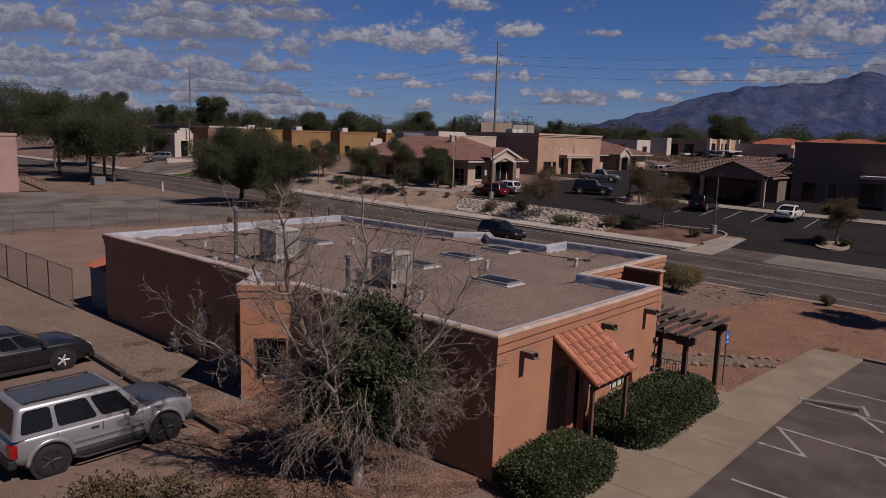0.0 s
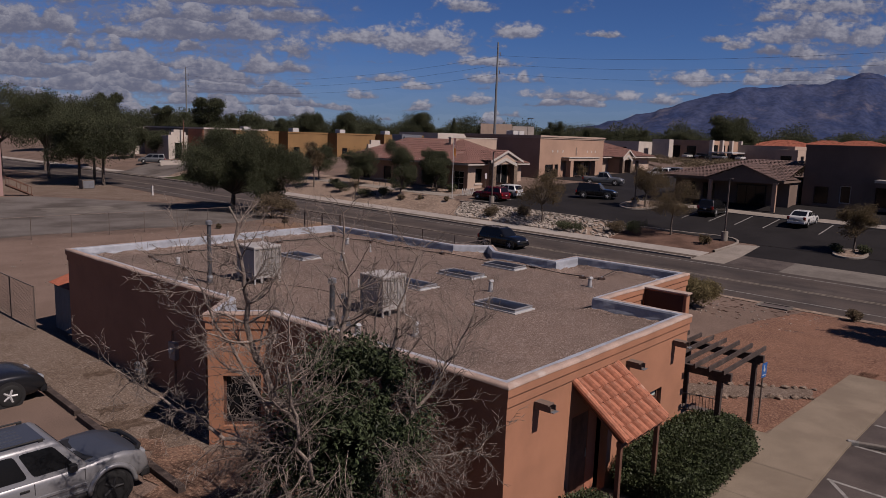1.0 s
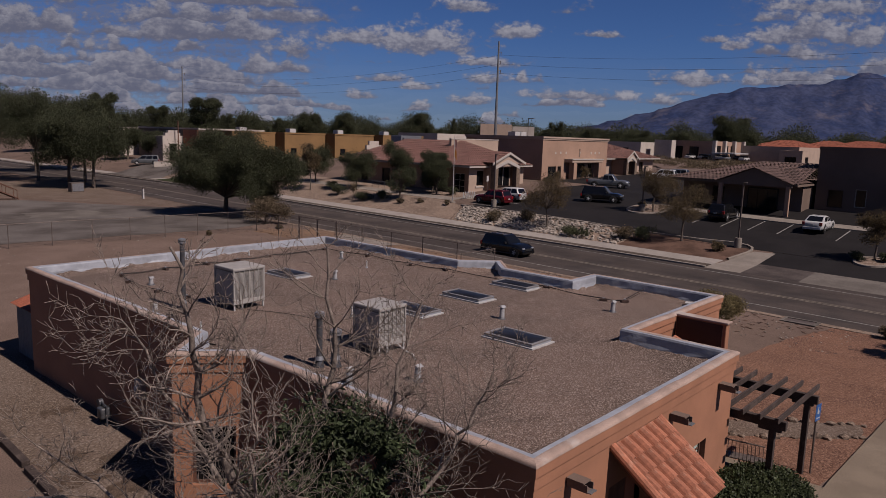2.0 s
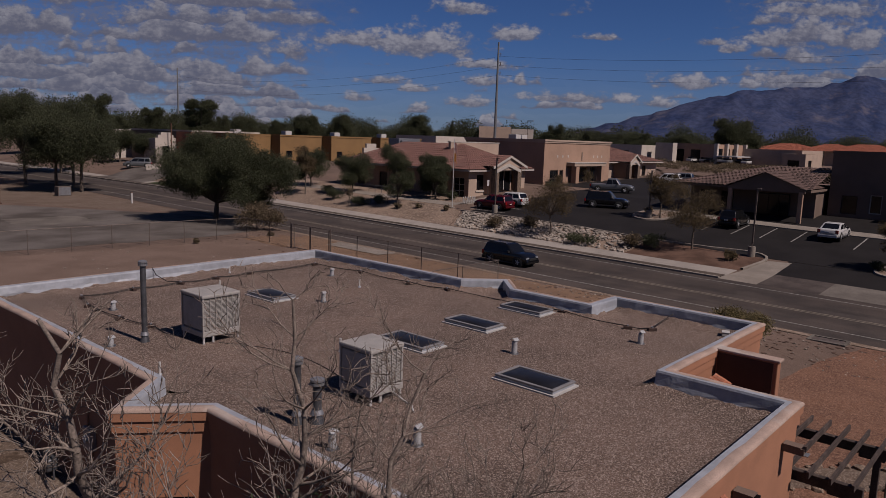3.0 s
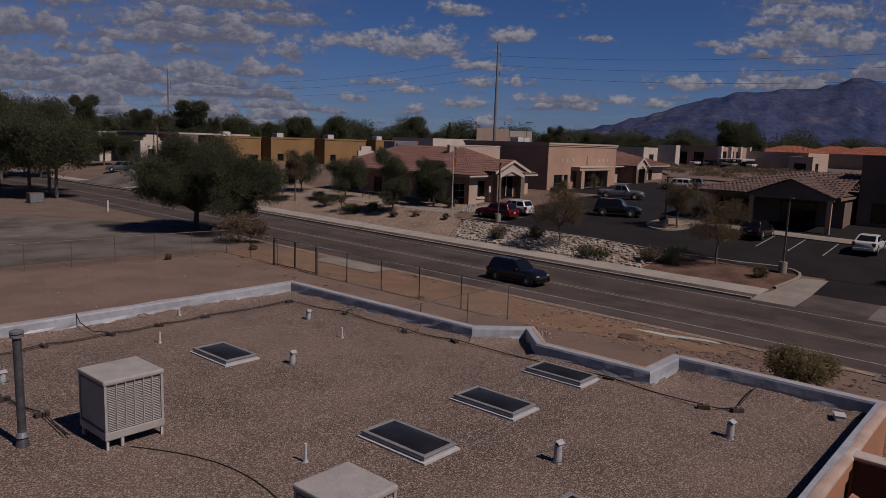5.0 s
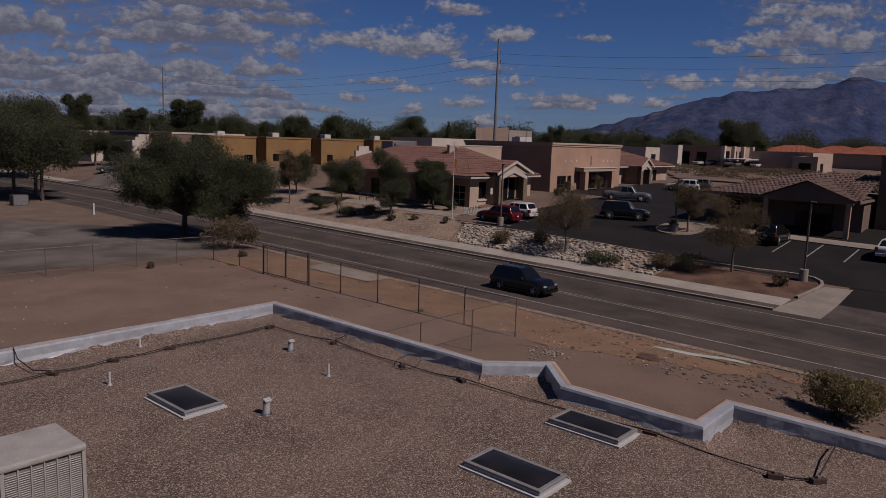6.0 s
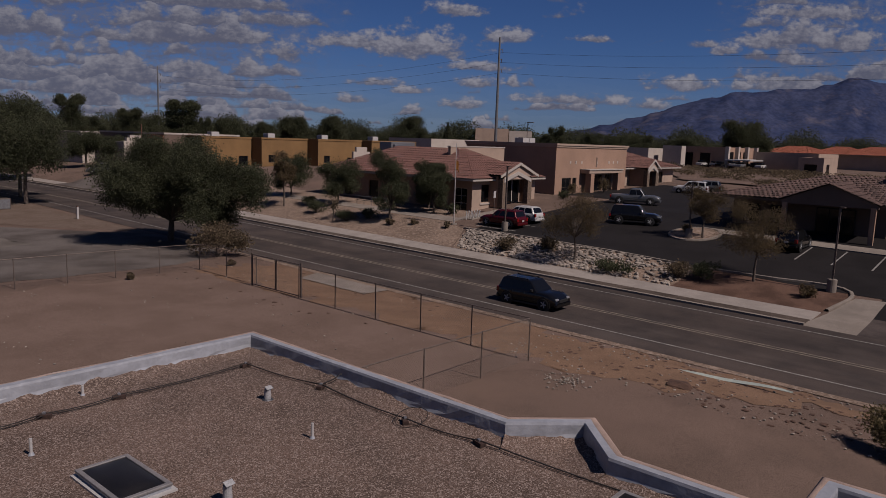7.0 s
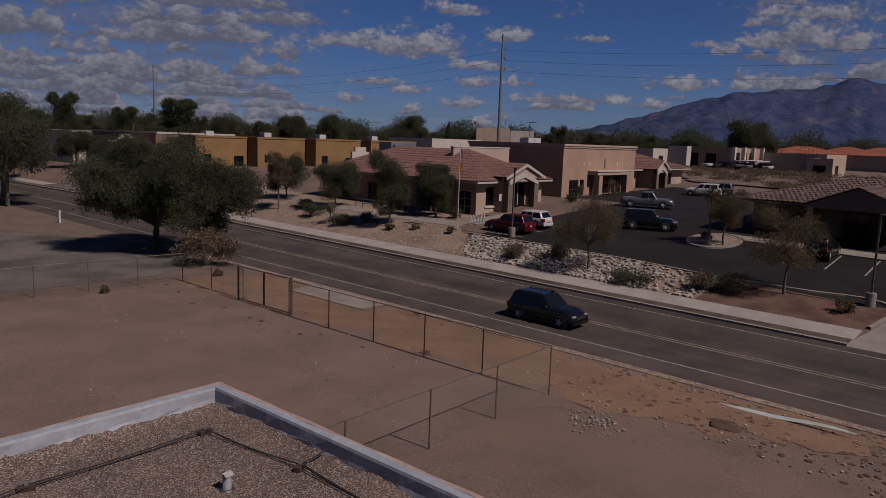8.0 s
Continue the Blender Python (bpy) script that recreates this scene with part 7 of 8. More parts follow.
def make_cars():
    silver = paint("silver_paint", (0.43, 0.435, 0.45), 0.45, 0.32)
    # the sky's reflection on silver roof and bonnet, put into a colour
    sky_tint = paint("sky_reflection_paint", (0.12, 0.135, 0.17), 0.4, 0.35)
    graphite = paint("dark_grey_paint", (0.035, 0.036, 0.042), 0.4, 0.22)
    black = paint("black_paint", (0.012, 0.012, 0.013), 0.2, 0.15)
    white = paint("white_paint", (0.75, 0.75, 0.74), 0.0, 0.3)
    red = paint("dark_red_paint", (0.16, 0.012, 0.015), 0.3, 0.2)
    grey = paint("grey_paint", (0.2, 0.21, 0.22), 0.4, 0.3)
    make_car("sport_utility_car", "silver boxy off-road car with roof rails parked on dirt", on_land(-5.68, 8.48), 0, silver, 4.5, 1.86, 1.78, 1.08, 1.1, 1.0, (-2.2, 0.92), (-2.02, 0.3), 1.0, 0.3, 0.385, (-1.42, 1.38), (-1.25, -0.2), True, True, rim_mat=TRIM, arch=silver, roof_mat=sky_tint)
    make_car("sedan", "dark grey saloon car parked beside the timber stop", on_land(-5.35, 16.1), 0, graphite, 4.85, 1.84, 1.47, 0.93, 0.92, 0.76, (-1.9, 1.2), (-0.95, 0.15), 0.98, 0.18, 0.34, (-1.42, 1.38), (-0.5, 0.2))
    make_car("road_car", "black hatchback driving on the road", on_land(37.9, 28.5, 0.03), -90, black, 4.25, 1.8, 1.58, 0.98, 0.96, 0.78, (-2.02, 0.85), (-1.75, 0.2), 1.0, 0.2, 0.35, (-1.3, 1.32), (-0.9, -0.05), True)
    make_car("parked_hatchback", "dark red car parked by the office walk", on_land(57.5, 45.2, 0.03), 90, red, 4.5, 1.84, 1.62, 1.0, 0.96, 0.78, (-2.1, 0.85), (-1.8, 0.2), 1.0, 0.2, 0.35, (-1.35, 1.35), (-0.9, 0.0))
    make_car("parked_hatchback", "white hatchback parked by the office walk", on_land(60.6, 45.3, 0.03), 90, white, 4.4, 1.8, 1.55, 0.95, 0.95, 0.76, (-2.05, 0.85), (-1.7, 0.2), 1.0, 0.2, 0.34, (-1.3, 1.33), (-0.9, 0.0))
    make_car("white_sedan", "white saloon car in a stall of the car park", on_land(65.3, 12.4, 0.03), 0, white, 4.7, 1.8, 1.43, 0.92, 0.9, 0.72, (-1.85, 1.1), (-0.85, 0.1), 0.98, 0.18, 0.33, (-1.38, 1.36), (-0.5, 0.2))
    make_car("black_car", "black car in a stall of the car park", on_land(65.4, 21.4, 0.03), 0, black, 4.5, 1.8, 1.6, 1.0, 0.96, 0.78, (-2.1, 0.85), (-1.8, 0.2), 1.0, 0.2, 0.35, (-1.35, 1.35), (-0.9, 0.0))
    make_car("pickup_truck", "dark grey pickup truck in the car park", on_land(79.3, 42.4, 0.03), -70, grey, 5.6, 1.95, 1.8, 1.05, 1.05, 0.9, (-0.7, 1.15), (-0.5, 0.55), 1.08, 0.3, 0.4, (-1.7, 1.75), (0.25,), bed=True, cat="truck")
    make_car("dark_suv", "black off-road car driving through the car park", on_land(66.4, 36.0, 0.03), -70, black, 4.8, 1.9, 1.78, 1.08, 1.05, 0.88, (-2.3, 0.95), (-2.05, 0.3), 1.0, 0.25, 0.37, (-1.45, 1.42), (-1.2, -0.1))
    make_car("far_suv", "white car parked far back by the shrubs", on_land(100.5, 44.5, 0.03), 100, white, 4.6, 1.85, 1.7, 1.05, 1.0, 0.85, (-2.2, 0.9), (-1.95, 0.3), 1.0, 0.2, 0.35, (-1.4, 1.38), (-1.1, -0.1))
    make_car("far_suv", "grey car parked far back by the shrubs", on_land(104, 44.0, 0.03), 100, grey, 4.6, 1.85, 1.7, 1.05, 1.0, 0.85, (-2.2, 0.9), (-1.95, 0.3), 1.0, 0.2, 0.35, (-1.4, 1.38), (-1.1, -0.1))
    make_car("minivan", "grey minivan parked off the far side road", on_land(55.9, 126.8, 0.1), 150, grey, 4.9, 1.9, 1.75, 1.0, 0.98, 0.82, (-2.35, 1.5), (-2.1, 0.5), 1.0, 0.2, 0.34, (-1.5, 1.5), (-1.2, 0.1), cat="van")


make_cars()


# ---- across the road ----
def gable_porch(o, x0, x1, y0, y1, ze, zr, zb, col="stone"):
    """An entry with a front gable towards -y: tile slopes, pale fascia, two stone piers, dark doorway."""
    xm = (x0 + x1) / 2
    bm = bmesh.new()
    tiled_face(bm, [Vector((x0, y1, ze)), Vector((x0, y0, ze)), Vector((xm, y0, zr)), Vector((xm, y1, zr))])
    tiled_face(bm, [Vector((x1, y0, ze)), Vector((x1, y1, ze)), Vector((xm, y1, zr)), Vector((xm, y0, zr))])
    tagged(part("porch_roof", bm, M["tile_far"], o, "gabled tile porch roof"), kind="stuff")
    for xa, xb in ((x0, xm), (x1, xm)):
        bm = bmesh.new()
        p = [Vector((xa, y0 - 0.04, ze - 0.28)), Vector((xb, y0 - 0.04, zr - 0.28)), Vector((xb, y0 - 0.04, zr + 0.02)), Vector((xa, y0 - 0.04, ze + 0.02))]
        f = [bm.verts.new(v) for v in p]
        b = [bm.verts.new(v + Vector((0, 0.12, 0))) for v in p]
        bm.faces.new(f), bm.faces.new(b[::-1])
        for i in range(4):
            j = (i + 1) % 4
            bm.faces.new((f[j], f[i], b[i], b[j]))
        bmesh.ops.recalc_face_normals(bm, faces=bm.faces[:])
        part("bargeboard", bm, M["trim_white"], o)
    # gable wall with an arched opening between piers
    w = x1 - x0
    pa, pb = x0 + w * 0.14, x1 - w * 0.20
    zt = ze - 0.45
    bm = bmesh.new()
    add_box(bm, (pa, y0 + 0.25, zt), (pb, y0 + 0.5, ze - 0.1))
    prism_pts = [(x0 + 0.5, ze - 0.1), (x1 - 0.5, ze - 0.1), (xm, zr - 0.2)]
    f = [bm.verts.new((x, y0 + 0.2, z)) for x, z in prism_pts]
    b = [bm.verts.new((x, y0 + 0.5, z)) for x, z in prism_pts]
    bm.faces.new(f), bm.faces.new(b[::-1])
    for i in range(3):
        j = (i + 1) % 3
        bm.faces.new((f[j], f[i], b[i], b[j]))
    bmesh.ops.recalc_face_normals(bm, faces=bm.faces[:])
    part("gable_wall", bm, M["light_stucco"], o)
    for x in (pa, pb):
        part("pier", box((x - 0.4, y0 + 0.15, zb - 0.5), (x + 0.4, y0 + 0.8, zt + 0.05), 0.03), M[col], o, "stone-clad porch pier")
    part("side_wall", box((x0 + 0.6, y0 + 0.8, zb - 0.5), (x0 + 0.85, y1, ze - 0.1)), M["tan_stucco"], o)
    part("side_wall", box((x1 - 0.85, y0 + 0.8, zb - 0.5), (x1 - 0.6, y1, ze - 0.1)), M["tan_stucco"], o)
    part("back_wall", box((x0 + 0.85, y0 + 2.6, zb - 0.5), (x1 - 0.85, y0 + 2.85, ze - 0.1)), M["tan_stucco"], o)
    # pale angular arch over the opening
    za, zm = zt - 0.35, zt + 0.45
    xo = (pa + pb) / 2
    for xa in (pa - 0.2, pb + 0.2):
        bm = bmesh.new()
        p = [Vector((xa, y0 + 0.1, za)), Vector((xo, y0 + 0.1, zm)), Vector((xo, y0 + 0.1, zm + 0.42)), Vector((xa, y0 + 0.1, za + 0.42))]
        f = [bm.verts.new(v) for v in p]
        b = [bm.verts.new(v + Vector((0, 0.13, 0))) for v in p]
        bm.faces.new(f), bm.faces.new(b[::-1])
        for i in range(4):
            j = (i + 1) % 4
            bm.faces.new((f[j], f[i], b[i], b[j]))
        bmesh.ops.recalc_face_normals(bm, faces=bm.faces[:])
        part("arch_trim", bm, M["trim_white"], o)
    # black frame and glass sized to fill the opening, so that it looks dark
    d = new("door")
    d.parent = o
    dw, dh = (pb - pa) / 2 - 0.3, zt - zb - 0.1
    part("frame", box((xo - dw, y0 + 1.5, zb), (xo + dw, y0 + 1.58, zb + dh)), TRIM, d)
    part("mullion", box((xo + dw * 0.3, y0 + 1.42, zb), (xo + dw * 0.3 + 0.12, y0 + 1.5, zb + dh)), M["trim_white"], d)
    for s in (0, 1):
        part("leaf", box((xo - dw + 0.08 + s * dw, y0 + 1.46, zb + 0.05), (xo - 0.04 + s * dw, y0 + 1.5, zb + dh - 0.1)), M["glass_dark"], d)


WIN = dict(frame_mat="trim_white", fw=0.09)
DWIN = dict(frame_mat="wood_dark", fw=0.08)


def make_offices():
    a = thing("tile_roof_office", "tan stucco office with mottled red tile hip roofs", "building")
    shell(a, [(62.5, 53.1), (74.5, 53.1), (74.5, 76.2), (62.5, 76.2)], 0.3, 4.75, {"all": "light_stucco", 3: "tan_stucco"}, 0.3,
          {0: [(1.6, 3.2, 2.3, 4.3, dict(frame_mat="light_stucco", fw=0.06))],
           3: [(20.6, 22.4, 1.4, 3.9, dict(frame_mat="trim_white", cols=2, rows_=3)), (12.0, 13.6, 1.9, 3.9, DWIN), (7.0, 8.6, 1.9, 3.9, DWIN), (2.5, 4.1, 1.9, 3.9, DWIN), (16.5, 18, 1.9, 3.9, DWIN)]})
    hip_roof(a, 61.5, 75.5, 52.2, 77.2, 4.95, 8.0)
    part("wall_trim", box((65.9, 53.0, 2.0), (66.1, 53.1, 4.6)), M["white_stucco"], a)
    part("window_sill", box((63.9, 53.0, 2.1), (65.9, 53.1, 2.28), 0.02), M["white_stucco"], a)
    gable_porch(a, 65.0, 72.3, 51.2, 58, 5.35, 6.75, 2.3)
    part("rooftop_parapet", box((66.6, 59.8, 6.5), (77.2, 60.2, 8.2), 0.02), M["light_stucco"], a, "pale rooftop screen wall")
    part("rooftop_parapet", box((66.5, 59.75, 8.2), (77.3, 60.25, 8.33), 0.02), M["trim_white"], a)
    u = thing("rooftop_unit", "grey-green rooftop air handler behind the tile roof", "air handler", (69.5, 72.5, 6.6))
    part("case", box((0, 0, 0), (4.5, 2.2, 1.9), 0.05), M["galv"], u)
    part("hood", box((0.3, -0.4, 0.9), (1.5, 0, 1.6), 0.03), M["galv"], u)

    b = thing("pink_office", "tall pinkish tan stucco office block with a moulded parapet", "building")
    op = {0: [(1.7, 3.9, 2.2, 4.6, dict(frame_mat="wood_dark", cols=2, rows_=2, fw=0.09)), (4.3, 5.3, 2.2, 4.6, dict(frame_mat="wood_dark", fw=0.09, rows_=3)), (13.2, 14.6, 2.6, 5.0, dict(frame_mat="trim_white", cols=2, rows_=3)), (15.6, 17.2, 2.3, 4.8, dict(frame_mat="wood_dark", fw=0.09)), (8.2, 12.2, 2.1, 4.9, None)]}
    shell(b, [(80.8, 54.3), (100, 54.3), (100, 69), (80.8, 69)], 0.8, 9.0, {"all": "tan_stucco"}, 0.4, op, deck=8.3, deck_mat="tan_gravel")
    for z0, z1, d in ((8.55, 8.78, 0.10), (8.78, 9.02, 0.2)):
        outer = offset_outline([(80.8, 54.3), (100, 54.3), (100, 69), (80.8, 69)], -d)
        ol = [(80.8, 54.3), (100, 54.3), (100, 69), (80.8, 69)]
        for i in range(4):
            j = (i + 1) % 4
            part("cornice", prism([outer[i], outer[j], ol[j], ol[i]], z0, z1), M["light_stucco"], b)
    part("portal", box((87.0, 52.9, 5.2), (96.4, 54.29, 5.62), 0.03), M["light_stucco"], b, "flat entrance canopy")
    part("portal_cap", box((86.9, 52.8, 5.624), (96.5, 54.28, 5.75), 0.02), M["trim_white"], b)
    for x in (87.6, 95.2):
        part("portal_pier", box((x, 52.95, 1.5), (x + 0.9, 53.8, 5.2), 0.03), M["tan_stucco"], b)
    d = new("entry_door")
    d.parent = b
    part("frame", box((89.0, 54.5, 2.1), (93.0, 54.6, 4.9)), TRIM, d)
    for i in range(3):
        part("leaf", box((89.1 + i * 1.3, 54.46, 2.15), (90.3 + i * 1.3, 54.5, 4.8)), M["glass_dark"], d)
    for x in (84.2, 85.6, 87.1, 91.2, 94.6, 95.9, 97.2):
        part("wall_tile", box((x, 54.27, 6.45), (x + 0.3, 54.297, 6.8), 0.005), M["white_stucco"], b, "small pale square wall ornament")
    bm = box((91.1, 54.26, 6.0), (91.4, 54.297, 7.3), 0.005)
    part("wall_ornament", bm, M["brown_stucco"], b)
    for x, y in ((83, 61), (86, 62)):
        u = thing("rooftop_unit", "white rooftop unit on the office block", "air handler", (x, y, 8.3), group="rooftop units")
        part("case", box((0, 0, 0), (1.4, 1.4, 1.35), 0.04), M["white_metal"], u)
        part("fan_guard", rod((0.7, 0.7, 1.35), (0.7, 0.7, 1.42), 0.5, seg=18), M["steel_dark"], u)

    c = thing("tile_roof_annex", "tan stucco annex with a gabled tile entry", "building")
    shell(c, [(100.4, 56.5), (122, 56.5), (122, 70), (100.4, 70)], 1.0, 5.6, "light_stucco", 0.3, {0: [(1.0, 2.4, 2.9, 5.0, DWIN), (12.5, 14, 2.9, 5.0, WIN), (16, 17.5, 2.9, 5.0, DWIN)]})
    hip_roof(c, 100.4, 123, 55.4, 71, 5.75, 8.2, axis="x")
    gable_porch(c, 105.2, 109.8, 53.2, 58, 5.75, 7.1, 2.7)


make_offices()


def make_brown_offices():
    a = thing("brown_tile_office", "shaded brown stucco office with a tile hip roof and porch", "building")
    shell(a, [(73.2, 16.2), (86, 16.2), (86, 29.2), (73.2, 29.2)], 0.2, 4.6, "brown_stucco", 0.3,
          {3: [(1.0, 2.5, 2.2, 4.0, DWIN), (3.4, 4.8, 2.2, 4.0, DWIN)]})
    hip_roof(a, 70.2, 86.6, 15.9, 30.4, 4.75, 6.8, tile="tile_brown", fascia="brown_stucco", gable0=True)
    # porch towards the car park, gable to -x
    bm = bmesh.new()
    y0, y1, ym, x0, x1, ze, zr = 16.2, 24.2, 20.2, 69.6, 77, 4.75, 6.35
    tiled_face(bm, [Vector((x0, y0, ze)), Vector((x1, y0, ze)), Vector((x1, ym, zr)), Vector((x0, ym, zr))])
    tiled_face(bm, [Vector((x1, y1, ze)), Vector((x0, y1, ze)), Vector((x0, ym, zr)), Vector((x1, ym, zr))])
    tagged(part("porch_roof", bm, M["tile_brown"], a, "dull brown tile porch roof"), kind="stuff")
    bm = bmesh.new()
    f = [bm.verts.new((x0 + 0.25, y, z)) for y, z in ((y0 + 0.2, ze - 0.3), (y1 - 0.2, ze - 0.3), (y1 - 0.2, ze), (ym, zr - 0.05), (y0 + 0.2, ze))]
    g = [bm.verts.new(v.co + Vector((0.3, 0, 0))) for v in f]
    bm.faces.new(f), bm.faces.new(g[::-1])
    for i in range(5):
        j = (i + 1) % 5
        bm.faces.new((f[j], f[i], g[i], g[j]))
    bmesh.ops.recalc_face_normals(bm, faces=bm.faces[:])
    part("gable_wall", bm, M["brown_stucco"], a)
    for y in (y0 + 0.35, y1 - 0.75):
        part("porch_post", box((x0 + 0.2, y, 0.8), (x0 + 0.55, y + 0.4, ze - 0.2), 0.02), M["tan_stucco"], a)
    d = new("door")
    d.parent = a
    part("frame", box((73.08, 18.6, 1.5), (73.19, 21.8, 4.1)), TRIM, d)
    for i in range(3):
        part("leaf", box((73.03, 18.7 + i * 1.02, 1.55), (73.08, 19.66 + i * 1.02, 4.0)), M["glass_dark"], d)
    b = thing("brown_block_office", "tall plain brown stucco office block in shade", "building")
    shell(b, [(76.5, -14), (92, -14), (92, 15.8), (76.5, 15.8)], 0.0, 8.75, "brown_stucco", 0.35,
          {3: [(1.2, 2.7, 2.3, 4.2, DWIN), (3.8, 4.9, 2.5, 4.4, WIN), (7.2, 8.6, 2.3, 4.4, DWIN), (13.0, 16.5, 1.8, 4.6, DWIN), (18.5, 22.0, 1.8, 4.6, DWIN)]}, deck=8.2, cap="brown_stucco", cap_h=0.3)
    part("canopy", box((74.4, -12, 5.0), (76.48, 8.4, 5.3), 0.02), M["trim_white"], b, "flat pale entrance canopy")
    part("canopy_soffit", box((74.5, -11.9, 4.55), (76.48, 8.3, 4.99), 0.02), M["brown_stucco"], b)
    for y in (-8, -1, 5.6):
        part("canopy_post", box((74.6, y, 0.8), (75.0, y + 0.4, 4.55)), M["brown_stucco"], b)


make_brown_offices()


def block(name, label, outline, z0, z1, material, openings=None, cap=None, thick=0.4):
    b = thing(name, label, "building")
    shell(b, outline, z0, z1, material, thick, openings, deck=z1 - 0.5, deck_mat="tan_gravel", cap=cap, cap_h=0.3, cap_out=0.1)
    return b


def rect(x0, x1, y0, y1):
    return [(x0, y0), (x1, y0), (x1, y1), (x0, y1)]


def make_far_buildings():
    # stepped ochre block, each bay a volume of its own
    xs = ((70.8, 81.0, 121, 8.35), (81.2, 91.8, 118, 8.4), (92.0, 103.3, 115, 8.42), (103.5, 116.5, 112.2, 8.45))
    for i, (x0, x1, y, z) in enumerate(xs):
        b = block("ochre_building", "flat-roofed ochre stucco block with stepped bays", rect(x0, x1, y, y + 5.2), 1.5, z, "ochre_stucco",
                  {0: [(1.5, 3.0, 3.8, 5.2, DWIN), (7.5, 9.5, 2.6, 4.9, DWIN)]}, cap="ochre_stucco")
        u = thing("rooftop_unit", "white rooftop unit on the ochre block", "air handler", (x0 + 5, y + 5, z - 0.5), group="rooftop units")
        part("case", box((0, 0, 0), (1.6, 1.6, 1.3), 0.04), M["white_metal"], u)
        part("fan_guard", rod((0.8, 0.8, 1.3), (0.8, 0.8, 1.38), 0.6, seg=18), M["steel_dark"], u)
    e = thing("stepped_entry", "cream stepped stucco entry of the ochre block", "entry")
    bm = bmesh.new()
    outline = [(-2.2, 0), (-0.8, 0), (-0.8, 2.1), (0.8, 2.1), (0.8, 0), (2.2, 0), (2.2, 3.4), (1.4, 3.4), (1.4, 4.3), (-1.4, 4.3), (-1.4, 3.4), (-2.2, 3.4)]
    f = [bm.verts.new((100.2 + x, 111.5, 2.8 + z)) for x, z in outline]
    g = [bm.verts.new((100.2 + x, 112.0, 2.8 + z)) for x, z in outline]
    bm.faces.new(f), bm.faces.new(g[::-1])
    for i in range(len(f)):
        j = (i + 1) % len(f)
        bm.faces.new((f[j], f[i], g[i], g[j]))
    bmesh.ops.recalc_face_normals(bm, faces=bm.faces[:])
    bmesh.ops.triangulate(bm, faces=[x for x in bm.faces if len(x.verts) > 4])
    part("front", bm, M["white_stucco"], e)
    part("doorway", box((99.3, 112.1, 2.6), (101.1, 112.18, 5.0)), M["glass_dark"], e)
    # white flat roofs behind the ochre block
    block("white_building", "long low cream flat-roofed building", rect(128, 146, 118, 132), 2.5, 9.3, "white_stucco", {0: [(3, 5, 4, 6, DWIN)]})
    # building by the far side road
    b = block("dark_building", "flat-roofed dark building with a salmon stucco corner", rect(66.8, 82, 126.5, 152), 1.5, 8.7, "brown_stucco", {3: [(4, 6, 3, 5, DWIN), (12, 14, 3, 5, DWIN)]}, cap="white_stucco")
    bm = bmesh.new()
    steps = [(62.3, 2.0), (63.7, 2.0), (63.7, 5.4), (65.3, 5.4), (65.3, 2.0), (66.7, 2.0), (66.7, 7.0), (66.1, 7.0), (66.1, 7.6), (65.5, 7.6), (65.5, 8.1), (63.5, 8.1), (63.5, 7.6), (62.9, 7.6), (62.9, 7.0), (62.3, 7.0)]
    f = [bm.verts.new((x, 132.5, z)) for x, z in steps]
    g = [bm.verts.new((x, 133.4, z)) for x, z in steps]
    bm.faces.new(f), bm.faces.new(g[::-1])
    for i in range(len(f)):
        j = (i + 1) % len(f)
        bm.faces.new((f[j], f[i], g[i], g[j]))
    bmesh.ops.recalc_face_normals(bm, faces=bm.faces[:])
    bmesh.ops.triangulate(bm, faces=[x for x in bm.faces if len(x.verts) > 4])
    part("stepped_porch", bm, M["white_stucco"], b, "cream porch front with a stepped top")
    part("porch_side", box((62.4, 133.4, 1.5), (66.7, 137.5, 6.9), 0.05), M["white_stucco"], b)
    part("porch_door", box((63.7, 133.0, 2.0), (65.3, 133.2, 5.4)), M["glass_dark"], b)
    part("corner_panel", box((66.6, 126.6, 4.8), (66.79, 132.3, 8.3), 0.03), M["salmon"], b, "salmon stucco corner panel")
    block("cream_building", "cream flat-roofed building behind the street trees", rect(64, 78, 154, 172), 1.5, 8.4, "white_stucco", {3: [(4, 7, 3, 5.5, DWIN)]}, cap="white_stucco")
    # rose house by the street corner with its steps
    h = block("rose_house", "plain rose stucco building at the street corner", rect(4, 17.5, 85.6, 98), -0.3, 6.9, "rose_stucco", {1: [(4, 5.4, 2.6, 4.0, DWIN)], 0: [(3, 4.5, 3, 4.6, DWIN)]}, cap="rose_stucco")
    part("wall_lamp", box((17.5, 89, 4.6), (17.75, 89.2, 5.0), 0.02), M["white_metal"], h)
    s = thing("outside_stairs", "wooden outside stair with a rail by the rose house", "stairs", (17.6, 84.6, 0))
    for i in range(8):
        part("tread", box((0.2 + i * 0.3, 0, 1.25 - i * 0.16), (0.52 + i * 0.3, 1.2, 1.3 - i * 0.16), 0.006), M["wood_brown"], s)
    for y in (0.0, 1.2):
        part("rail", rod((0.2, y, 2.2), (2.6, y, 1.0), 0.04), M["wood_brown"], s)
        part("stringer", rod((0.2, y, 1.2), (2.7, y, 0.0), 0.07, seg=4), M["wood_brown"], s)
        for i in (0, 1, 2):
            x = 0.25 + i * 1.15
            part("baluster", rod((x, y, 1.2 - i * 0.55), (x, y, 2.2 - i * 0.57), 0.03), M["wood_brown"], s)
    u = thing("utility_cabinet", "grey utility cabinet under the street trees", "cabinet", on_land(29.5, 92.0))
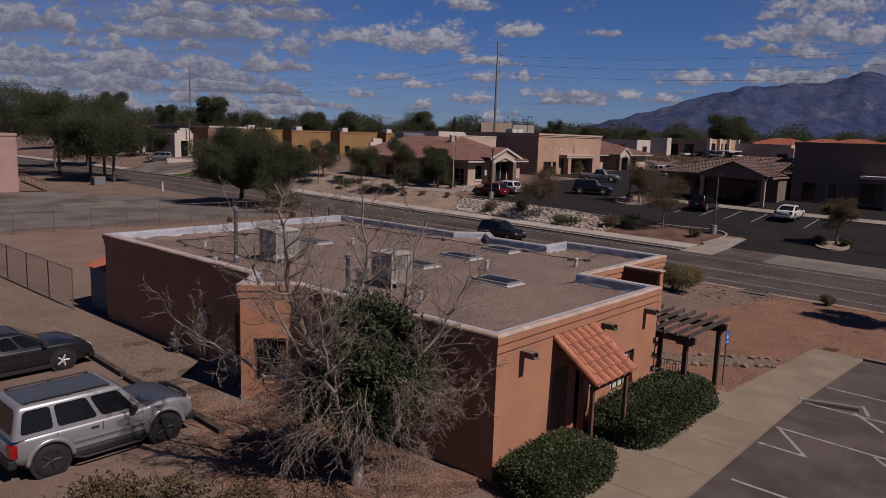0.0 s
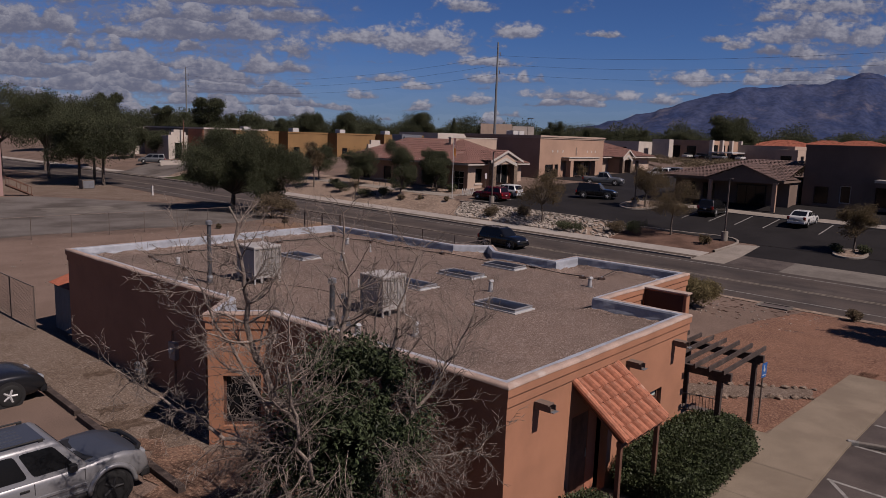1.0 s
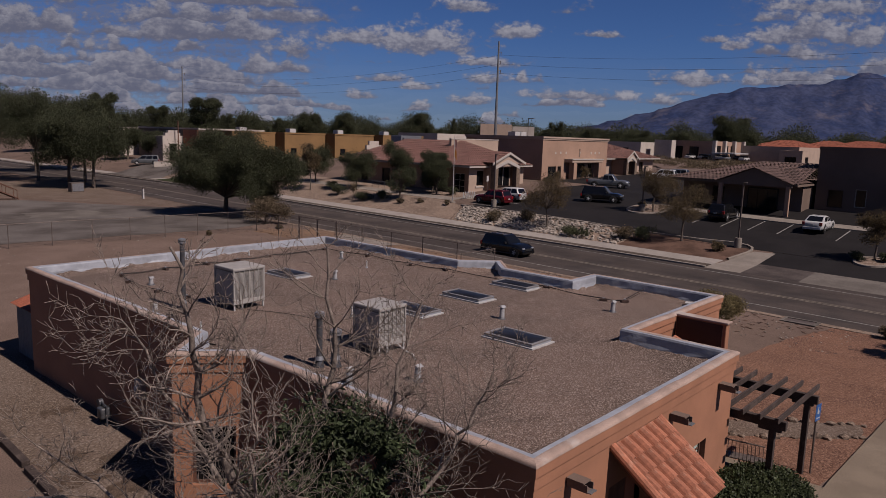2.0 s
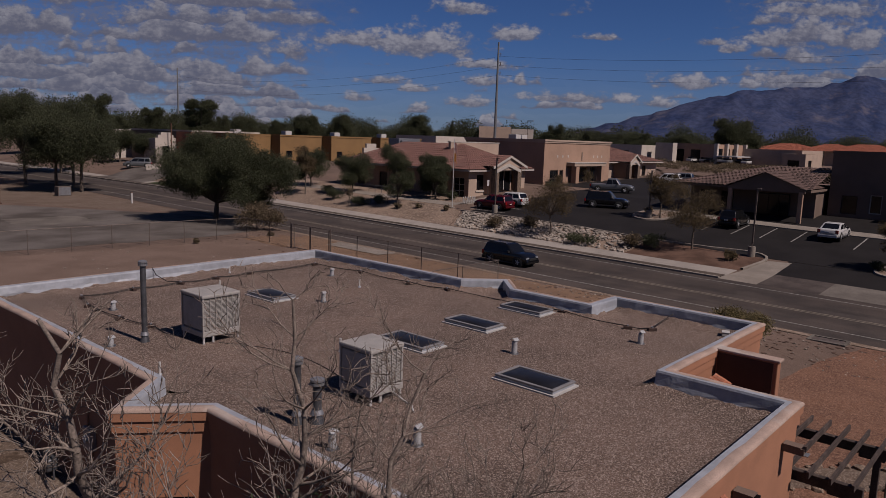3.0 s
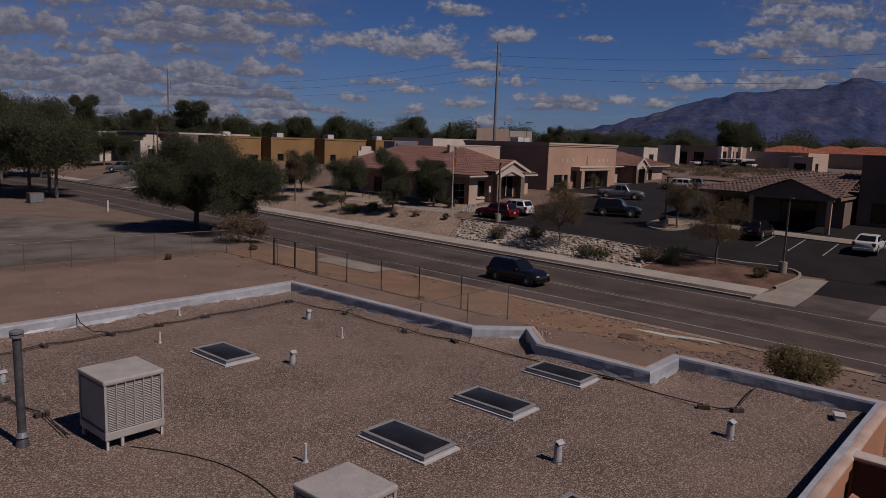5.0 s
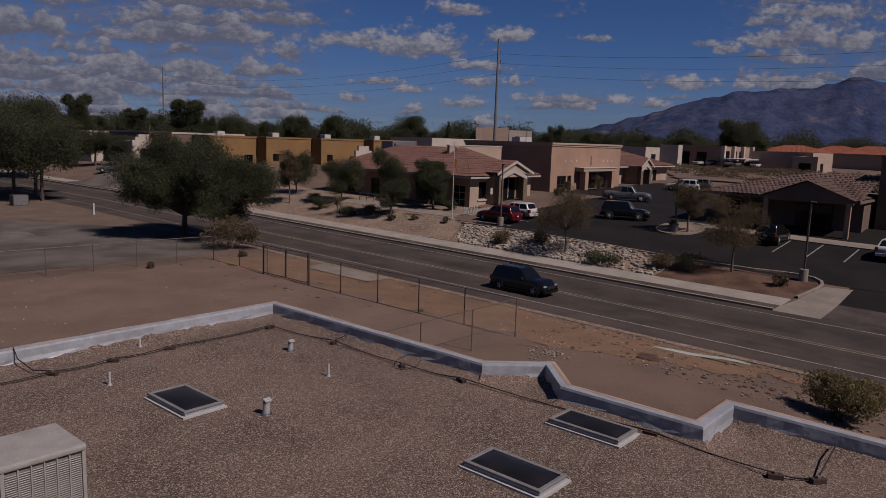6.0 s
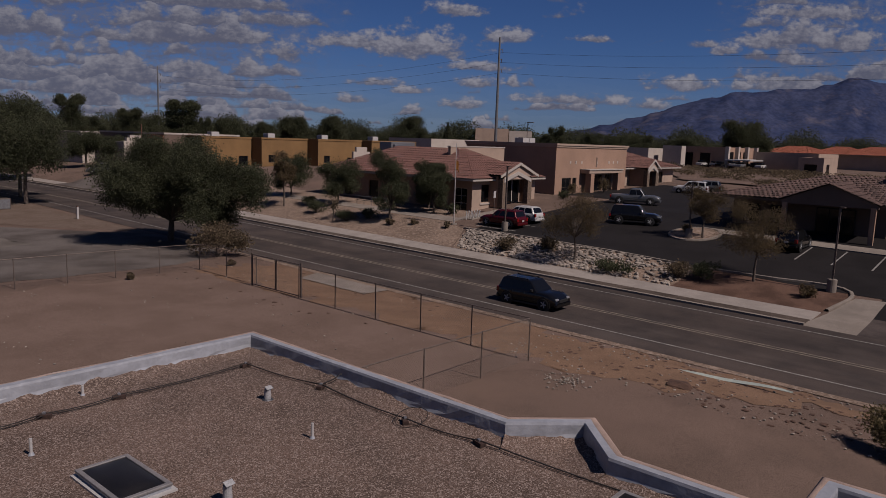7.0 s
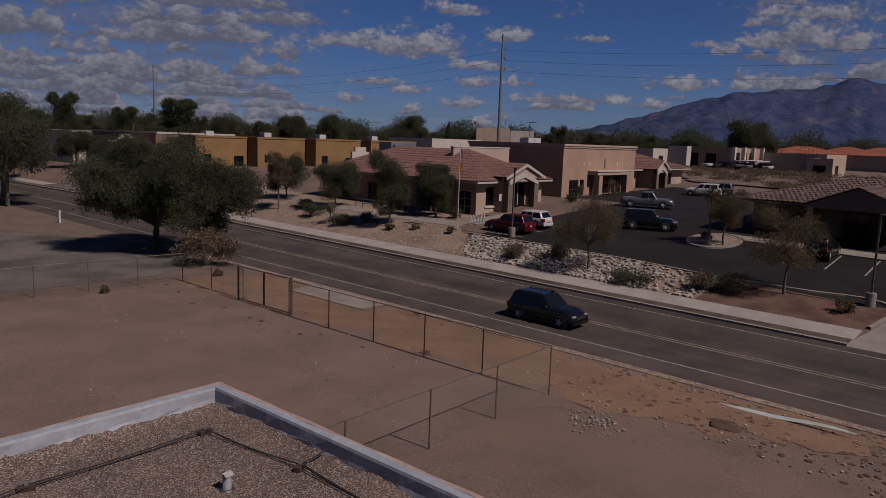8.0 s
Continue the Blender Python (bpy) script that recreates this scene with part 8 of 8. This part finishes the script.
    part("case", box((-0.8, -0.6, 0), (0.8, 0.6, 1.2), 0.04), M["steel_dark"], u)
    part("door", box((-0.7, -0.62, 0.1), (0.7, -0.6, 1.1), 0.005), M["galv"], u)
    # pale commercial blocks below the mountain
    block("pale_building", "pale flat-roofed shop block far off", rect(196, 214, 96, 110), 2.5, 8.8, "white_stucco", {3: [(3, 5, 3.5, 7, DWIN), (8, 10, 3.5, 7, DWIN)]})
    block("pale_building", "cream block with an open roof frame", rect(200, 203, 88, 93.5), 2.5, 9.7, "white_stucco")
    b = block("pale_building", "tan flat-roofed shop block with white piers far off", rect(206, 232, 78, 92), 2.5, 9.7, "tan_stucco", {3: [(2, 5, 4, 8, DWIN), (7, 10, 4, 8, DWIN)], 0: [(3, 7, 4, 8.4, DWIN), (9, 13, 4, 8.4, DWIN), (15, 19, 4, 8.4, DWIN)]})
    for x in (206, 214, 222, 230):
        part("pier", box((x, 77.0, 2.5), (x + 1.2, 77.98, 9.9)), M["white_stucco"], b)
    part("canopy", box((203, 70, 6.1), (232, 76.9, 6.4)), M["white_metal"], b)
    block("pale_building", "grey-tan flat-roofed block far off", rect(214, 236, 56, 72), 2.5, 8.7, "light_stucco", {0: [(8, 10, 4, 7, DWIN)]})
    block("pale_building", "low grey-tan block with a dark door", rect(203, 216, 52, 58), 2.5, 7.7, "light_stucco", {3: [(1.5, 4.5, 2.6, 6, DWIN)], 0: [(3, 6, 3, 6, DWIN)]})
    for i in range(7):
        t = thing("far_parked_car", "tiny parked car far across the lots", "car", (199 + (i % 2) * 3, 66 + i * 2.6, 4.4), group="cars parked far off")
        col = (M["white_metal"], M["glass_dark"], M["galv"])[i % 3]
        bm = box((-2.1, -0.85, 0.25), (2.1, 0.85, 0.9), 0.15)
        part("body", bm, col, t)
        part("cabin", box((-1.2, -0.75, 0.9), (0.9, 0.75, 1.45), 0.2), M["glass_dark"], t)
        for x in (-1.3, 1.3):
            for y in (-0.8, 0.8):
                part("wheel", rod((x, y - 0.1, 0.32), (x, y + 0.1, 0.32), 0.32, seg=12), M["black"], t)
    structure("far_bank", rough_edge([(125, 36), (198, 44), (198, 100), (125, 56)], 0.25, 1.0, 4.0, 14), M["earth"], "weedy brown slope", "slope")
    for i, (x, y, w, d) in enumerate(((281, 92, 26, 16), (286, 68, 30, 18), (291, 44, 26, 16), (300, 24, 26, 16), (318, 100, 24, 14), (305, 82, 26, 15), (312, 58, 26, 15), (318, 34, 26, 15), (275, 108, 22, 12))):
        h = thing("red_roof_house", "far house with a bright red tile roof", "house", group="red-roofed houses")
        d *= 1.35
        shell(h, rect(x, x + w * 0.6, y - d, y), 3, 8.6, "light_stucco", 0.4)
        hip_roof(h, x - 1, x + w * 0.6 + 1, y - d - 1, y + 1, 8.7, 11.2 + 0.4 * (i % 2), tile="tile_red", fascia="light_stucco")
    t = thing("tall_block", "plain tan tower block of a hall beyond the offices", "building")
    shell(t, [(230, 186), (238, 175.5), (256, 189), (248, 199.5)], 3, 14.4, "light_stucco", 0.4)
    part("white_wing", prism([(238.1, 175.3), (243.5, 168), (252, 175), (247, 182)], 3, 13.7), M["white_stucco"], t)


make_far_buildings()


def make_poles():
    for i, y in enumerate((-42.6, 92.4, 227.4)):
        p = thing("transmission_pole", "tall grey steel transmission pole with side arms", "power pole", (118.7, y, 3.3), group="transmission poles")
        part("shaft", rod((0, 0, -0.5), (0, 0, 26.0), 0.36, 0.17, 14), M["pole_steel"], p)
        for z in (23.6, 21.7, 19.7):
            part("arm", rod((0, 0, z), (0.9, 0.0, z + 0.25), 0.07, 0.05, 8), M["pole_steel"], p)
            part("insulator", rod((0.9, 0, z + 0.3), (0.9, 0, z - 0.5), 0.09, 0.06, 8), M["steel_dark"], p)
    for z in (26.5, 24.6, 22.6):
        for ya, yb in ((-42.6, 92.4), (92.4, 227.4)):
            pts = [(119.6, ya + (yb - ya) * k / 24, z - 3.2 * 4 * (k / 24) * (1 - k / 24)) for k in range(25)]
            cable_line("power_line", "thin sagging power line between the poles", pts, 0.02, "cable", "power line")
    lamps = ((55.6, 43.6, 5.9, True), (54.6, 16.0, 5.6, True), (63.3, 29.4, 4.9, True))
    for x, y, h, base in lamps:
        p = thing("street_lamp", "brown car park lamp post on a concrete base", "lamp post", on_land(x, y), group="lamp posts by the car park")
        part("base", rod((0, 0, -0.2), (0, 0, 0.85), 0.3, 0.3, 18), M["concrete"], p, "round concrete base")
        part("shaft", box((-0.06, -0.06, 0.85), (0.06, 0.06, h), 0.01), M["steel_dark"], p)
        part("lamp_head", box((-0.13, -0.3, h), (0.13, 0.05, h + 0.08), 0.02), M["steel_dark"], p)
    p = thing("street_lamp", "tall distant street lamp over the roofs", "lamp post", (192.5, 135.4, 3.4), group="lamp posts by the car park")
    part("shaft", rod((0, 0, 0), (0, 0, 12.0), 0.12, 0.08), M["steel_dark"], p)
    part("lamp_head", box((-0.3, -2.2, 11.9), (0.3, 0.1, 12.15), 0.05), M["steel_dark"], p)
    p = thing("utility_post", "rust-red slender post over the far roofs", "post", (65, 131.3, 3.0))
    part("shaft", rod((0, 0, 0), (0, 0, 7.0), 0.13, 0.1), M["wood_brown"], p)
    f = thing("flagpole", "white flagpole with two limp flags", "flagpole", on_land(55.2, 49.4))
    part("base", rod((0, 0, -0.1), (0, 0, 0.15), 0.35, 0.3, 14), M["concrete"], f)
    part("pole", rod((0, 0, 0), (0, 0, 7.8), 0.05, 0.03), M["white_metal"], f)
    cols = (mat("flag_red_white", (0.35, 0.06, 0.07), 0.9, var=0.5, scale=9, bump=0, col2=(0.55, 0.5, 0.48)), mat("flag_yellow", (0.6, 0.25, 0.04), 0.9, var=0.2, scale=4, bump=0))
    for k, (z, mt) in enumerate(zip((7.5, 6.3), cols)):
        bm = bmesh.new()
        g = [[bm.verts.new((0.06 + 0.10 * i * (0.6 + 0.05 * j), 0.09 * math.sin(i * 1.1 + j * 0.4), z - j * 0.16 - 0.06 * i)) for i in range(7)] for j in range(7)]
        for a, b in zip(g, g[1:]):
            for i in range(6):
                bm.faces.new((a[i], a[i + 1], b[i + 1], b[i]))
        bmesh.ops.solidify(bm, geom=bm.faces[:], thickness=0.01)
        part("flag", bm, mt, f, ("limp red and white flag", "limp yellow flag")[k])
    r = thing("bicycle_rack", "pale wavy steel bicycle rack by the walk", "bicycle rack", on_land(57.7, 49.9, 0.05))
    pts = []
    for i in range(61):
        t = i / 60
        pts.append((t * 2.2, 0.0, 0.15 + 0.75 * (0.5 + 0.5 * math.cos(t * 10 * math.pi))))
    part("rail", sweep(pts, 0.035), M["white_metal"], r)
    for x in (0, 2.2):
        part("foot", rod((x, 0, 0), (x, 0, 0.9), 0.035), M["white_metal"], r)
    s = thing("walk_sign", "small white parking sign before the office", "sign", on_land(63.2, 50.6))
    part("post", rod((0, 0, 0), (0, 0, 2.2), 0.03), M["steel_dark"], s)
    part("plate", box((-0.2, -0.03, 1.6), (0.2, -0.01, 2.3), 0.005), M["white_metal"], s)
    m = thing("marker_post", "white plastic marker post at the street corner", "marker post", on_land(32.4, 79.5))
    part("post", box((-0.09, -0.09, -0.1), (0.09, 0.09, 1.25), 0.02), M["white_metal"], m)
    part("cap", box((-0.1, -0.1, 1.25), (0.1, 0.1, 1.32), 0.02), M["wood_brown"], m)
    h = thing("walk_railing", "pale steel handrail beside the office walk", "railing", on_land(58.4, 62.0))
    for i in range(5):
        part("post", rod((0, i * 1.2, 0), (0, i * 1.2, 1.0), 0.03), M["galv"], h)
    for z in (0.55, 1.0):
        part("rail", rod((0, 0, z), (0, 4.8, z), 0.03), M["galv"], h)
    # kerbed islands of the car park
    for cx, cy, w, d in ((65.2, 29.6, 6.2, 4.2), (55.4, 5.9, 3.2, 2.6)):
        ring = [(cx + math.cos(a) * w / 2, cy + math.sin(a) * d / 2) for a in (2 * math.pi * i / 28 for i in range(28))]
        inner = [(cx + math.cos(a) * (w / 2 - 0.22), cy + math.sin(a) * (d / 2 - 0.22)) for a in (2 * math.pi * i / 28 for i in range(28))]
        bm = bmesh.new()
        v = [[bm.verts.new((x, y, land(x, y) + dz)) for x, y in rr] for rr, dz in ((ring, 0.0), (ring, 0.17), (inner, 0.17), (inner, 0.0))]
        for a, b in zip(v, v[1:]):
            for i in range(28):
                j = (i + 1) % 28
                bm.faces.new((a[i], a[j], b[j], b[i]))
        structure("island_kerb", bm, M["concrete"], "pale concrete kerb of a planting island", "kerb")
        structure("island_bed", rough_edge(inner, 0.12, 0.0, 9.0), M["tan_gravel"], "gravel of a planting island", "gravel")
    # stall lines
    for y in (9.9, 14.9, 17.6, 20.2, 23.0):
        structure("stall_line", sheet(61.6, 66.6, y, y + 0.12, 0.04), M["paint_white"], "white parking stall line", "parking line")
    for x in (56.0, 59.0, 62.0):
        structure("stall_line", sheet(x, x + 0.12, 42.6, 47.4, 0.04), M["paint_white"], "white parking stall line", "parking line")


make_poles()


def near_lot():
    # worn stall lines, a painted arrow and a broken kerb stop
    def stripe(a, b, w=0.1):
        a, b = Vector(a), Vector(b)
        d = (b - a).normalized()
        n = Vector((-d.y, d.x)) * w / 2
        bm = bmesh.new()
        k = 8
        rows_ = []
        for i in range(k + 1):
            p = a.lerp(b, i / k)
            rows_.append([bm.verts.new((*(p + n), land(p.x, p.y) + 0.026)), bm.verts.new((*(p - n), land(p.x, p.y) + 0.026))])
        for p, q in zip(rows_, rows_[1:]):
            bm.faces.new((p[0], p[1], q[1], q[0]))
        structure("stall_line", bm, M["paint_white"], "worn white parking line", "parking line")
    stripe((7.2, -3.82), (7.15, -5.1))
    stripe((4.4, -4.1), (4.3, -8.0))
    stripe((8.75, -3.8), (8.45, -9.0))
    stripe((8.7, -3.9), (7.2, -5.0))
    stripe((8.5, -6.4), (7.1, -7.6))
    stripe((11.7, -3.8), (11.6, -9.0))
    stripe((11.9, -5.2), (10.6, -6.2))
    stripe((13.0, -5.2), (11.9, -5.6))
    stripe((14.4, -3.8), (14.2, -9.0))
    s = thing("kerb_stop", "cracked concrete parking stop with worn paint", "parking stop", (12.0, -4.45, land(12, -4.45) + 0.02), -72)
    part("bar", box((-0.85, -0.08, 0), (0.85, 0.08, 0.13), 0.03), M["concrete_old"], s)
    part("painted_end", box((-0.9, -0.085, 0), (-0.6, 0.085, 0.135), 0.03), M["paint_white"], s)
    structure("kerb", sheet(1.2, 20.6, -3.72, -3.6, 0.11, 0.25), M["walk"], "stained concrete walkway kerb", "kerb")


near_lot()
